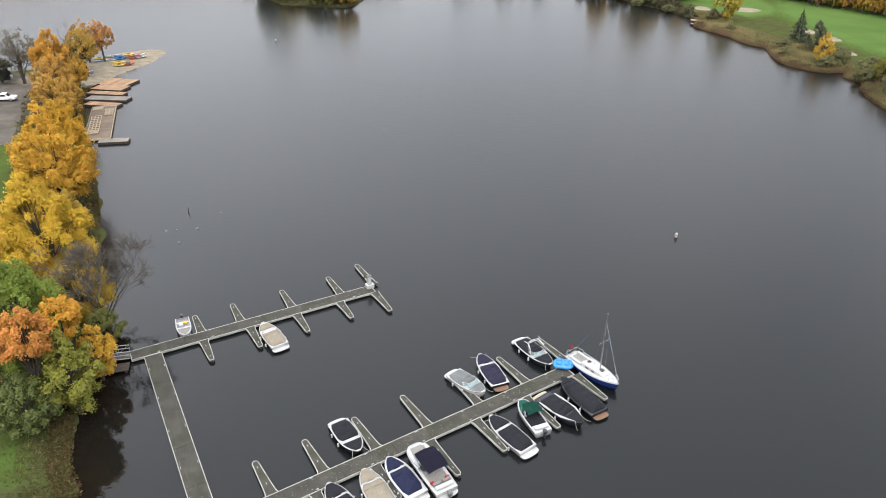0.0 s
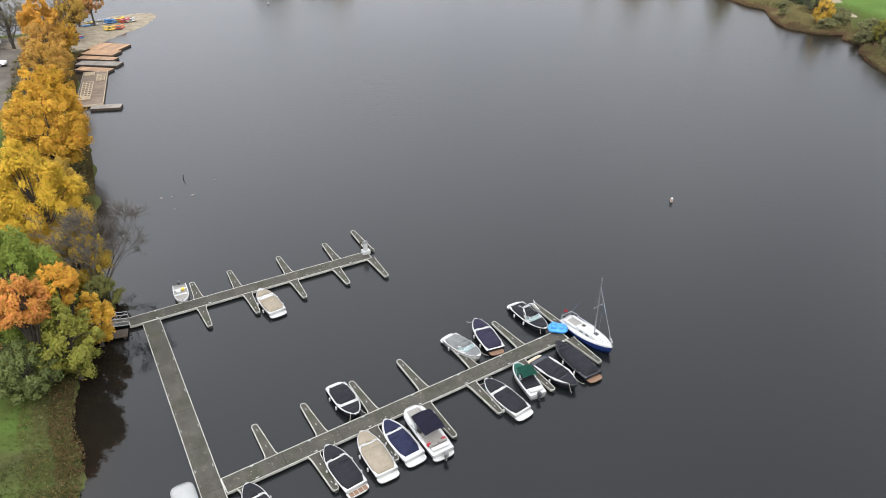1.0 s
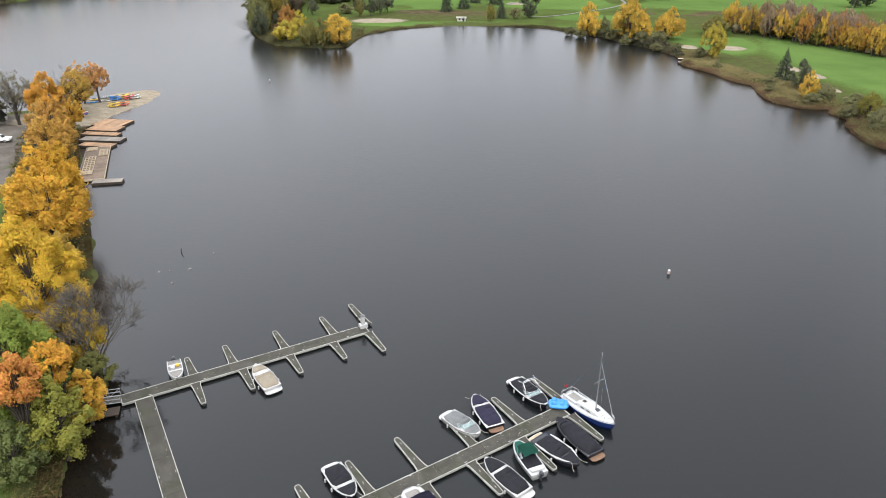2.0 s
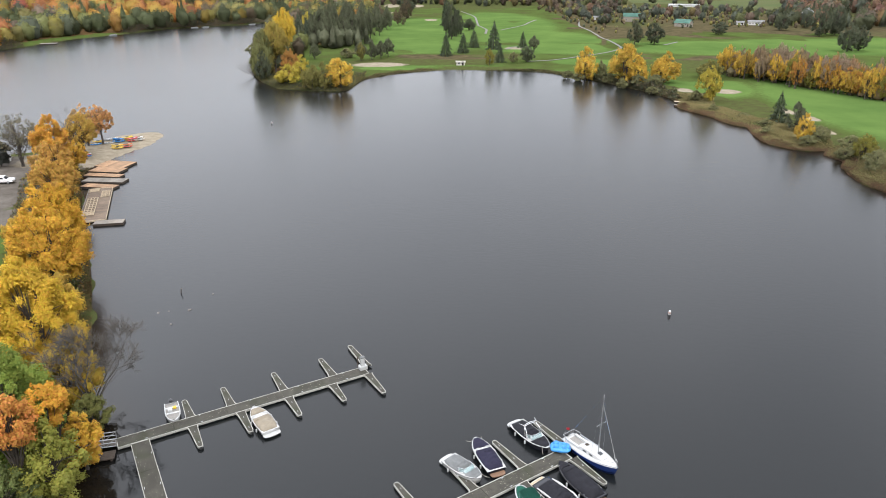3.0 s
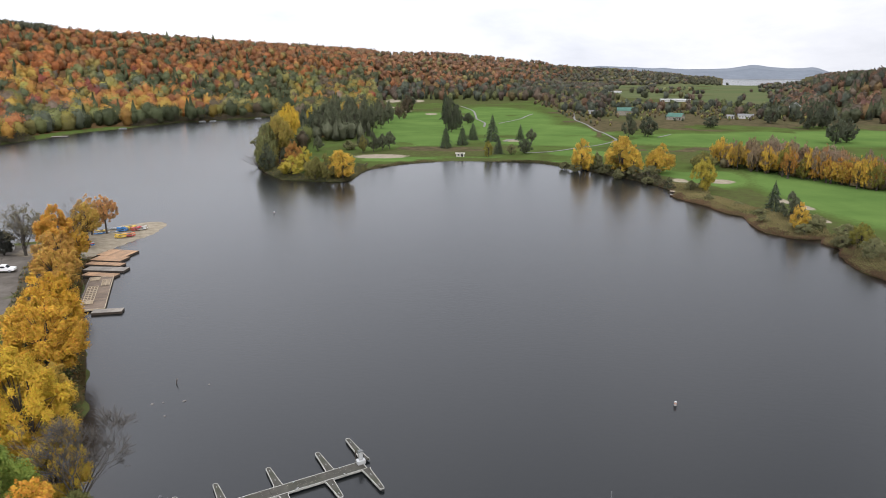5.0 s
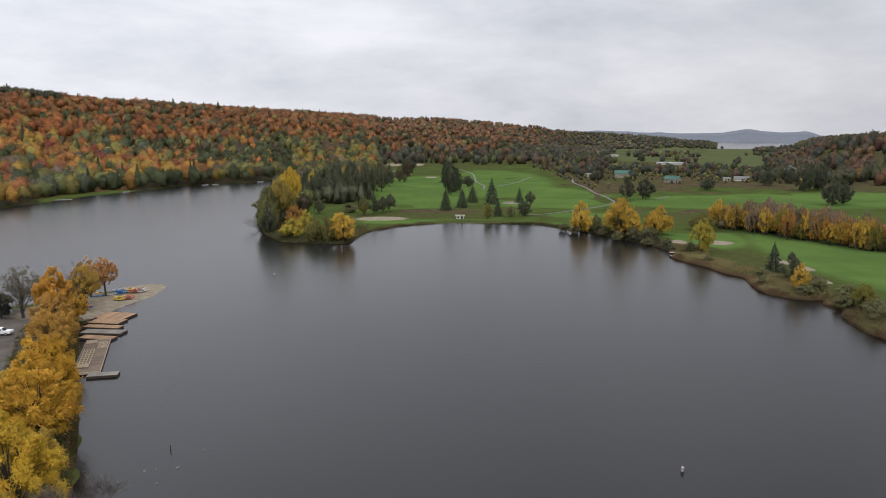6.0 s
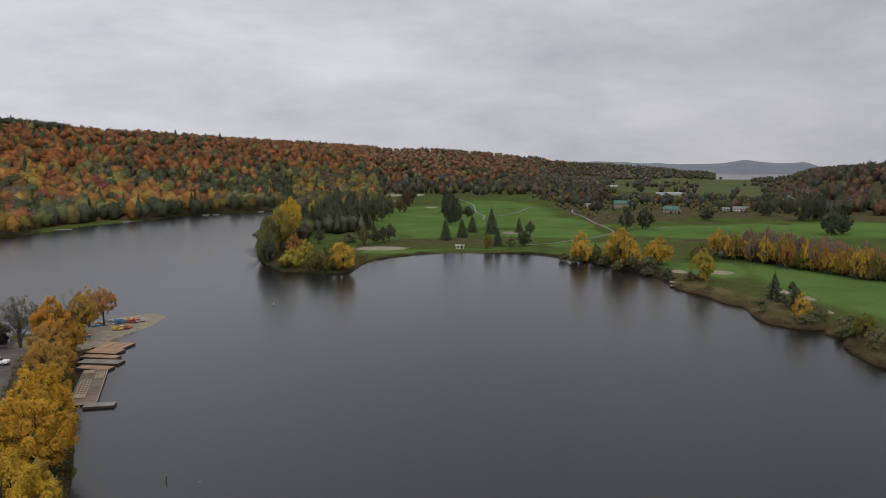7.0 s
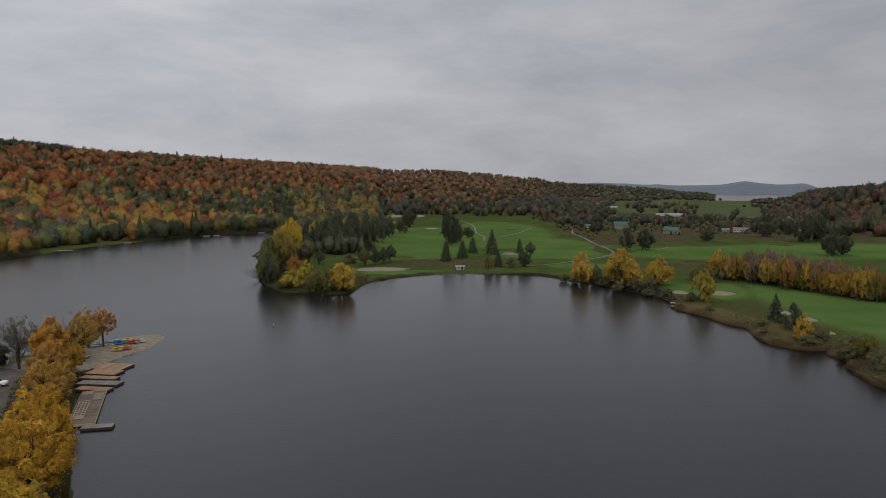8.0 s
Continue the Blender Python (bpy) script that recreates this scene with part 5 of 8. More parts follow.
def finger_dock(root, tip, wide=1.0, narrow=0.58, label="narrow tapering finger dock with pale edging"):
    """A tapering finger with a rounded tip and a fillet at its root."""
    root, tip = Vector(root), Vector(tip)
    length, turn = (tip - root).length, math.atan2((tip - root).y, (tip - root).x)
    top = tagged(new("finger_dock"), label, "dock", "finger docks")
    top.matrix_world = frame_on(root.x, root.y, turn)
    arc = [(length - narrow / 2 + math.cos(q) * narrow / 2, math.sin(q) * narrow / 2) for q in np.linspace(-1.5, 1.5, 9)]
    edge = [(0.0, -wide * 0.62), (0.35, -wide / 2), (1.0, -wide / 2 + 0.05)] + arc + [(1.0, wide / 2 - 0.05), (0.35, wide / 2), (0.0, wide * 0.62)]
    bm = bmesh.new()
    slab(bm, [(x, y * 0.93) for x, y in edge], DECK_Z - 0.15, DECK_Z - 0.015)
    part("deck", bm, DECK, top)
    bm = bmesh.new()
    rail(bm, edge, 0.075, 0.24, DECK_Z - 0.22)
    part("edging", bm, DECK_EDGE, top)
    bm = bmesh.new()
    box(bm, length * 0.55, -narrow * 0.42, -0.28, length - 0.25, narrow * 0.42, DECK_Z - 0.154)
    part("float", bm, FLOAT, top)
    bm = bmesh.new()
    tube(bm, [(length - 0.1, 0, DECK_Z - 0.25), (length + 0.07, 0, DECK_Z - 0.25), (length + 0.09, 0, DECK_Z - 0.25)], [0.2, 0.2, 0.12], 8)
    part("bumper", bm, RUBBER, top)
    for cx in (length * 0.3, length * 0.8):
        bm = bmesh.new()
        box(bm, cx - 0.03, -0.025, DECK_Z - 0.02, cx + 0.03, 0.025, DECK_Z + 0.04)
        box(bm, cx - 0.13, -0.02, DECK_Z + 0.04, cx + 0.13, 0.02, DECK_Z + 0.07)
        part("cleat", bm, ALU, top)
    return top


main_dock("floating_dock", (-36.9, 64.45), (-10.1, 79.9), 1.9, "weathered grey floating dock with pale edging, joined to the gangway")
main_dock("floating_dock", (-34.4, 64.8), (-17.3, 35.5), 2.0, "weathered grey floating walkway linking the two docks")
main_dock("floating_dock", (-19.3, 40.93), (13.9, 62.66), 1.9, "weathered grey floating dock lined with covered boats")


def fingers(origin, way, half, tips):
    """Finger docks square to a dock through origin, from its edge to the tips."""
    n = Vector((-way[1], way[0])).normalized()
    base = Vector(origin).dot(n)
    for tip in tips:
        tip = Vector(tip)
        off = tip.dot(n) - base
        side = 1 if off > 0 else -1
        finger_dock(tip - n * (off - side * half), tip)


fingers((-36.9, 64.45), (26.8, 15.45), 0.95, [(-32.2, 72.9), (-28.2, 75.7), (-22.5, 79.2), (-16.8, 82.8), (-13.2, 86.4),
                                              (-27.2, 63.9), (-22.2, 66.6), (-17.1, 69.8), (-12.1, 72.9), (-7.3, 74.6)])
fingers((-19.3, 40.93), (33.2, 21.73), 0.95, [(-18.4, 48.3), (-14.2, 51.2), (-9.7, 54.5), (-4.9, 58.0), (0.6, 61.2), (5.9, 64.9), (11.1, 68.6),
                                              (-14.5, 36.4), (-9.3, 40.6), (-4.2, 44.0), (1.2, 46.9), (5.8, 50.1), (11.5, 53.4), (17.2, 57.8)])

# fallen leaves and droppings on the decks
litter_rng = np.random.default_rng(9)
spots = []
for (ax, ay), (bx, by), width, count in (((-36.9, 64.45), (-10.1, 79.9), 1.6, 120), ((-34.4, 64.8), (-17.3, 35.5), 1.7, 150), ((-19.3, 40.93), (13.9, 62.66), 1.6, 230)):
    u = litter_rng.random(count)
    v = (litter_rng.random(count) - 0.5) * width
    ln = math.hypot(bx - ax, by - ay)
    spots.append(np.stack([ax + (bx - ax) * u - (by - ay) / ln * v, ay + (by - ay) * u + (bx - ax) / ln * v, np.full(count, DECK_Z + 0.008)], -1))
spots = np.concatenate(spots)
up = np.tile([0.0, 0.0, 1.0], (len(spots), 1))
lm = quads_mesh("dock_litter", spots, up, litter_rng.uniform(0.025, 0.085, len(spots)) , surface("pale_litter", (0.5, 0.47, 0.38), 0.9, grain=3, vary=0.4, bump=0.0), litter_rng)
tagged(new("dock_litter", lm), "pale fallen leaves and droppings scattered on the docks", "litter", kind="stuff")


def gangway(a, b, za, zb, width, label):
    """A sloping aluminium gangway with truss side rails."""
    a, b = Vector((*a, za)), Vector((*b, zb))
    way = (b - a)
    length = way.length
    flat = Vector((way.x, way.y, 0)).normalized()
    side = Vector((-flat.y, flat.x, 0)) * width / 2
    top = tagged(new("gangway"), label, "gangway")
    bm = bmesh.new()
    v = [bm.verts.new(p) for p in (a - side, b - side, b + side, a + side)]
    bm.faces.new(v)
    bmesh.ops.solidify(bm, geom=bm.faces[:], thickness=0.08)
    part("walkway", bm, GREY_WOOD, top)
    up = Vector((0, 0, 1.0))
    for s in (-1, 1):
        for h in (0.06, 0.55, 1.0):
            bm = bmesh.new()
            tube(bm, [a + side * s + up * h, a.lerp(b, 0.5) + side * s + up * h, b + side * s + up * h], [0.045] * 3, 6)
            part("rail", bm, ALU, top)
        n = 6
        for k in range(n + 1):
            p = a.lerp(b, k / n) + side * s
            bm = bmesh.new()
            tube(bm, [p, p + up * 0.5, p + up], [0.035] * 3, 5)
            part("post", bm, ALU, top)
            if k < n:
                q = a.lerp(b, (k + 1) / n) + side * s
                bm = bmesh.new()
                lo, hi = (p, q + up) if k % 2 else (p + up, q)
                tube(bm, [lo, lo.lerp(hi, 0.5), hi], [0.03] * 3, 5)
                part("brace", bm, ALU, top)
    return top


gangway((-43.6, 61.9), (-36.9, 64.5), 1.15, 0.5, 1.4, "sloping aluminium gangway with truss rails from bank to dock")
abut = tagged(new("timber_landing"), "dark timber landing stage at the foot of the bank", "landing")
abut.matrix_world = frame_on(-38.8, 61.9, 0.3)
for k in range(5):
    bm = bmesh.new()
    box(bm, -2.6, -0.75 + k * 0.3, 0.26, 2.6, -0.75 + k * 0.3 + 0.27, 0.4)
    part("plank", bm, DARK_TIMBER, abut)
for cx in (-2.3, 0.0, 2.3):
    bm = bmesh.new()
    box(bm, cx - 0.12, -0.7, -1.2, cx + 0.12, 0.68, 0.255)
    part("post", bm, DARK_TIMBER, abut)


def dock_pedestal():
    """A white fuel and power pedestal with a hose reel at the dock's end."""
    top = tagged(new("dock_pedestal"), "white service pedestal at the end of the dock", "pedestal")
    top.matrix_world = Matrix.Translation((-10.6, 80.2, DECK_Z)) @ Matrix.Rotation(0.5, 4, "Z")
    bm = bmesh.new()
    box(bm, -0.55, -0.45, 0, 0.55, 0.45, 0.55)
    bmesh.ops.bevel(bm, geom=bm.edges[:], offset=0.05, segments=2, affect="EDGES")
    part("dock_box", bm, GELCOAT, top)
    bm = bmesh.new()
    box(bm, -0.3, -0.22, 0.55, 0.25, 0.22, 1.75)
    bmesh.ops.bevel(bm, geom=bm.edges[:], offset=0.06, segments=2, affect="EDGES")
    part("cabinet", bm, GELCOAT, top)
    bm = bmesh.new()
    box(bm, -0.34, -0.26, 1.75, 0.29, 0.26, 1.86)
    part("cap", bm, CANVAS_GREY, top)
    bm = bmesh.new()
    tube(bm, [(0.27, 0, 1.0), (0.4, 0, 1.0), (0.42, 0, 1.0)], [0.24, 0.24, 0.1], 12)
    part("hose_reel", bm, RUBBER, top)
    bm = bmesh.new()
    tube(bm, [(-0.5, 0.5, 0), (-0.5, 0.5, 0.9), (-0.5, 0.5, 1.7)], [0.07] * 3, 8)
    part("post", bm, DARK_TIMBER, top)
    return top


dock_pedestal()

# ---------- boats ----------
class Lines:
    """The plan and sheer of a hull: s runs from 0 at the stern to 1 at the bow."""

    def __init__(self, length, beam, freeboard=0.72, full=2.9, blunt=0.72, transom=0.92):
        self.length, self.beam, self.freeboard, self.full, self.blunt, self.transom = length, beam, freeboard, full, blunt, transom

    def x(self, s):
        return (s - 0.5) * self.length

    def half(self, s):
        s = min(max(s, 0.0), 1.0)
        if s < 0.42:
            return self.beam / 2 * (self.transom + (1 - self.transom) * math.sin(s / 0.42 * math.pi / 2))
        return self.beam / 2 * max(1 - ((s - 0.42) / 0.58) ** self.full, 0.0) ** self.blunt

    def rim(self, s):
        return self.freeboard * (0.92 + 0.34 * s * s)

    def hull(self, n=22):
        bm = bmesh.new()
        rows = []
        for k in range(n + 1):
            s = 0.997 * (k / n) ** 0.9
            hb, zr = self.half(s), self.rim(s)
            keel = -0.35 + 0.55 * max(0, s - 0.7) ** 1.5 / 0.3 ** 1.5
            rake = 0.0 if s < 0.7 else -0.45 * ((s - 0.7) / 0.3) ** 2
            row = []
            for f, z, dx in ((0.0, keel, rake), (0.8, keel * 0.35 + 0.02, rake * 0.7), (0.93, zr * 0.55, rake * 0.25), (1.0, zr - 0.06, 0), (0.985, zr, 0)):
                row.append((f * hb, z, dx))
            ring = [bm.verts.new((self.x(s) + dx, -y, z)) for y, z, dx in row[::-1]] + [bm.verts.new((self.x(s) + dx, y, z)) for y, z, dx in row[1:]]
            rows.append(ring)
        for r0, r1 in zip(rows, rows[1:]):
            for q in range(len(r0) - 1):
                bm.faces.new((r0[q], r1[q], r1[q + 1], r0[q + 1]))
        bm.faces.new(rows[0])
        bm.faces.new(rows[-1][::-1])
        for f in bm.faces:
            f.smooth = True
        return bm

    def deck(self, s0, s1, inset=0.0, lift=0.0, crown=0.0, n=16, m=8, sag=0.0, tail=1.0, nose=1.0, wrinkle=0.0):
        """A sheet over the hull from s0 to s1, inset from the rim and crowned like a stretched cover."""
        bm = bmesh.new()
        rows = []
        for k in range(n + 1):
            u = k / n
            s = s0 + (s1 - s0) * u
            hb = max(self.half(s) - inset, 0.03)
            hb *= tail + (1 - tail) * min(u / 0.2, 1)
            hb *= nose + (1 - nose) * min((1 - u) / 0.2, 1)
            swell = min(1, u / 0.16, (1 - u) / 0.16) if crown else 0
            swell = math.sin(swell * math.pi / 2)
            row = []
            for j in range(m + 1):
                v = 2 * j / m - 1
                row.append(bm.verts.new((self.x(s), hb * v, self.rim(s) + lift + crown * swell * (1 - abs(v) ** 2.6) - sag * (1 - v * v) * math.sin(u * math.pi * 3) ** 2
                                         + wrinkle * swell * (1 - v ** 4) * noise.noise(Vector((self.x(s) * 2.3 + v * 1.2, hb * v * 1.3 - s * 2, self.length * 5))))))
            rows.append(row)
        for r0, r1 in zip(rows, rows[1:]):
            for q in range(m):
                bm.faces.new((r0[q], r1[q], r1[q + 1], r0[q + 1]))
        for f in bm.faces:
            f.smooth = True
        low = bmesh.ops.extrude_face_region(bm, geom=bm.faces[:])["geom"]
        bmesh.ops.translate(bm, vec=(0, 0, -0.03), verts=[g for g in low if isinstance(g, bmesh.types.BMVert)])
        bmesh.ops.recalc_face_normals(bm, faces=bm.faces[:])
        return bm

    def rim_line(self, s0, s1, inset, lift, n=14):
        right = [(self.x(s), -(self.half(s) - inset), self.rim(s) + lift) for s in np.linspace(s0, s1, n)]
        return right


def outboard(top, x, z, cowl=MOTOR):
    bm = bmesh.new()
    box(bm, x - 0.42, -0.2, z + 0.15, x + 0.12, 0.2, z + 0.62)
    bmesh.ops.bevel(bm, geom=bm.edges[:], offset=0.11, segments=3, affect="EDGES")
    motor = part("outboard_motor", bm, cowl, top, "outboard motor on the transom")
    bm = bmesh.new()
    box(bm, x - 0.22, -0.07, z - 0.75, x + 0.02, 0.07, z + 0.15)
    part("leg", bm, cowl, motor)
    bm = bmesh.new()
    box(bm, x - 0.02, -0.16, z - 0.05, x + 0.2, 0.16, z + 0.12)
    part("clamp", bm, ALU, motor)


def windshield(top, ln, s, height=0.42, open_frame=True):
    """A raked wrap-round windshield with a metal frame."""
    hb, z = ln.half(s) - 0.12, ln.rim(s) + 0.02
    x = ln.x(s)
    foot = [(x - 0.75, -hb, z), (x - 0.05, -hb * 0.78, z + 0.03), (x + 0.1, 0, z + 0.05), (x - 0.05, hb * 0.78, z + 0.03), (x - 0.75, hb, z)]
    head = [(px - 0.28, py * 0.93, pz + height * (0.8 if abs(py) == hb else 1)) for px, py, pz in foot]
    bm = bmesh.new()
    for k in range(4):
        v = [bm.verts.new(p) for p in (foot[k], foot[k + 1], head[k + 1], head[k])]
        bm.faces.new(v)
    bmesh.ops.remove_doubles(bm, verts=bm.verts[:], dist=0.001)
    bmesh.ops.solidify(bm, geom=bm.faces[:], thickness=0.012)
    ws = part("windshield", bm, GLASS, top)
    bm = bmesh.new()
    tube(bm, head, [0.022] * 5, 5)
    part("frame", bm, STEEL, ws)
    for k in (0, 1, 3, 4):
        bm = bmesh.new()
        tube(bm, [foot[k], Vector(foot[k]).lerp(Vector(head[k]), 0.5), head[k]], [0.018] * 3, 5)
        part("frame", bm, STEEL, ws)


def tower(top, ln, s, height=1.35):
    """A wakeboard tower: two bowed legs a side joined by a hoop."""
    hb, z, x = ln.half(s) - 0.1, ln.rim(s), ln.x(s)
    for dx, rise in ((0.0, height), (0.55, height * 0.85)):
        pts = [(x + dx, -hb, z), (x + dx * 0.8 - 0.25, -hb * 0.92, z + rise * 0.65), (x - 0.45, -hb * 0.72, z + rise), (x - 0.5, 0, z + rise * 1.06),
               (x - 0.45, hb * 0.72, z + rise), (x + dx * 0.8 - 0.25, hb * 0.92, z + rise * 0.65), (x + dx, hb, z)]
        bm = bmesh.new()
        tube(bm, pts, [0.05] * 7, 7)
        part("tower_hoop", bm, STEEL, top, "polished wakeboard tower hoop")
    for sgn in (-1, 1):
        bm = bmesh.new()
        tube(bm, [(x - 0.35, sgn * hb * 0.75, z + height * 0.9), (x - 0.75, sgn * hb * 0.95, z + height * 0.95), (x - 1.05, sgn * hb, z + height * 0.95)], [0.03] * 3, 5)
        part("board_rack", bm, STEEL, top)


def boat_base(label, mid, heading, ln, hull, category="boat", group="moored boats", topside=None):
    top = tagged(new("motorboat"), label, category, group)
    top.matrix_world = frame_on(mid[0], mid[1], radians(heading))
    part("hull", ln.hull(), hull, top)
    part("deck", ln.deck(0.0, 0.985, inset=0.01, lift=0.004), topside or GELCOAT, top, "glossy black deck" if topside else "white moulded deck")
    bm = bmesh.new()
    loop = [(ln.x(s), -ln.half(s) - 0.012, ln.rim(s) - 0.045) for s in np.linspace(0, 0.992, 18)] + [(ln.x(s), ln.half(s) + 0.012, ln.rim(s) - 0.045) for s in np.linspace(0.992, 0, 18)]
    tube(bm, loop, [0.026] * len(loop), 5)
    part("rub_rail", bm, RUBBER if hull is GELCOAT or topside else GELCOAT, top)
    for s in (0.16, 0.9):
        for sgn in (-1, 1):
            bm = bmesh.new()
            cx, cy, cz = ln.x(s), sgn * (ln.half(s) - 0.07), ln.rim(s) + 0.01
            tube(bm, [(cx - 0.09, cy, cz + 0.035), (cx, cy, cz + 0.045), (cx + 0.09, cy, cz + 0.035)], [0.015] * 3, 5)
            part("cleat", bm, STEEL, top)
    return top


def fender(top, ln, s, side):
    """A white fender hung over the gunwale on a short line."""
    x, y, z = ln.x(s), side * (ln.half(s) + 0.11), ln.rim(s)
    bm = bmesh.new()
    tube(bm, [(x, y, z - 0.62), (x, y, z - 0.56), (x, y, z - 0.2), (x, y, z - 0.13)], [0.04, 0.1, 0.1, 0.03], 9)
    f = part("fender", bm, GELCOAT, top)
    bm = bmesh.new()
    tube(bm, [(x, y, z - 0.14), (x, y - side * 0.06, z + 0.02), (x, y - side * 0.2, z + 0.05)], [0.012] * 3, 4)
    part("line", bm, ROPE, f)


def mooring_line(top, ln, s, side, reach):
    """A slack rope from a cleat down towards the dock."""
    a = Vector((ln.x(s), side * (ln.half(s) - 0.07), ln.rim(s) + 0.04))
    b = a + Vector(reach)
    b.z = 0.5
    mid = a.lerp(b, 0.5) - Vector((0, 0, 0.14))
    bm = bmesh.new()
    tube(bm, [a, a.lerp(mid, 0.6), mid, b], [0.02] * 4, 5)
    part("mooring_line", bm, ROPE, top)


def platform(top, ln, material, depth=0.65, whole=False):
    hb = ln.half(0) * (0.8 if whole else 0.97)
    x0, x1 = ln.x(0) - depth, ln.x(0) + 0.02
    edge = [(x1, -hb), (x1, hb), (x0 + 0.3, hb * 0.97), (x0 + 0.14, hb * 0.86), (x0 + 0.03, hb * 0.55), (x0, 0), (x0 + 0.03, -hb * 0.55), (x0 + 0.14, -hb * 0.86), (x0 + 0.3, -hb * 0.97)]
    bm = bmesh.new()
    slab(bm, edge, 0.22, 0.32)
    bmesh.ops.recalc_face_normals(bm, faces=bm.faces[:])
    base = part("swim_platform", bm, material if whole else GELCOAT, top)
    if material is not GELCOAT and not whole:
        for k in range(4):
            y0, y1 = -hb * 0.84 + k * hb * 0.42 + 0.03, -hb * 0.84 + (k + 1) * hb * 0.42 - 0.03
            bm = bmesh.new()
            box(bm, x0 + 0.09, y0, 0.324, x1 - 0.08, y1, 0.345)
            part("teak_inlay", bm, material, base, "teak inlay")


def runabout(label, mid, heading, length, beam=2.35, hull=GELCOAT, cover=CANVAS_BLACK, deck_mat=TEAK, with_tower=False, with_outboard=False,
             bow_cover=True, gap=(0.60, 0.655), full=2.45, inset=0.1, crown=0.34, glass=False, bow_end=0.955, stern=0.03, topside=None, whole_teak=False, flashes=False):
    """An open bow runabout under its canvas covers: one over the cockpit, one over the bow, the white walk-through between."""
    swim = 0.0 if with_outboard else 0.6
    ln = Lines(length - swim, beam, full=full)
    m = Vector(mid) + Vector((math.cos(radians(heading)), math.sin(radians(heading)))) * swim / 2
    top = boat_base(label, m, heading, ln, hull, topside=topside)
    part("cockpit_cover", ln.deck(stern, gap[0], inset=inset, lift=0.03, crown=crown, n=26, m=14, sag=0.05, tail=0.8, nose=0.92, wrinkle=0.16), cover, top, "stretched canvas cockpit cover")
    if bow_cover:
        part("bow_cover", ln.deck(gap[1], bow_end, inset=inset * 0.95, lift=0.03, crown=0.16, n=16, m=12, sag=0.02, wrinkle=0.09), cover, top, "canvas bow cover")
    # cross seam where the cover rides over the windshield
    bm = bmesh.new()
    s = gap[0] - 0.14
    hb = ln.half(s) - inset - 0.03
    tube(bm, [(ln.x(s) + 0.12, -hb, ln.rim(s) + 0.05), (ln.x(s), -hb * 0.6, ln.rim(s) + crown * 0.82 + 0.04), (ln.x(s) - 0.03, 0, ln.rim(s) + crown + 0.045),
              (ln.x(s), hb * 0.6, ln.rim(s) + crown * 0.82 + 0.04), (ln.x(s) + 0.12, hb, ln.rim(s) + 0.05)], [0.025] * 5, 5)
    part("cover_seam", bm, cover, top)
    for sgn in (-1, 1):
        bm = bmesh.new()
        s = (gap[0] + gap[1]) / 2
        y1, y0 = sgn * (ln.half(s) - 0.06), sgn * ln.half(s) * 0.35
        tube(bm, [(ln.x(s) - 0.35, y1, ln.rim(s) + 0.05), (ln.x(s), y1 * 0.8, ln.rim(s) + 0.1), (ln.x(s) + 0.06, y0, ln.rim(s) + 0.12)], [0.05, 0.06, 0.04], 6)
        part("dash_wing", bm, topside or GELCOAT, top)
    for s, side in ((0.25, 1), (0.55, 1), (0.25, -1), (0.55, -1)):
        fender(top, ln, s, side)
    mooring_line(top, ln, 0.9, 1, (0.75, 0.55, 0))
    mooring_line(top, ln, 0.9, -1, (0.75, -0.45, 0))
    if flashes:
        for sgn in (-1, 1):
            bm = bmesh.new()
            pts = [(ln.x(s), sgn * (ln.half(s) - 0.05 - 0.35 * max(s - 0.6, 0)), ln.rim(s) + 0.07) for s in (0.12, 0.3, 0.48, 0.64, 0.78, 0.88)]
            tube(bm, pts, [0.06, 0.13, 0.05, 0.12, 0.07, 0.02], 6)
            part("side_flash", bm, GELCOAT, top, "white side flash")
    if glass:
        windshield(top, ln, gap[1])
    if with_tower:
        tower(top, ln, 0.5)
    if with_outboard:
        outboard(top, ln.x(0) - 0.1, 0.45)
    else:
        platform(top, ln, deck_mat, whole=whole_teak)
    return top


runabout("white runabout with black canvas covers and raised swim deck", (-9.94, 51.75), -57.5, 5.7, 2.3, HULL_DARK, CANVAS_BLACK, GELCOAT, gap=(0.58, 0.66))
runabout("white bowrider with a grey canvas cover and clear windshield", (2.2, 60.2), -47.0, 5.6, 2.3, GELCOAT, CANVAS_GREY, GELCOAT, glass=True, gap=(0.55, 0.68), bow_end=0.93)
runabout("dark-hulled wake boat under an indigo cover with teak platform", (4.96, 62.1), 112.0, 6.3, 2.35, HULL_DARK, CANVAS_PLUM, TEAK, gap=(0.62, 0.67), whole_teak=True)
runabout("black-hulled wake boat with a polished tower and black covers", (10.25, 65.9), -58.5, 6.6, 2.35, HULL_DARK, CANVAS_BLACK, GELCOAT, with_tower=True, glass=True, gap=(0.57, 0.66), inset=0.07)
runabout("white runabout with black covers and teak-inlaid swim platform", (-9.05, 42.85), 126.0, 6.3, 2.4, GELCOAT, CANVAS_BLACK, TEAK, gap=(0.64, 0.67))
runabout("white runabout with a tan canvas cover", (-6.25, 44.5), 121.0, 6.2, 2.4, GELCOAT, CANVAS_TAN, GELCOAT, gap=(0.67, 0.70), crown=0.3)
runabout("white runabout with a navy blue cover", (-3.95, 46.2), 125.0, 6.1, 2.4, GELCOAT, CANVAS_NAVY, GELCOAT, gap=(0.64, 0.68), inset=0.2, stern=0.08)
runabout("white runabout with black covers and a white swim deck", (6.4, 52.1), 128.0, 6.4, 2.4, GELCOAT, CANVAS_BLACK, GELCOAT, gap=(0.60, 0.65))
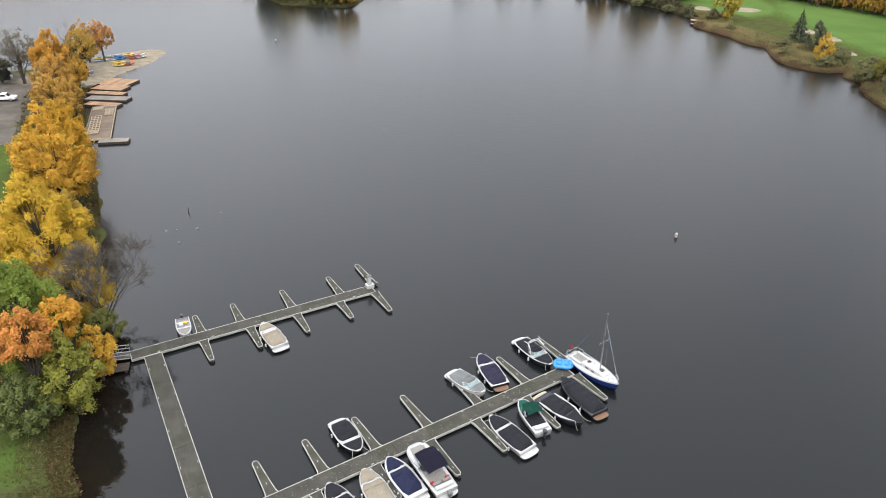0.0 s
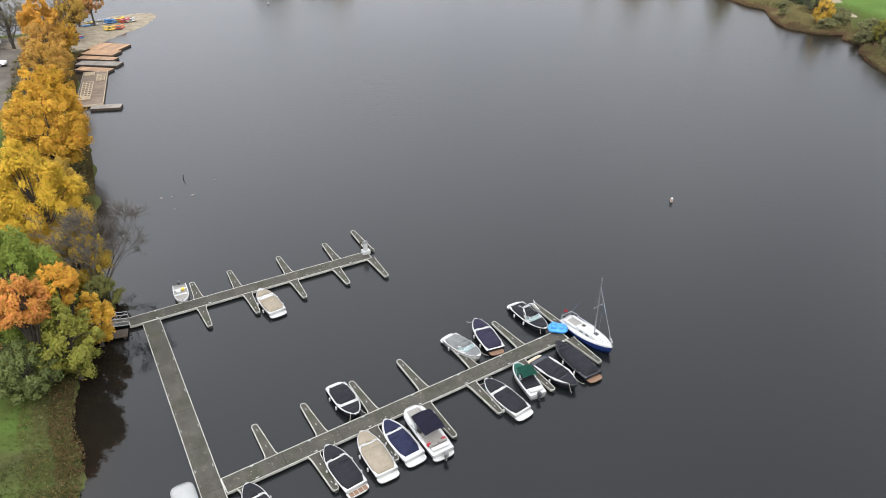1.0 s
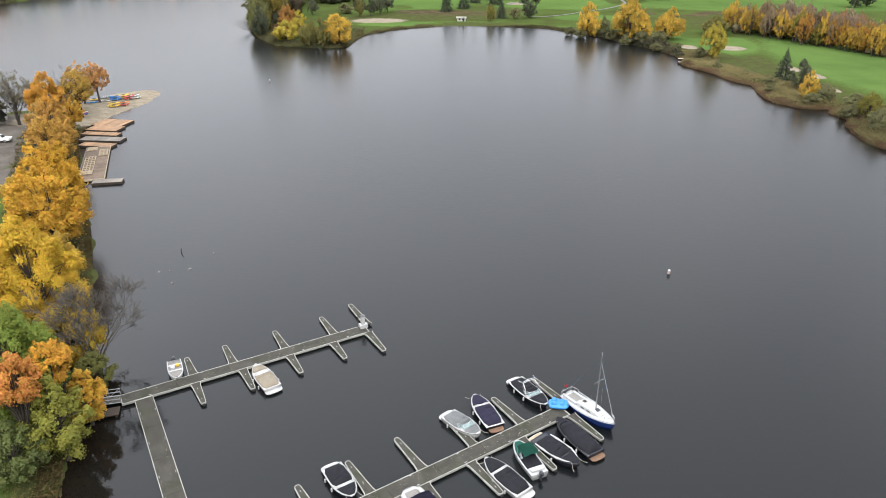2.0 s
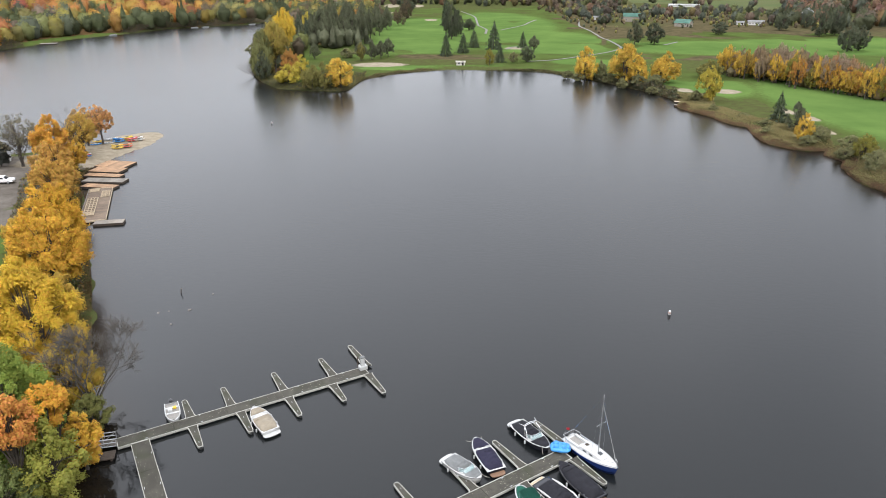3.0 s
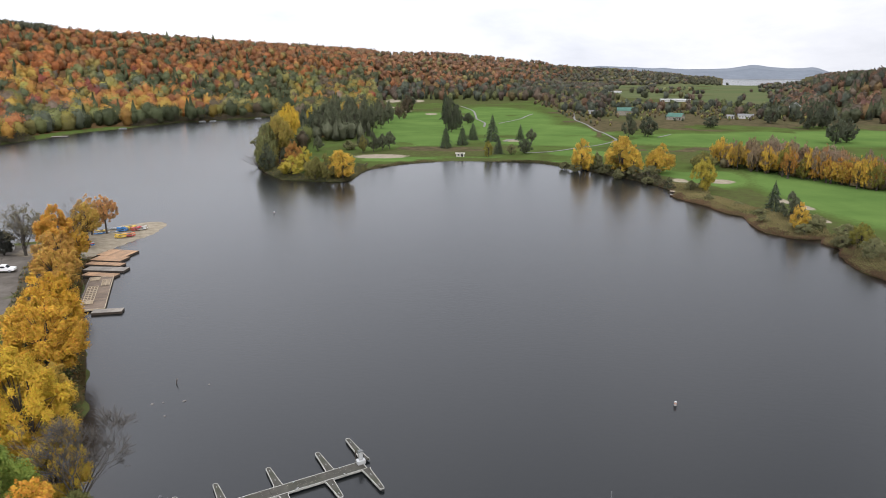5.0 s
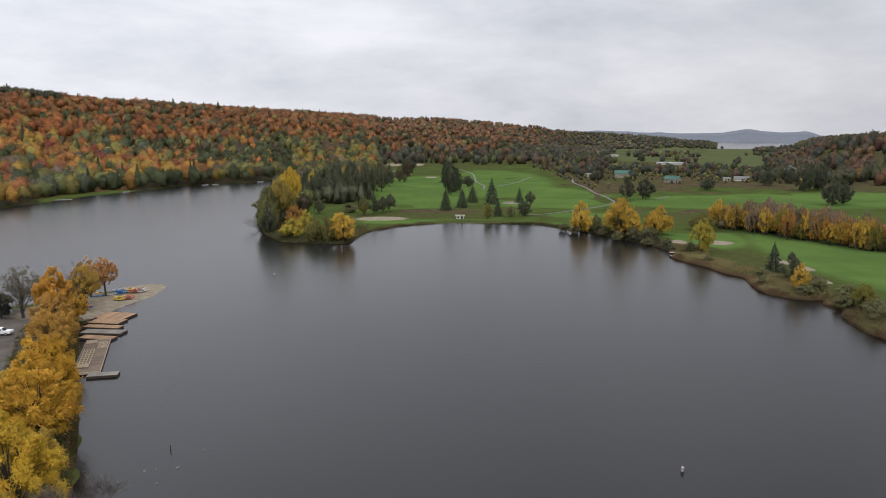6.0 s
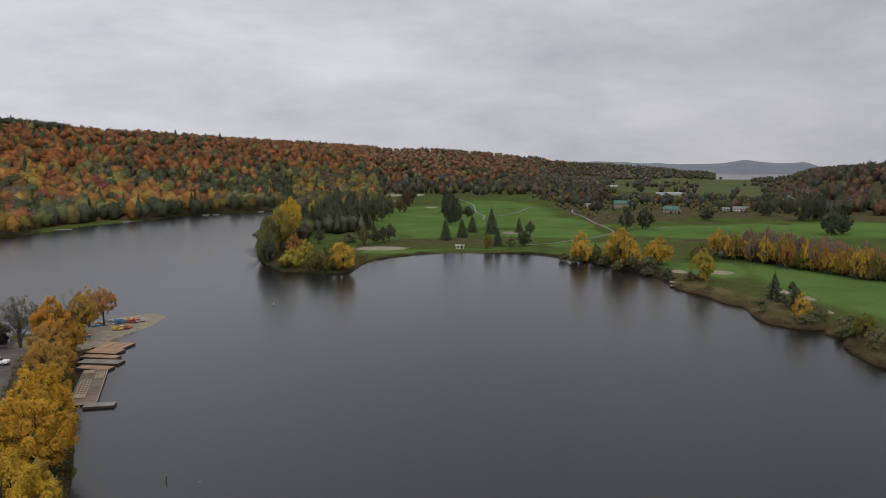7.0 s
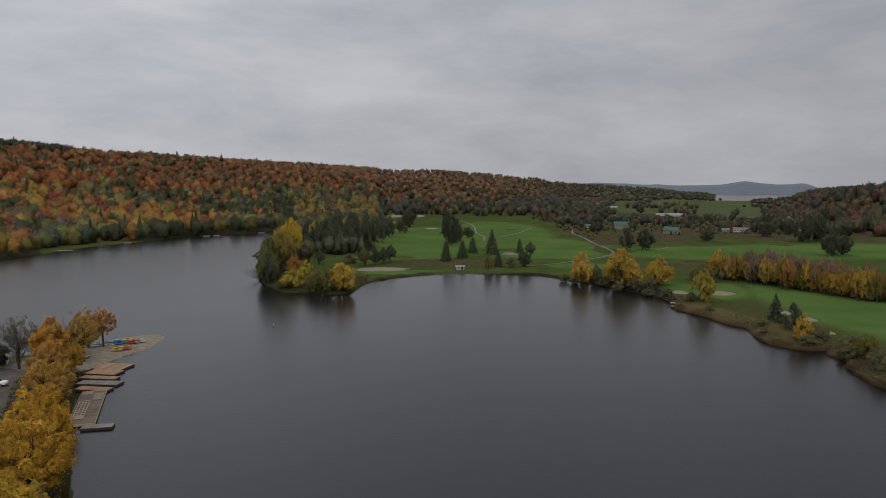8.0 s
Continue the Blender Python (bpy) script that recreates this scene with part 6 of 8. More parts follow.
runabout("white bowrider with black covers and green stripe", (-15.6, 38.6), 125.0, 5.8, 2.3, GELCOAT, CANVAS_BLACK, GELCOAT, gap=(0.62, 0.66))
runabout("white runabout with a tan cover moored at a finger dock", (-21.25, 68.5), 125.5, 6.0, 2.35, GELCOAT, CANVAS_TAN, GELCOAT, gap=(0.58, 0.70), bow_end=0.9, crown=0.3)
runabout("black-covered boat with white side flashes and pale stern", (11.9, 56.05), -50.5, 6.3, 2.5, HULL_DARK, CANVAS_BLACK, PALE_WOOD, gap=(0.66, 0.69), inset=0.16, bow_end=0.97, stern=0.1, crown=0.3, topside=HULL_DARK, flashes=True)
runabout("black wake boat fully covered, with a teak platform", (14.55, 57.9), 121.0, 6.9, 2.5, HULL_DARK, CANVAS_BLACK, TEAK, gap=(0.82, 0.83), inset=0.05, bow_end=0.985, crown=0.55, topside=HULL_DARK, whole_teak=True)


def green_boat():
    """Fishing runabout with a raised green top over its cockpit and an outboard."""
    ln = Lines(5.1, 2.1)
    top = boat_base("white fishing boat with green canvas top and outboard motor", (8.8, 54.85), 112.5, ln, GELCOAT)
    part("cockpit_cover", ln.deck(0.2, 0.62, inset=0.16, lift=0.03, crown=0.12), CANVAS_BLACK, top)
    part("bow_cover", ln.deck(0.6, 0.94, inset=0.15, lift=0.035, crown=0.12), CANVAS_GREEN, top)
    bm = bmesh.new()
    rows = []
    for u in np.linspace(-1, 1, 7):
        rows.append([bm.verts.new((ln.x(0.5) + u * 0.85, v * 0.85, 1.62 + 0.14 * (1 - v * v) + 0.1 * (1 - u * u))) for v in np.linspace(-1, 1, 7)])
    for r0, r1 in zip(rows, rows[1:]):
        for q in range(6):
            bm.faces.new((r0[q], r1[q], r1[q + 1], r0[q + 1]))
    bmesh.ops.solidify(bm, geom=bm.faces[:], thickness=0.03)
    part("canopy", bm, CANVAS_GREEN, top, "taut green canvas canopy")
    for sx in (-0.7, 0.7):
        for sgn in (-1, 1):
            bm = bmesh.new()
            tube(bm, [(ln.x(0.5) + sx * 0.6, sgn * 0.92, 0.75), (ln.x(0.5) + sx * 0.9, sgn * 0.88, 1.3), (ln.x(0.5) + sx, sgn * 0.82, 1.66)], [0.02] * 3, 5)
            part("canopy_pole", bm, STEEL, top)
    bm = bmesh.new()
    box(bm, ln.x(0.06), -0.75, 0.68, ln.x(0.17), 0.75, 0.9)
    bmesh.ops.bevel(bm, geom=bm.edges[:], offset=0.05, segments=2, affect="EDGES")
    part("stern_bench", bm, GELCOAT, top)
    outboard(top, ln.x(0) - 0.12, 0.5)
    windshield(top, ln, 0.62, 0.4)


def cruiser():
    """Deck boat with an open bow lounge, a black bimini and red trim."""
    ln = Lines(6.5, 2.5, freeboard=0.8, full=6.5, blunt=0.42)
    top = boat_base("white deck boat with black bimini top and red trim", (-1.6, 47.5), 121.0, ln, GELCOAT)
    part("bow_floor", ln.deck(0.62, 0.93, inset=0.42, lift=0.02), FLOOR_GREY, top)
    part("cockpit_floor", ln.deck(0.12, 0.6, inset=0.3, lift=0.015), FLOOR_GREY, top)
    for sgn in (-1, 1):
        bm = bmesh.new()
        pts = [(ln.x(s), sgn * (ln.half(s) - 0.28), ln.rim(s) + 0.08) for s in (0.64, 0.72, 0.8, 0.87, 0.9)]
        tube(bm, pts, [0.2, 0.22, 0.22, 0.2, 0.12], 8)
        part("bow_seat", bm, GELCOAT, top)
        bm = bmesh.new()
        box(bm, ln.x(0.56), sgn * 0.75 - 0.35, 0.82, ln.x(0.64), sgn * 0.75 + 0.35, 1.15)
        bmesh.ops.bevel(bm, geom=bm.edges[:], offset=0.07, segments=2, affect="EDGES")
        part("console", bm, GELCOAT, top)
        bm = bmesh.new()
        box(bm, ln.x(0.17), sgn * 0.8 - 0.2, 0.8, ln.x(0.22), sgn * 0.8 + 0.24, 1.02)
        bmesh.ops.bevel(bm, geom=bm.edges[:], offset=0.06, segments=2, affect="EDGES")
        part("rear_seat", bm, VINYL_RED, top, "red vinyl rear seat")
        bm = bmesh.new()
        box(bm, ln.x(0.13), sgn * 0.5 - 0.42, 0.8, ln.x(0.17), sgn * 0.5 + 0.42, 1.12)
        bmesh.ops.bevel(bm, geom=bm.edges[:], offset=0.05, segments=2, affect="EDGES")
        part("seat_back", bm, FLOOR_GREY, top, "grey vinyl seat back")
        bm = bmesh.new()
        box(bm, ln.x(0.5) - 0.3, sgn * 0.62 - 0.25, 0.8, ln.x(0.5) + 0.2, sgn * 0.62 + 0.25, 1.3)
        bmesh.ops.bevel(bm, geom=bm.edges[:], offset=0.06, segments=2, affect="EDGES")
        part("helm_chair", bm, MOTOR, top, "black helm chair")
        bm = bmesh.new()
        box(bm, ln.x(0.74), sgn * 0.42 - 0.16, 0.86, ln.x(0.79), sgn * 0.42 + 0.14, 1.08)
        bmesh.ops.bevel(bm, geom=bm.edges[:], offset=0.04, segments=2, affect="EDGES")
        part("cushion", bm, MOTOR if sgn > 0 else VINYL_RED, top)
        for sx in (-1.1, 1.0):
            bm = bmesh.new()
            tube(bm, [(ln.x(0.42) + sx * 0.4, sgn * 1.1, 0.85), (ln.x(0.42) + sx * 0.8, sgn * 1.1, 1.5), (ln.x(0.42) + sx, sgn * 1.02, 2.0)], [0.022] * 3, 5)
            part("bimini_pole", bm, STEEL, top)
    bm = bmesh.new()
    rows = []
    for u in np.linspace(-1, 1, 9):
        rows.append([bm.verts.new((ln.x(0.44) + u * 1.42, v * (1.14 - 0.08 * u * u), 2.0 + 0.16 * (1 - v * v) + 0.08 * (1 - u * u) - 0.03 * math.cos(u * 9))) for v in np.linspace(-1, 1, 9)])
    for r0, r1 in zip(rows, rows[1:]):
        for q in range(8):
            bm.faces.new((r0[q], r1[q], r1[q + 1], r0[q + 1]))
    bmesh.ops.solidify(bm, geom=bm.faces[:], thickness=0.03)
    part("bimini_top", bm, CANVAS_PLUM, top, "black canvas bimini")
    bm = bmesh.new()
    box(bm, ln.x(0.05), -0.9, 0.8, ln.x(0.12), 0.9, 0.98)
    bmesh.ops.bevel(bm, geom=bm.edges[:], offset=0.05, segments=2, affect="EDGES")
    part("sun_pad", bm, GELCOAT, top)
    windshield(top, ln, 0.64, 0.4)
    platform(top, ln, GELCOAT, 0.45)
    outboard(top, ln.x(0) - 0.35, 0.5, CANVAS_GREY)


def skiff():
    ln = Lines(4.3, 1.75, freeboard=0.6)
    top = tagged(new("rowing_skiff"), "small open white skiff with an outboard motor", "boat", "moored boats")
    top.matrix_world = frame_on(-32.6, 70.2, radians(-65))
    part("hull", ln.hull(), GELCOAT, top)
    bm = bmesh.new()
    loop = [(ln.x(s), -ln.half(s) + 0.05, ln.rim(s)) for s in np.linspace(0, 0.985, 14)] + [(ln.x(s), ln.half(s) - 0.05, ln.rim(s)) for s in np.linspace(0.985, 0, 14)]
    tube(bm, loop, [0.075] * len(loop), 6)
    part("gunwale", bm, GELCOAT, top)
    part("floor", ln.deck(0.02, 0.9, inset=0.1, lift=-0.06), FLOOR_GREY, top, "grey inner floor")
    for s in (0.25, 0.55):
        bm = bmesh.new()
        hb = ln.half(s) - 0.1
        box(bm, ln.x(s) - 0.14, -hb, ln.rim(s) - 0.04, ln.x(s) + 0.14, hb, ln.rim(s) + 0.01)
        part("thwart", bm, GELCOAT, top)
    bm = bmesh.new()
    box(bm, ln.x(0.38), -0.5, ln.rim(0.4) - 0.03, ln.x(0.5), 0.0, ln.rim(0.4) + 0.3)
    bmesh.ops.bevel(bm, geom=bm.edges[:], offset=0.04, segments=2, affect="EDGES")
    part("cooler", bm, GELCOAT, top)
    bm = bmesh.new()
    box(bm, ln.x(0.27), 0.1, ln.rim(0.3) - 0.03, ln.x(0.37), 0.5, ln.rim(0.3) + 0.22)
    bmesh.ops.bevel(bm, geom=bm.edges[:], offset=0.04, segments=2, affect="EDGES")
    part("fuel_can", bm, KAYAK["yellow"], top, "yellow fuel can")
    outboard(top, ln.x(0) - 0.08, 0.35)


def sailboat():
    ln = Lines(7.3, 2.5, freeboard=0.95, full=2.2, blunt=0.85, transom=0.72)
    top = tagged(new("sailboat"), "blue-hulled sailboat with white deck and bare mast", "sailboat", "moored boats")
    top.matrix_world = frame_on(16.6, 62.3, radians(-53.5))
    part("hull", ln.hull(), HULL_BLUE, top)
    part("deck", ln.deck(0.0, 0.985, inset=0.01, lift=0.004, crown=0.06), GELCOAT, top, "white deck")
    bm = bmesh.new()
    loop = [(ln.x(s), -ln.half(s) - 0.01, ln.rim(s) - 0.08) for s in np.linspace(0, 0.99, 18)] + [(ln.x(s), ln.half(s) + 0.01, ln.rim(s) - 0.08) for s in np.linspace(0.99, 0, 18)]
    tube(bm, loop, [0.05] * len(loop), 5)
    part("rub_rail", bm, GELCOAT, top)
    bm = bmesh.new()
    rows = []
    for s, hgt in ((0.34, 0.42), (0.45, 0.48), (0.58, 0.46), (0.68, 0.36), (0.76, 0.1)):
        hb = min(ln.half(s) - 0.32, 0.85)
        z = ln.rim(s)
        rows.append([bm.verts.new(p) for p in ((ln.x(s), -hb, z), (ln.x(s), -hb * 0.86, z + hgt), (ln.x(s), 0, z + hgt + 0.08), (ln.x(s), hb * 0.86, z + hgt), (ln.x(s), hb, z))])
    for r0, r1 in zip(rows, rows[1:]):
        for q in range(4):
            bm.faces.new((r0[q], r1[q], r1[q + 1], r0[q + 1]))
    bm.faces.new(rows[0])
    bm.faces.new(rows[-1][::-1])
    bmesh.ops.recalc_face_normals(bm, faces=bm.faces[:])
    cabin = part("cabin", bm, GELCOAT, top)
    for sgn in (-1, 1):
        for s in (0.45, 0.57):
            hb = min(ln.half(s) - 0.32, 0.85)
            bm = bmesh.new()
            box(bm, ln.x(s) - 0.26, sgn * hb * 0.95 - 0.012, ln.rim(s) + 0.16, ln.x(s) + 0.26, sgn * hb * 0.95 + 0.012, ln.rim(s) + 0.32)
            part("window", bm, WINDOW_DARK, cabin)
    for s, w, mat in ((0.66, 0.22, WINDOW_DARK), (0.4, 0.2, DARK_TIMBER)):
        bm = bmesh.new()
        box(bm, ln.x(s) - w, -w, ln.rim(s) + 0.4, ln.x(s) + w, w, ln.rim(s) + (0.5 if s > 0.5 else 0.57))
        part("hatch", bm, mat, cabin)
    bm = bmesh.new()
    box(bm, ln.x(0.08), -0.5, ln.rim(0.2) + 0.06, ln.x(0.33), 0.5, ln.rim(0.2) + 0.075)
    part("cockpit_sole", bm, FLOOR_GREY, top)
    for sgn in (-1, 1):
        bm = bmesh.new()
        box(bm, ln.x(0.07), sgn * 0.68 - 0.16, ln.rim(0.2) + 0.05, ln.x(0.33), sgn * 0.68 + 0.16, ln.rim(0.2) + 0.3)
        bmesh.ops.bevel(bm, geom=bm.edges[:], offset=0.04, segments=2, affect="EDGES")
        part("cockpit_coaming", bm, GELCOAT, top)
    mx, mz = ln.x(0.62), ln.rim(0.6) + 0.45
    bm = bmesh.new()
    tube(bm, [(mx, 0, mz), (mx, 0, mz + 3.5), (mx, 0, mz + 7.4)], [0.075, 0.07, 0.05], 8)
    mast = part("mast", bm, ALU, top, "bare aluminium mast")
    head = Vector((mx, 0, mz + 7.2))
    bm = bmesh.new()
    tube(bm, [(mx, -0.75, mz + 3.7), (mx, 0, mz + 3.75), (mx, 0.75, mz + 3.7)], [0.025] * 3, 5)
    part("spreader", bm, ALU, mast)
    bm = bmesh.new()
    tube(bm, [(mx - 0.1, 0, mz + 0.75), (mx - 1.3, 0, mz + 0.72), (mx - 2.7, 0, mz + 0.7)], [0.06, 0.06, 0.05], 7)
    part("boom", bm, ALU, mast)
    stays = [((ln.x(0.985), 0, ln.rim(1) + 0.05), Vector((mx, 0, mz + 6.2)), 0.04), ((ln.x(0.01), 0, ln.rim(0) + 0.05), head, 0.012)]
    for sgn in (-1, 1):
        stays.append(((mx - 0.2, sgn * (ln.half(0.6) - 0.08), ln.rim(0.6)), Vector((mx, sgn * 0.75, mz + 3.7)), 0.012))
        stays.append(((mx, sgn * 0.75, mz + 3.7), head, 0.012))
    for a, b, r in stays:
        bm = bmesh.new()
        tube(bm, [a, Vector(a).lerp(b, 0.5), b], [r] * 3, 5)
        part("stay", bm, STEEL, mast)
    for s0, s1, nm in ((0.86, 0.985, "bow_pulpit"), (0.01, 0.14, "stern_pulpit")):
        lo = np.linspace(s0, s1, 5)
        pts = [(ln.x(s), -max(ln.half(s) - 0.06, 0.04), ln.rim(s) + 0.55) for s in lo]
        mirror = [(x, -y, z) for x, y, z in pts]
        loop = pts + mirror[::-1] if s0 > 0.5 else pts[::-1] + mirror
        bm = bmesh.new()
        tube(bm, loop, [0.025] * len(loop), 5)
        pul = part(nm, bm, STEEL, top)
        for q in (pts[0], pts[2], pts[-1], mirror[0], mirror[2], mirror[-1]):
            bm = bmesh.new()
            tube(bm, [(q[0], q[1], q[2] - 0.55), (q[0], q[1], q[2] - 0.25), q], [0.02] * 3, 5)
            part("stanchion", bm, STEEL, pul)
    bm = bmesh.new()
    for k in range(6):
        x = ln.x(0.0) - 0.03 - k * 0.09
        z = ln.rim(0) + 0.7 - k * 0.03 + 0.03 * math.sin(k * 1.7)
        if k < 5:
            v = [bm.verts.new(p) for p in ((x, 0.3 + 0.03 * math.sin(k), z + 0.2), (x - 0.09, 0.3 + 0.03 * math.sin(k + 1), z + 0.18), (x - 0.09, 0.3 + 0.03 * math.sin(k + 1), z - 0.14), (x, 0.3 + 0.03 * math.sin(k), z - 0.12))]
            bm.faces.new(v)
    bmesh.ops.remove_doubles(bm, verts=bm.verts[:], dist=0.02)
    bmesh.ops.solidify(bm, geom=bm.faces[:], thickness=0.01)
    part("flag", bm, VINYL_RED, top, "small red flag at the stern")
    outboard(top, ln.x(0) - 0.1, 0.55)


def blue_pedal_boat():
    """A moulded blue pedal boat pulled up at the dock's end: two floats, seats and hatch humps."""
    top = tagged(new("pedal_boat"), "bright blue moulded pedal boat at the dock end", "pedal boat")
    top.matrix_world = Matrix.Translation((13.3, 63.3, DECK_Z - 0.1)) @ Matrix.Rotation(radians(-8), 4, "Z")
    bm = bmesh.new()
    bmesh.ops.create_uvsphere(bm, u_segments=18, v_segments=10, radius=1)
    for v in bm.verts:
        v.co = Vector((math.copysign(abs(v.co.x) ** 0.6, v.co.x) * 1.15, math.copysign(abs(v.co.y) ** 0.6, v.co.y) * 0.85, v.co.z * 0.3 + 0.45 + 0.06 * math.sin(v.co.x * 6) * math.cos(v.co.y * 5)))
    for f in bm.faces:
        f.smooth = True
    part("shell", bm, TARP_BLUE, top)
    for cx, cy, sx, sy, sz in ((-0.5, 0.3, 0.35, 0.28, 0.35), (-0.5, -0.3, 0.35, 0.28, 0.35), (0.35, 0.3, 0.3, 0.22, 0.22), (0.35, -0.3, 0.3, 0.22, 0.22), (0.85, 0.0, 0.18, 0.4, 0.2)):
        bm = bmesh.new()
        bmesh.ops.create_uvsphere(bm, u_segments=12, v_segments=8, radius=1)
        for v in bm.verts:
            v.co = Vector((cx + math.copysign(abs(v.co.x) ** 0.7, v.co.x) * sx, cy + math.copysign(abs(v.co.y) ** 0.7, v.co.y) * sy, 0.66 + v.co.z * sz))
        for f in bm.faces:
            f.smooth = True
        part("seat" if cx < 0 else "hump", bm, TARP_BLUE, top)


def covered_lift():
    """A pale boat under a smooth white shrink cover by the walkway."""
    ln = Lines(5.4, 2.0, full=9.0, blunt=0.3)
    top = boat_base("boat under a smooth pale grey storage cover", (-21.6, 38.4), 120, ln, GELCOAT)
    part("storage_cover", ln.deck(0.0, 0.98, inset=-0.03, lift=0.02, crown=0.4, n=18, m=10), surface("pale_cover", (0.25, 0.255, 0.25), 0.6, grain=1, vary=0.08, bump=0.2, fine=6), top)


green_boat()
cruiser()
skiff()
sailboat()
blue_pedal_boat()
covered_lift()


def buoy(x, y, label):
    top = tagged(new("marker_buoy"), label, "buoy")
    top.matrix_world = Matrix.Translation((x, y, 0)) @ Matrix.Rotation(0.12, 4, "X")
    bm = bmesh.new()
    tube(bm, [(0, 0, -0.3), (0, 0, 0.1), (0, 0, 0.75), (0, 0, 0.82)], [0.2, 0.22, 0.2, 0.12], 14)
    part("drum", bm, GELCOAT, top)
    bm = bmesh.new()
    tube(bm, [(0, 0, 0.42), (0, 0, 0.46), (0, 0, 0.52)], [0.226, 0.226, 0.226], 14)
    part("band", bm, KAYAK["orange"], top, "orange band")
    bm = bmesh.new()
    tube(bm, [(0, 0, -0.1), (0, 0, 0.0), (0, 0, 0.12)], [0.3, 0.34, 0.25], 14)
    part("collar", bm, RUBBER, top)


buoy(36.0, 96.7, "white marker buoy floating on the lake")
buoy(-59.2, 240.8, "white marker buoy far out on the lake")


def rock(x, y, r, seed):
    rng = random.Random(seed)
    bm = bmesh.new()
    bmesh.ops.create_icosphere(bm, subdivisions=2, radius=r)
    for v in bm.verts:
        v.co = Vector((v.co.x * 1.4, v.co.y, v.co.z * 0.6)) * (1 + 0.3 * (noise.noise(v.co * 2.5 / r + Vector((seed, 0, 0)))))
    me = bpy.data.meshes.new("rock")
    bm.to_mesh(me)
    bm.free()
    me.materials.append(ROCK)
    ob = tagged(new("rock", me), "wet rock breaking the lake surface", "rock", "rocks in the shallows")
    ob.matrix_world = Matrix.Translation((x, y, 0.0)) @ Matrix.Rotation(rng.uniform(0, 6), 4, "Z")


for k, (x, y, r) in enumerate(((-44.7, 97.3, 0.22), (-40.1, 98.3, 0.24), (-41.3, 93.5, 0.18), (-38.1, 104.1, 0.16), (-43.2, 97.8, 0.14))):
    rock(x, y, r, k)
stick = tagged(new("mooring_stake"), "old wooden stake standing in the shallows", "stake")
stick.matrix_world = Matrix.Translation((-43.6, 104.4, 0))
bm = bmesh.new()
tube(bm, [(0, 0, -1.2), (0.05, 0, 0.2), (0.2, 0.02, 0.9)], [0.09, 0.08, 0.06], 7)
part("shaft", bm, DARK_TIMBER, stick)
bm = bmesh.new()
tube(bm, [(0.18, 0.02, 0.75), (0.2, 0.02, 0.86), (0.22, 0.02, 0.93)], [0.085, 0.085, 0.03], 8)
part("cap", bm, GREY_WOOD, stick)

# ---------- beach, stored docks and gravel lot ----------
def raft(corners, material, label, z=0.12, thick=0.4, boards=8):
    """A floating dock section between four corners: dark frame with deck boards across it."""
    p = [Vector(c) for c in corners]
    c = sum(p, Vector((0, 0))) / 4
    ax = (p[1] - p[0] + p[2] - p[3]) / 2
    ay = (p[3] - p[0] + p[2] - p[1]) / 2
    lx, ly = ax.length, ay.length
    top = tagged(new("dock_section"), label, "dock section", "stored dock sections")
    top.matrix_world = Matrix.Translation((c.x, c.y, z)) @ Matrix.Rotation(math.atan2(ax.y, ax.x), 4, "Z")
    bm = bmesh.new()
    box(bm, -lx / 2, -ly / 2, -0.15, lx / 2, ly / 2, thick - 0.06)
    part("frame", bm, DARK_TIMBER, top)
    step = lx / boards
    for k in range(boards):
        bm = bmesh.new()
        box(bm, -lx / 2 + k * step + 0.015, -ly / 2 - 0.03, thick - 0.056, -lx / 2 + (k + 1) * step - 0.015, ly / 2 + 0.03, thick)
        part("deck_board", bm, material, top)
    return top


raft([(-92.8, 182.6), (-85.0, 181.2), (-85.4, 187.0), (-94.8, 189.0)], PLY, "tan plywood floating dock section pulled to the beach")
raft([(-93.8, 177.6), (-84.6, 176.4), (-85.0, 180.9), (-93.0, 182.3)], PLY, "tan plywood floating dock section beside the beach")
raft([(-92.6, 173.4), (-83.1, 172.2), (-82.8, 174.6), (-93.0, 176.2)], PLY, "long tan plywood floating dock section")
raft([(-90.8, 168.2), (-80.0, 167.2), (-80.2, 170.8), (-90.8, 171.4)], GREY_WOOD, "grey weathered floating dock section")
raft([(-88.8, 163.8), (-80.0, 162.2), (-80.4, 165.2), (-88.8, 166.4)], PLY, "tan plywood floating dock section by the wooden deck")


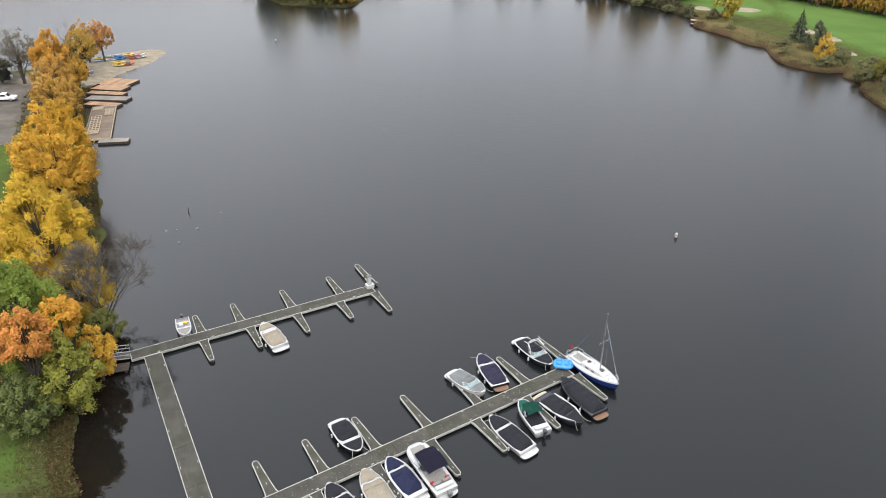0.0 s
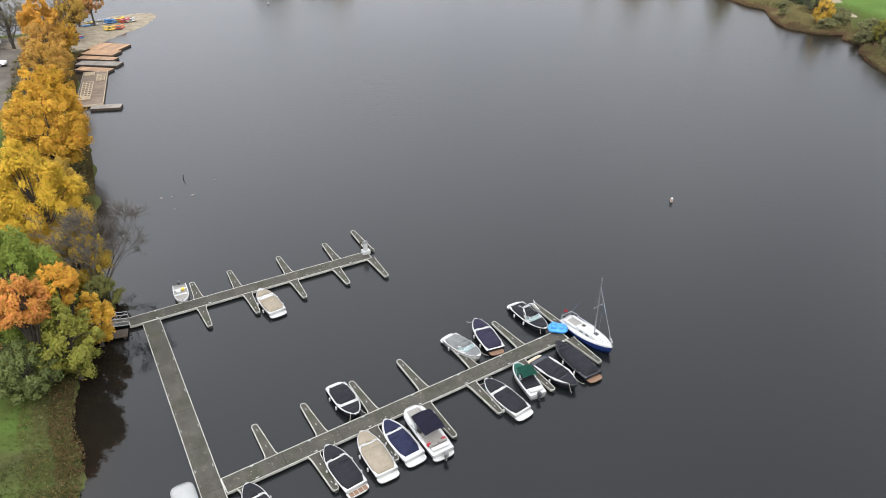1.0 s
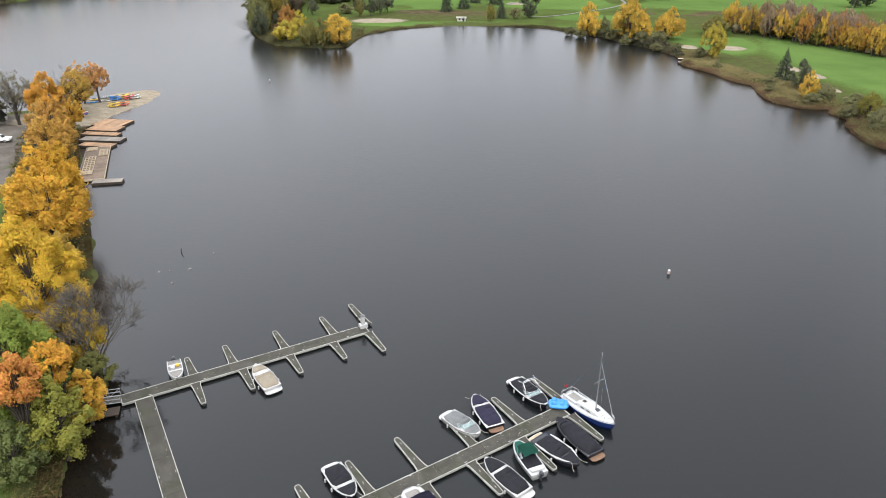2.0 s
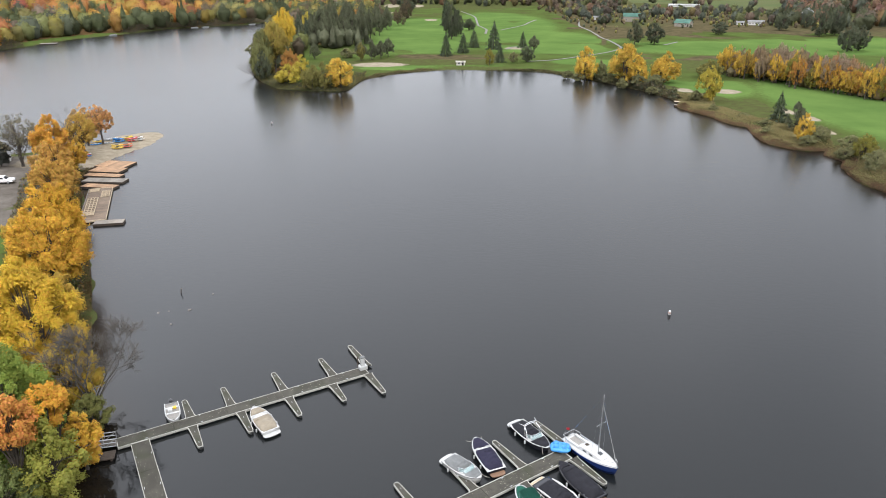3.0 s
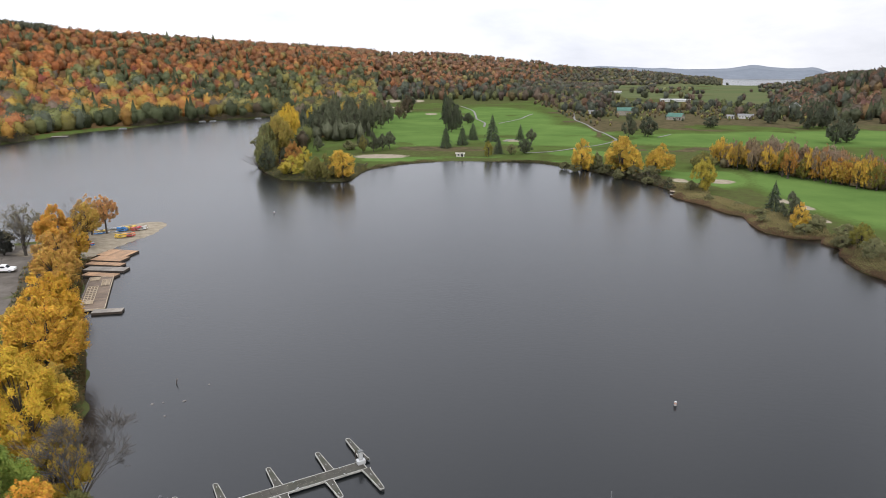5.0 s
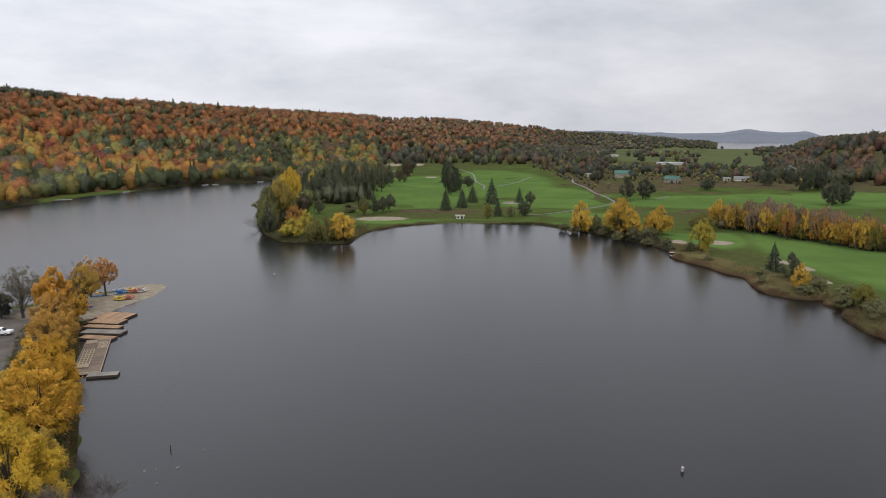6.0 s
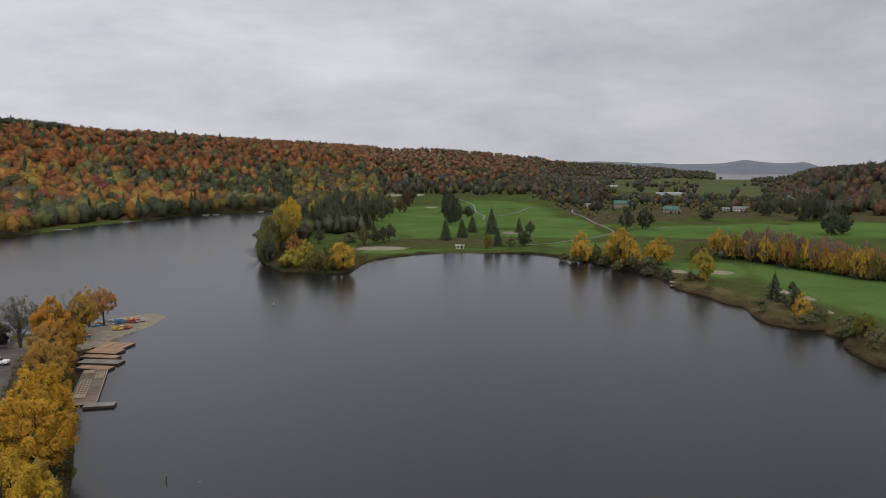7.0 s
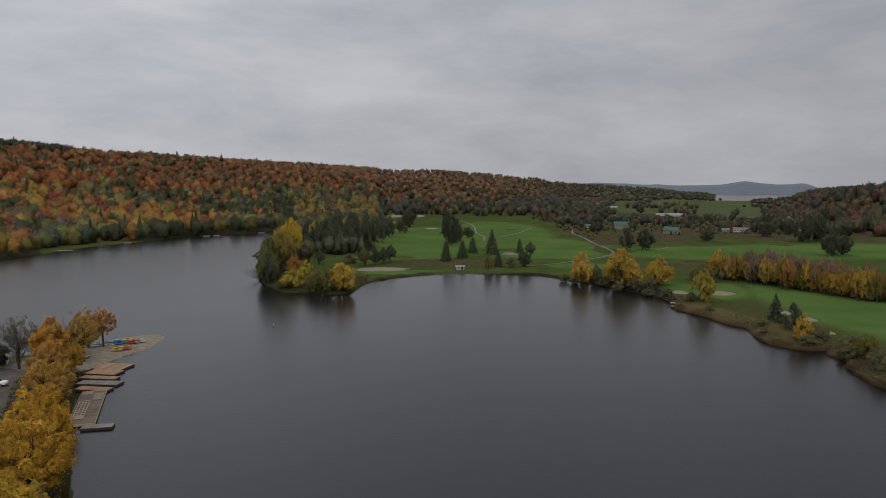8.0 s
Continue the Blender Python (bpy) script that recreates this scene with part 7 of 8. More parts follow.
def wooden_deck():
    """A broad wooden deck on posts with open frames stacked on it."""
    top = tagged(new("wooden_deck"), "broad weathered wooden swimming deck on posts", "deck")
    ax = Vector((-76.0 + 84.9, 137.5 - 161.2))
    turn = math.atan2(ax.y, ax.x)
    lx, ly = 25.0, 5.2
    top.matrix_world = frame_on(-78.8, 150.5, turn)
    n = 34
    for k in range(n):
        bm = bmesh.new()
        x0 = -lx / 2 + k * lx / n
        box(bm, x0 + 0.02, -ly / 2, 0.42, x0 + lx / n - 0.02, ly / 2, 0.5)
        part("plank", bm, DECK_WOOD, top)
    for s in (-1, 1):
        bm = bmesh.new()
        box(bm, -lx / 2, s * (ly / 2 + 0.06) - 0.05, 0.2, lx / 2, s * (ly / 2 + 0.06) + 0.05, 0.58)
        part("edge_board", bm, PALE_WOOD if s > 0 else GREY_WOOD, top)
        bm = bmesh.new()
        box(bm, s * (lx / 2 + 0.06) - 0.05, -ly / 2, 0.2, s * (lx / 2 + 0.06) + 0.05, ly / 2, 0.58)
        part("edge_board", bm, PALE_WOOD, top)
        for k in range(6):
            bm = bmesh.new()
            x = -lx / 2 + 0.4 + k * (lx - 0.8) / 5
            tube(bm, [(x, s * (ly / 2 - 0.3), -1.6), (x, s * (ly / 2 - 0.3), 0.0), (x, s * (ly / 2 - 0.3), 0.415)], [0.13] * 3, 8)
            part("post", bm, DARK_TIMBER, top)
    return top.matrix_world.copy()


deck_place = wooden_deck()


def lattice(m, lx, ly, nx, ny, label, tilt=0.0, lift=0.52):
    """An open timber crib of crossed boards."""
    top = tagged(new("pallet_stack"), label, "pallet stack", "frames on the deck")
    top.matrix_world = m @ Matrix.Translation((0, 0, lift)) @ Matrix.Rotation(tilt, 4, "Y")
    for k in range(nx + 1):
        bm = bmesh.new()
        x = -lx / 2 + k * lx / nx
        box(bm, x - 0.09, -ly / 2 - 0.1, 0.1, x + 0.09, ly / 2 + 0.1, 0.2)
        part("cross_board", bm, PALE_WOOD, top)
    for k in range(ny + 1):
        bm = bmesh.new()
        y = -ly / 2 + k * ly / ny
        box(bm, -lx / 2 - 0.1, y - 0.08, 0.0, lx / 2 + 0.1, y + 0.08, 0.098)
        part("runner", bm, PALE_WOOD, top)
    return top


lattice(deck_place @ Matrix.Translation((2.0, -1.1, 0)), 12.5, 2.1, 9, 3, "pale open timber crib stacked on the wooden deck")
lattice(deck_place @ Matrix.Translation((8.4, -1.2, 0)), 2.0, 2.4, 3, 2, "pale timber pallet at the end of the deck", lift=0.75)
lattice(deck_place @ Matrix.Translation((-10.8, -1.2, 0)), 2.2, 2.0, 4, 2, "pale timber pallet leaning on the deck", 0.0)
lattice(deck_place @ Matrix.Translation((-7.0, 1.4, 0)), 4.6, 1.7, 6, 2, "grey timber frame lying on the deck")
raft([(-73.4, 136.5), (-67.2, 137.6), (-68.0, 140.0), (-73.6, 138.7)], GREY_WOOD, "grey floating dock moored at the end of the deck", boards=6)


def kayak(x, y, turn, colour, length=4.2, label=None, group="boats on the beach", z=None, beam=0.82):
    """A kayak: pointed shell, cockpit opening with a rim, and a seat."""
    ground_z = float(land_height(np.array([x]), np.array([y]))[0]) if z is None else z
    top = tagged(new("kayak"), label or f"{colour} plastic kayak lying on the sand", "kayak", group)
    top.matrix_world = Matrix.Translation((x, y, ground_z + 0.02)) @ Matrix.Rotation(turn, 4, "Z")
    bm = bmesh.new()
    rows = []
    for u in np.linspace(-1, 1, 15):
        hb = beam / 2 * (1 - abs(u) ** 2.4) + 0.02
        rise = 0.16 * abs(u) ** 3
        rows.append([bm.verts.new((u * length / 2, hb * math.cos(q), 0.16 + rise + math.sin(q) * (0.16 if math.sin(q) < 0 else 0.15))) for q in np.linspace(0, math.tau, 11)[:-1]])
    for r0, r1 in zip(rows, rows[1:]):
        for q in range(10):
            bm.faces.new((r0[q], r0[(q + 1) % 10], r1[(q + 1) % 10], r1[q]))
    bm.faces.new(rows[0]); bm.faces.new(rows[-1][::-1])
    bmesh.ops.recalc_face_normals(bm, faces=bm.faces[:])
    for f in bm.faces:
        f.smooth = True
    part("shell", bm, KAYAK[colour], top)
    bm = bmesh.new()
    ring = [(0.55 * math.cos(q), 0.25 * math.sin(q), 0.325) for q in np.linspace(0, math.tau, 15)]
    tube(bm, ring, [0.03] * 15, 5)
    part("cockpit_rim", bm, RUBBER, top)
    bm = bmesh.new()
    box(bm, -0.5, -0.17, 0.27, 0.35, 0.17, 0.318)
    part("seat", bm, MOTOR, top)
    return top


def kayak_rack(x, y, turn, rows, label):
    """A low timber rack; the kayaks on it are laid in two tiers."""
    z = float(land_height(np.array([x]), np.array([y]))[0])
    top = tagged(new("kayak_rack"), label, "rack", "boats on the beach")
    top.matrix_world = Matrix.Translation((x, y, z)) @ Matrix.Rotation(turn, 4, "Z")
    span = 0.55 * max(len(r) for r in rows)
    for px in (-0.9, 0.9):
        for tier in range(len(rows)):
            bm = bmesh.new()
            box(bm, px - 0.05, -span - 0.1, 0.12 + tier * 0.62, px + 0.05, span + 0.1, 0.2 + tier * 0.62)
            part("bar", bm, PALE_WOOD, top)
        for py in (-span - 0.05, span + 0.05):
            bm = bmesh.new()
            box(bm, px - 0.05, py - 0.05, -0.3, px + 0.05, py + 0.05, 0.22 + (len(rows) - 1) * 0.62)
            part("post", bm, PALE_WOOD, top)
    for tier, colours in enumerate(rows):
        for k, colour in enumerate(colours):
            p = top.matrix_world @ Vector((0.1 * (k % 2), (k - (len(colours) - 1) / 2) * 1.0, 0))
            kayak(p.x, p.y, turn + 0.04 * ((k * 7) % 3 - 1), colour, 3.3, f"{colour} plastic kayak stored on a rack at the beach", z=z + 0.2 + tier * 0.62)


kayak_rack(-99.9, 211.1, 0.2, [["blue", "blue", "blue"], ["blue", "blue"]], "timber rack holding blue kayaks on the sand")
kayak_rack(-98.1, 213.0, 0.75, [["yellow", "yellow"], ["yellow", "yellow"]], "timber rack holding yellow kayaks on the sand")
kayak_rack(-96.0, 211.9, 0.9, [["red", "red"], ["red", "red"]], "timber rack holding red kayaks on the sand")
kayak_rack(-94.6, 213.1, 0.9, [["white", "white"], ["white"]], "timber rack holding white kayaks on the sand")
kayak_rack(-96.8, 202.9, 0.25, [["yellow", "yellow", "yellow"], ["yellow"]], "timber rack of yellow kayaks near the water")
kayak_rack(-94.7, 204.3, 0.4, [["red", "orange"], ["orange"]], "timber rack of red and orange kayaks near the water")
for x, y, turn, colour, length in ((-107.0, 212.2, 0.4, "yellow", 3.2), (-106.4, 211.0, 0.1, "yellow", 3.0), (-104.4, 208.4, 0.6, "white", 3.4), (-103.0, 208.8, 0.6, "grey", 3.2),
                                   (-105.2, 207.2, 0.6, "blue", 3.2), (-101.9, 209.3, 0.5, "white", 3.2), (-102.2, 193.8, 0.5, "red", 3.2), (-101.4, 192.8, 0.5, "blue", 3.0), (-102.6, 194.9, 0.4, "white", 3.2)):
    kayak(x, y, turn, colour, length)
for k in range(7):
    kayak(-105.2 + k * 0.53, 213.4 + k * 0.27, 1.4, "white" if k % 3 else "grey", 2.6, "pale dinghy drawn up at the far side of the spit")


def pickup(x, y, turn, paint, label):
    """A pickup truck with cab, bed, wheels, lamps and windows."""
    z = float(land_height(np.array([x]), np.array([y]))[0])
    top = tagged(new("pickup_truck"), label, "truck")
    top.matrix_world = Matrix.Translation((x, y, z)) @ Matrix.Rotation(turn, 4, "Z")

    def shaped(outline, half, bevel):
        bm = bmesh.new()
        a = [bm.verts.new((px, -half, pz)) for px, pz in outline]
        b = [bm.verts.new((px, half, pz)) for px, pz in outline]
        bm.faces.new(a[::-1]); bm.faces.new(b)
        for i in range(len(a)):
            k = (i + 1) % len(a)
            bm.faces.new((a[i], a[k], b[k], b[i]))
        bmesh.ops.recalc_face_normals(bm, faces=bm.faces[:])
        bmesh.ops.bevel(bm, geom=bm.edges[:], offset=bevel, segments=2, affect="EDGES")
        return bm

    part("body", shaped([(-2.85, 0.5), (2.75, 0.5), (2.85, 0.75), (2.75, 1.12), (1.35, 1.2), (-2.85, 1.2)], 0.97, 0.06), paint, top)
    cab = part("cab", shaped([(-0.75, 1.15), (1.35, 1.15), (0.65, 1.82), (-0.6, 1.86)], 0.86, 0.07), paint, top)
    for nm, x0, x1 in (("windshield", 0.78, 1.3), ("rear_window", -0.8, -0.66)):
        bm = bmesh.new()
        if nm == "windshield":
            v = [bm.verts.new(p) for p in ((1.36, -0.72, 1.2), (1.36, 0.72, 1.2), (0.76, 0.68, 1.78), (0.76, -0.68, 1.78))]
        else:
            v = [bm.verts.new(p) for p in ((-0.775, 0.68, 1.25), (-0.775, -0.68, 1.25), (-0.66, -0.66, 1.75), (-0.66, 0.66, 1.75))]
        bm.faces.new(v)
        bmesh.ops.solidify(bm, geom=bm.faces[:], thickness=-0.03)
        part(nm, bm, WINDOW_DARK, cab)
    for s in (-1, 1):
        bm = bmesh.new()
        box(bm, -0.5, s * 0.865 - 0.012, 1.27, 0.72, s * 0.865 + 0.012, 1.7)
        part("side_window", bm, WINDOW_DARK, cab)
        bm = bmesh.new()
        box(bm, 2.74, s * 0.72 - 0.18, 0.8, 2.87, s * 0.72 + 0.18, 1.0)
        part("headlight", bm, GLASS, top)
        bm = bmesh.new()
        box(bm, -2.88, s * 0.84 - 0.09, 0.8, -2.8, s * 0.84 + 0.09, 1.12)
        part("tail_light", bm, VINYL_RED, top)
        for wx in (-1.8, 1.75):
            bm = bmesh.new()
            tube(bm, [(wx, s * 0.72, 0.4), (wx, s * 0.85, 0.4), (wx, s * 0.98, 0.4)], [0.4, 0.4, 0.38], 18)
            wheel = part("tyre", bm, RUBBER, top)
            bm = bmesh.new()
            tube(bm, [(wx, s * 0.975, 0.4), (wx, s * 0.985, 0.4), (wx, s * 0.995, 0.4)], [0.24, 0.24, 0.2], 14)
            part("rim", bm, ALU, wheel)
    bm = bmesh.new()
    box(bm, -2.7, -0.8, 1.19, -0.85, 0.8, 1.215)
    part("bed_liner", bm, RUBBER, top)
    for bx in (-2.93, 2.83):
        bm = bmesh.new()
        box(bm, bx - 0.05, -0.9, 0.48, bx + 0.09, 0.9, 0.68)
        part("bumper", bm, STEEL, top)


pickup(-108.4, 164.4, radians(8), CAR_WHITE, "white pickup truck parked on the gravel lot")


def shed(x, y, turn, lx, ly, wall_h, roof_h, wall_mat, roof_mat, label, name="house", windows=3, door=True, lift=0.0):
    """A gabled building with walls, roof with eaves, windows and a door."""
    z = float(land_height(np.array([x]), np.array([y]))[0]) + lift
    top = tagged(new(name), label, name.replace("_", " "), "buildings beyond the golf course")
    top.matrix_world = Matrix.Translation((x, y, z - 0.3)) @ Matrix.Rotation(turn, 4, "Z")
    h = wall_h + 0.3
    bm = bmesh.new()
    v = [bm.verts.new(p) for p in ((-lx / 2, -ly / 2, 0), (lx / 2, -ly / 2, 0), (lx / 2, ly / 2, 0), (-lx / 2, ly / 2, 0), (-lx / 2, -ly / 2, h), (lx / 2, -ly / 2, h),
                                    (lx / 2, ly / 2, h), (-lx / 2, ly / 2, h), (-lx / 2, 0, h + roof_h), (lx / 2, 0, h + roof_h))]
    for f in ((0, 1, 5, 4), (2, 3, 7, 6), (1, 2, 6, 9, 5), (3, 0, 4, 8, 7), (3, 2, 1, 0), (4, 5, 9, 8), (6, 7, 8, 9)):
        bm.faces.new([v[i] for i in f])
    wall = part("wall", bm, wall_mat, top)
    for s in (-1, 1):
        bm = bmesh.new()
        e = 0.5
        slope = roof_h / (ly / 2)
        q = [bm.verts.new(p) for p in ((-lx / 2 - e, s * (ly / 2 + e), h - slope * e + 0.06), (lx / 2 + e, s * (ly / 2 + e), h - slope * e + 0.06), (lx / 2 + e, 0, h + roof_h + 0.06), (-lx / 2 - e, 0, h + roof_h + 0.06))]
        bm.faces.new(q if s < 0 else q[::-1])
        bmesh.ops.solidify(bm, geom=bm.faces[:], thickness=-0.14)
        part("roof_slope", bm, roof_mat, top)
    for k in range(windows):
        bx = -lx / 2 + (k + 0.7) * lx / (windows + 0.4)
        bm = bmesh.new()
        box(bm, bx - 0.55, -ly / 2 - 0.05, h * 0.4, bx + 0.55, -ly / 2 - 0.004, h * 0.4 + 1.1)
        fr = part("window", bm, WALL_WHITE, wall)
        bm = bmesh.new()
        box(bm, bx - 0.45, -ly / 2 - 0.07, h * 0.4 + 0.1, bx + 0.45, -ly / 2 - 0.054, h * 0.4 + 1.0)
        part("pane", bm, WINDOW_DARK, top)
    if door:
        bm = bmesh.new()
        box(bm, lx / 2 - 1.6, -ly / 2 - 0.06, 0.3, lx / 2 - 0.6, -ly / 2 - 0.004, 2.35)
        part("door", bm, DARK_TIMBER, top)
    return top


shed(184.7, 694.0, radians(-14), 16, 9, 4.8, 2.8, WALL_TAN, ROOF_GREEN, "tan farmhouse with a green metal roof")
shed(212.0, 626.0, radians(-40), 13, 9, 3.2, 2.8, WALL_TAN, ROOF_GREEN, "tan barn with a green metal roof", "barn")
shed(281.4, 641.0, radians(-20), 13, 6, 3.0, 1.2, WALL_WHITE, ROOF_GREY, "long low white building", "house", 5)
shed(268.0, 642.0, radians(-20), 6, 4, 2.4, 1.0, WALL_WHITE, ROOF_GREY, "small white trailer by the farm track", "trailer", 2)
shed(352.0, 692.0, radians(60), 14, 13, 6.0, 5.0, WALL_WHITE, ROOF_GREY, "large white gabled house among trees", "house", 3, lift=3)
shed(222.5, 1113.0, radians(-10), 24, 9, 4.0, 2.5, WALL_WHITE, ROOF_GREY, "distant white farm building", "barn", 4)
shed(349.0, 1038.0, radians(-8), 42, 9, 2.6, 1.6, WALL_WHITE, WALL_WHITE, "long white greenhouse beside the valley field", "greenhouse", 6)
shed(319.0, 1371.0, radians(-4), 70, 10, 2.6, 1.6, WALL_WHITE, WALL_WHITE, "long pale greenhouse far across the valley", "greenhouse", 6)
shed(158.0, 720.0, radians(-10), 9, 6, 2.6, 1.2, WALL_WHITE, ROOF_GREY, "small pale shed in the scrub", "hut", 2)
shed(11.6, 395.5, radians(-3), 4.6, 2.4, 1.8, 0.5, CONCRETE, CONCRETE, "low pale stone pump house by the shore", "pump_house", 2)
shed(-345.0, 640.0, radians(35), 10, 7, 3.0, 2.5, WALL_TAN, ROOF_GREY, "cottage half hidden in the lakeside trees", "house", 3)
shed(-124.0, 188.0, radians(30), 7, 4.5, 2.4, 1.4, WALL_WHITE, ROOF_GREY, "small white boathouse by the gravel lot", "boathouse", 2)


def cart_path(points, width=1.9):
    """A pale path laid along the ground."""
    pts = np.array(points, float)
    fine = []
    for a, b in zip(pts, pts[1:]):
        n = max(2, int(np.hypot(*(b - a)) / 5))
        fine += [a + (b - a) * k / n for k in range(n)]
    fine.append(pts[-1])
    p = np.array(fine)
    for _ in range(3):
        p[1:-1] = p[1:-1] * 0.5 + (p[:-2] + p[2:]) * 0.25
    t = np.gradient(p, axis=0)
    t /= np.linalg.norm(t, axis=1, keepdims=True)
    side = np.stack([-t[:, 1], t[:, 0]], -1) * width / 2
    bm = bmesh.new()
    rows = []
    for k in range(len(p)):
        ring = [p[k] + side[k], p[k] + side[k] * 0.4, p[k] - side[k] * 0.4, p[k] - side[k]]
        zs = [float(z) for z in land_height(np.array([q[0] for q in ring]), np.array([q[1] for q in ring]))]
        zs = max(zs)
        rows.append([bm.verts.new((q[0], q[1], zs + dz)) for q, dz in zip(ring, (0.12, 0.22, 0.22, 0.12))])
    for r0, r1 in zip(rows, rows[1:]):
        for q in range(3):
            bm.faces.new((r0[q], r0[q + 1], r1[q + 1], r1[q]))
    bmesh.ops.recalc_face_normals(bm, faces=bm.faces[:])
    me = bpy.data.meshes.new("cart_path")
    bm.to_mesh(me)
    bm.free()
    me.materials.append(PATH_GRAVEL)
    return tagged(new("cart_path", me), "pale gravel cart path winding over the golf course", "path", kind="structure")


cart_path([(26, 883), (38.6, 785), (35.4, 664), (40.8, 622), (37, 582)])
cart_path([(51.8, 613), (78, 662), (97, 726)])
cart_path([(141, 736), (124, 640), (125.4, 579), (120.3, 466), (108, 451), (77, 418), (66.5, 411), (50, 409)])
cart_path([(43.5, 468), (51, 488), (56, 476)])
cart_path([(151.8, 483), (167.4, 503)])


def shore_boat(x, y, turn, label):
    ln = Lines(6.5, 2.3)
    top = boat_base(label, (x, y), turn, ln, GELCOAT, group="boats on the far shore")
    part("cover", ln.deck(0.1, 0.9, inset=0.2, lift=0.03, crown=0.4), CANVAS_GREY, top)


shore_boat(-266, 585, 40, "white boat moored along the wooded far shore")
shore_boat(-226, 665, 30, "white boat moored along the wooded far shore")
shore_boat(-218, 671, 30, "white boat moored along the wooded far shore")
shore_boat(-184, 708, 20, "white boat moored along the wooded far shore")
raft([(-287, 511), (-276, 515), (-278, 521), (-288, 518)], GREY_WOOD, "floating jetty with gear at the far shore lawn", boards=8)
raft([(93.5, 275.5), (97.5, 274.0), (98.2, 276.0), (94.2, 277.5)], GREY_WOOD, "small pale wooden jetty at the creek mouth", z=0.3, boards=5)
raft([(95.0, 280.5), (98.5, 279.0), (99.2, 281.0), (95.6, 282.4)], PALE_WOOD, "pale wooden footbridge at the creek mouth", z=0.8, boards=5)


# ---------- bank growth ----------
area = (LAKE[:, 0] * np.roll(LAKE[:, 1], -1) - np.roll(LAKE[:, 0], -1) * LAKE[:, 1]).sum()
SHORE_SIDE = -1.0 if area > 0 else 1.0  # towards the land


def fringe(name, label, seed, x0, x1, y0, y1, count, d0, d1, size, palette, weights, upright=0.5, lift=0.6, clump=9.0):
    """Grass, reeds or low scrub along a stretch of the shore, as one mass."""
    rng = np.random.default_rng(seed)
    a, b = LAKE, np.roll(LAKE, -1, 0)
    mid = (a + b) / 2
    near = (mid[:, 0] > x0 - d1) & (mid[:, 0] < x1 + d1) & (mid[:, 1] > y0 - d1) & (mid[:, 1] < y1 + d1)
    a, b = a[near], b[near]
    e = b - a
    span = np.hypot(e[:, 0], e[:, 1])
    k = rng.choice(len(a), count * 3, p=span / span.sum())
    t, off = rng.uniform(-0.2, 1.2, count * 3), rng.uniform(d0, d1, count * 3)
    side = np.stack([-e[:, 1], e[:, 0]], -1) / span[:, None] * SHORE_SIDE
    x, y = (a[k] + e[k] * t[:, None] + side[k] * off[:, None]).T
    ok = (x > x0) & (x < x1) & (y > y0) & (y < y1) & (rng.random(len(x)) < 0.25 + vnoise(x, y, clump, seed))
    x, y = x[ok], y[ok]
    d = shore_distance(x, y)
    ok = (d > d0) & (d < d1)
    x, y, d = x[ok][:count], y[ok][:count], d[ok][:count]
    z = land_height(x, y, d)
    n = len(x)
    up = rng.normal(size=(n, 3))
    up[:, 2] *= upright
    up /= np.linalg.norm(up, axis=1, keepdims=True)
    big = size * rng.uniform(0.5, 1.4, n)
    tall = lift * (0.15 + 1.7 * vnoise(x, y, clump * 0.6, seed + 1) ** 2) * rng.uniform(0.1, 1.0, n)
    col = pick_colours(palette, weights, n, rng)
    blend = vnoise(x, y, clump * 1.3, seed + 2)[:, None]
    col = col * (0.8 + 0.5 * blend)
    me = quads_mesh(name, np.stack([x, y, np.maximum(z, 0) + tall + big * 0.2], -1), up, big * 1.35, LEAF_TINT, rng, 0.34, col, up * 0.25 + (0, 0, 1.0))
    return tagged(new(name, me), label, "undergrowth", kind="stuff")


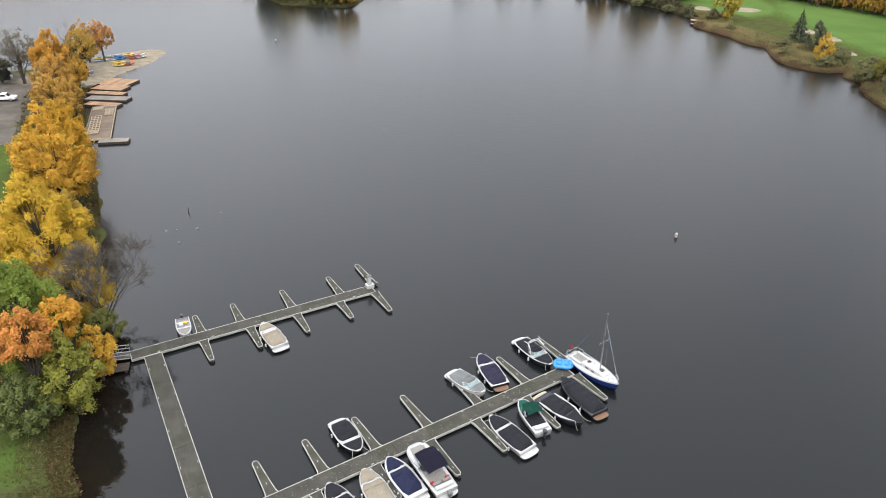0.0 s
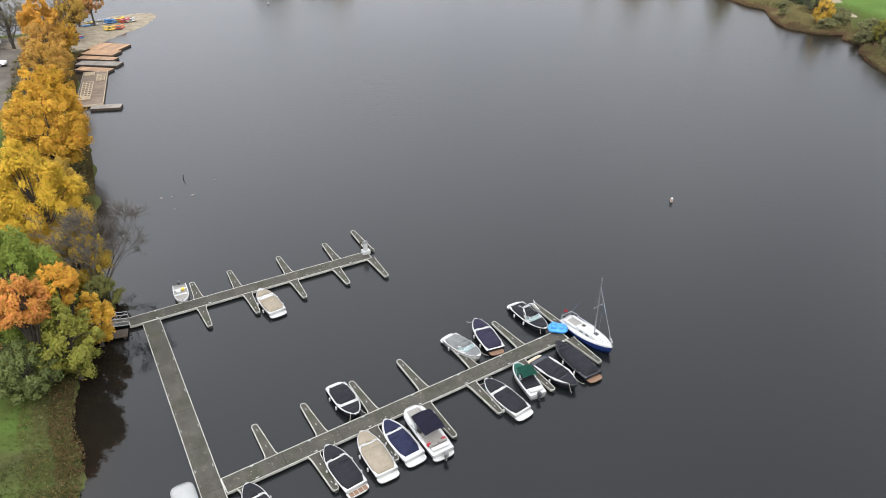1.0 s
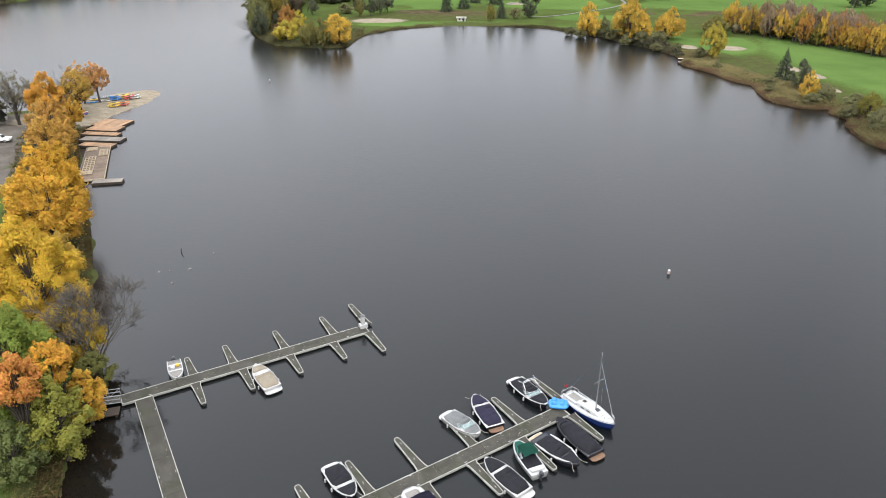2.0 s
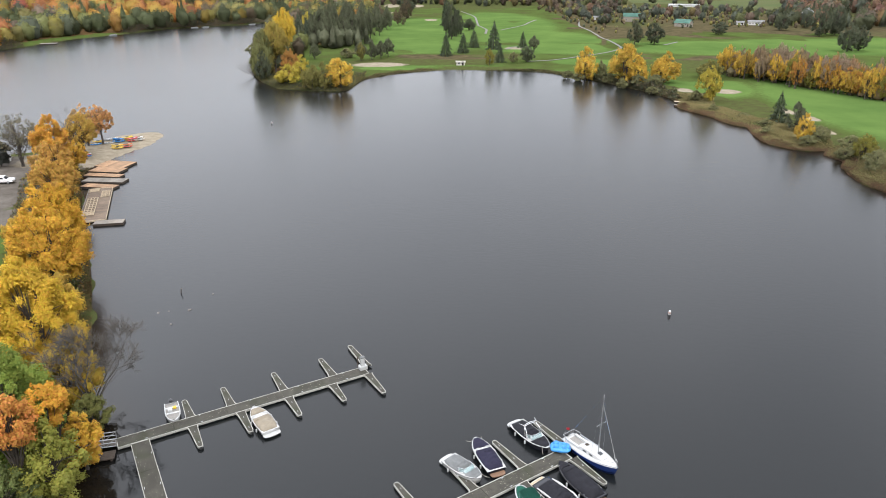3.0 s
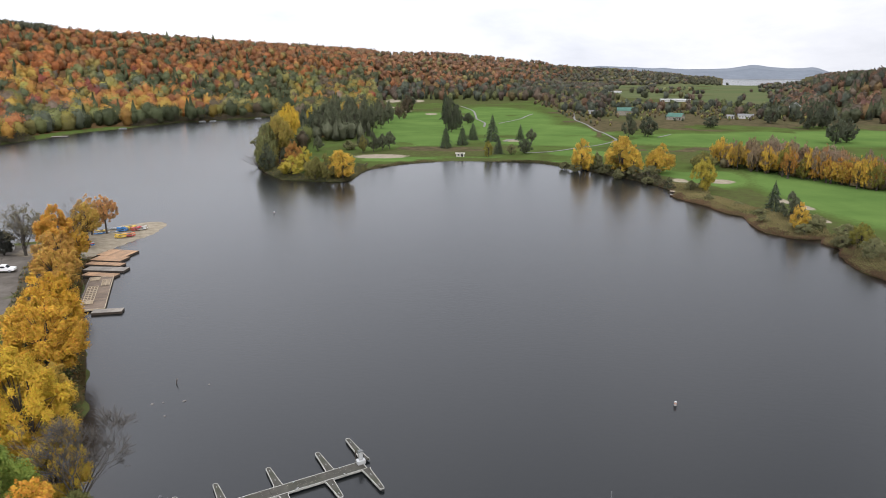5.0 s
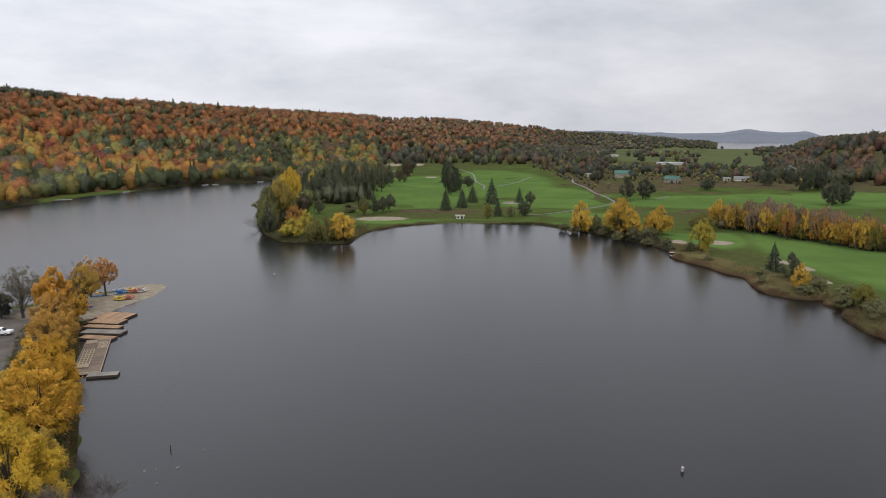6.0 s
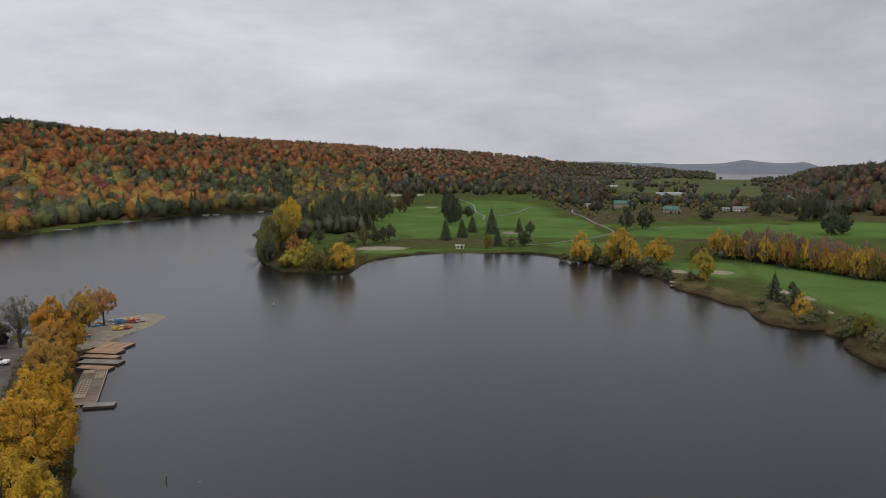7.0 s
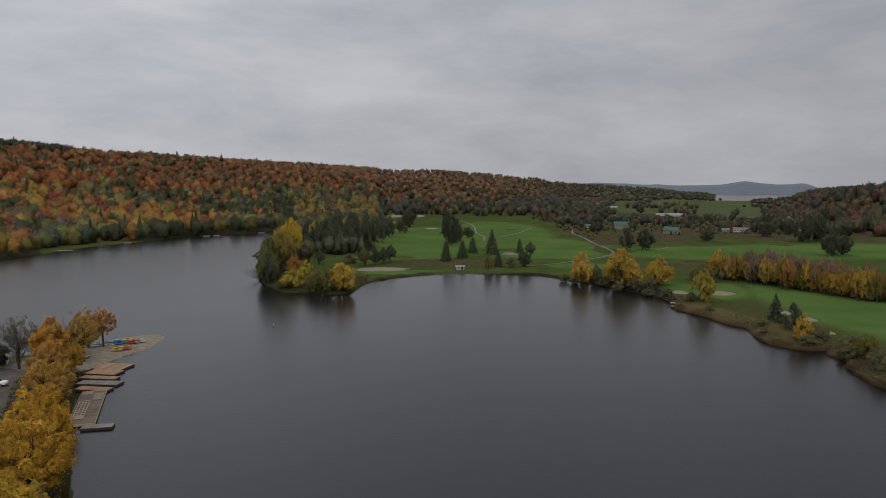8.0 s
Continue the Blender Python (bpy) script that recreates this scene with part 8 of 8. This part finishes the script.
DRY = (0.18, 0.135, 0.058)
fringe("bank_grass", "tall grass on the near bank, green turning straw", 61, -75, -26, 8, 56, 70000, 0.1, 32, 0.12, [(0.065, 0.105, 0.022), (0.085, 0.12, 0.028), (0.15, 0.14, 0.05), (0.036, 0.056, 0.016)], [5, 4, 2.5, 3], 0.25, 0.26, 7)
fringe("bank_reeds", "straw-coloured reeds at the water's edge", 62, -96, -30, 36, 182, 26000, -0.3, 2.0, 0.2, [DRY, (0.15, 0.1, 0.05), (0.1, 0.1, 0.035), (0.2, 0.09, 0.045)], [4, 3, 2, 1], 0.2, 0.5, 5)
fringe("bank_straw", "long straw-coloured grass by the near water's edge", 69, -70, -26, 8, 56, 16000, 0.0, 4.5, 0.13, [(0.24, 0.195, 0.08), (0.2, 0.165, 0.065), (0.13, 0.14, 0.045)], [4, 4, 4], 0.2, 0.4, 4)
fringe("bank_scrub", "low green and rusty scrub under the bank trees", 63, -108, -40, 56, 182, 16000, 0.8, 13, 0.42, [(0.06, 0.075, 0.024), OLIVE, BROWN, (0.22, 0.12, 0.035)], [4, 3, 3, 1.5], 0.8, 1.1, 6)
fringe("east_scrub", "brown and green scrub and sedge along the eastern shore", 64, 88, 175, 115, 300, 100000, -0.6, 13, 0.32, [(0.27, 0.225, 0.095), (0.25, 0.2, 0.098), (0.28, 0.225, 0.1), (0.22, 0.21, 0.085)], [4, 2.5, 3.5, 3], 0.4, 1.2, 9)
fringe("east_sedge", "rusty brown sedge at the foot of the eastern bank", 71, 88, 175, 115, 300, 26000, -1.2, 2.4, 0.32, [(0.2, 0.12, 0.072), (0.24, 0.13, 0.075), (0.17, 0.13, 0.07)], [3, 2, 3], 0.3, 1.0, 7)
fringe("golf_fringe", "rough grass and bushes along the golf course shore", 65, -45, 98, 286, 382, 10000, -1.2, 2.2, 0.5, [(0.085, 0.09, 0.03), DRY, BROWN, (0.06, 0.066, 0.024)], [4, 3, 3, 2], 0.6, 0.5, 10)
fringe("north_scrub", "dark scrub by the northern bay", 66, 58, 100, 288, 352, 8000, -1.0, 11, 1.0, [(0.055, 0.056, 0.026), BROWN, DARKGREEN, (0.1, 0.09, 0.035)], [4, 3, 3, 2], 0.8, 2.2, 8)
fringe("point_scrub", "undergrowth at the foot of the point's trees", 67, -125, -38, 300, 460, 20000, -1.2, 8, 0.55, [OLIVE, BROWN, DARKGREEN, (0.08, 0.085, 0.028)], [3, 3, 3, 3], 0.8, 1.3, 8)
for y0, y1, count, seed in ((400, 497, 7000, 68), (604, 760, 16000, 70)):
    fringe("far_bank_scrub", "dark brush and saplings along the wooded far shore", seed, -380, -130, y0, y1, count, 0.0, 11, 1.0, [(0.11, 0.1, 0.035), (0.08, 0.06, 0.038), (0.05, 0.058, 0.03), (0.09, 0.07, 0.05)], [2, 4, 4, 4], 0.8, 3.6, 20)
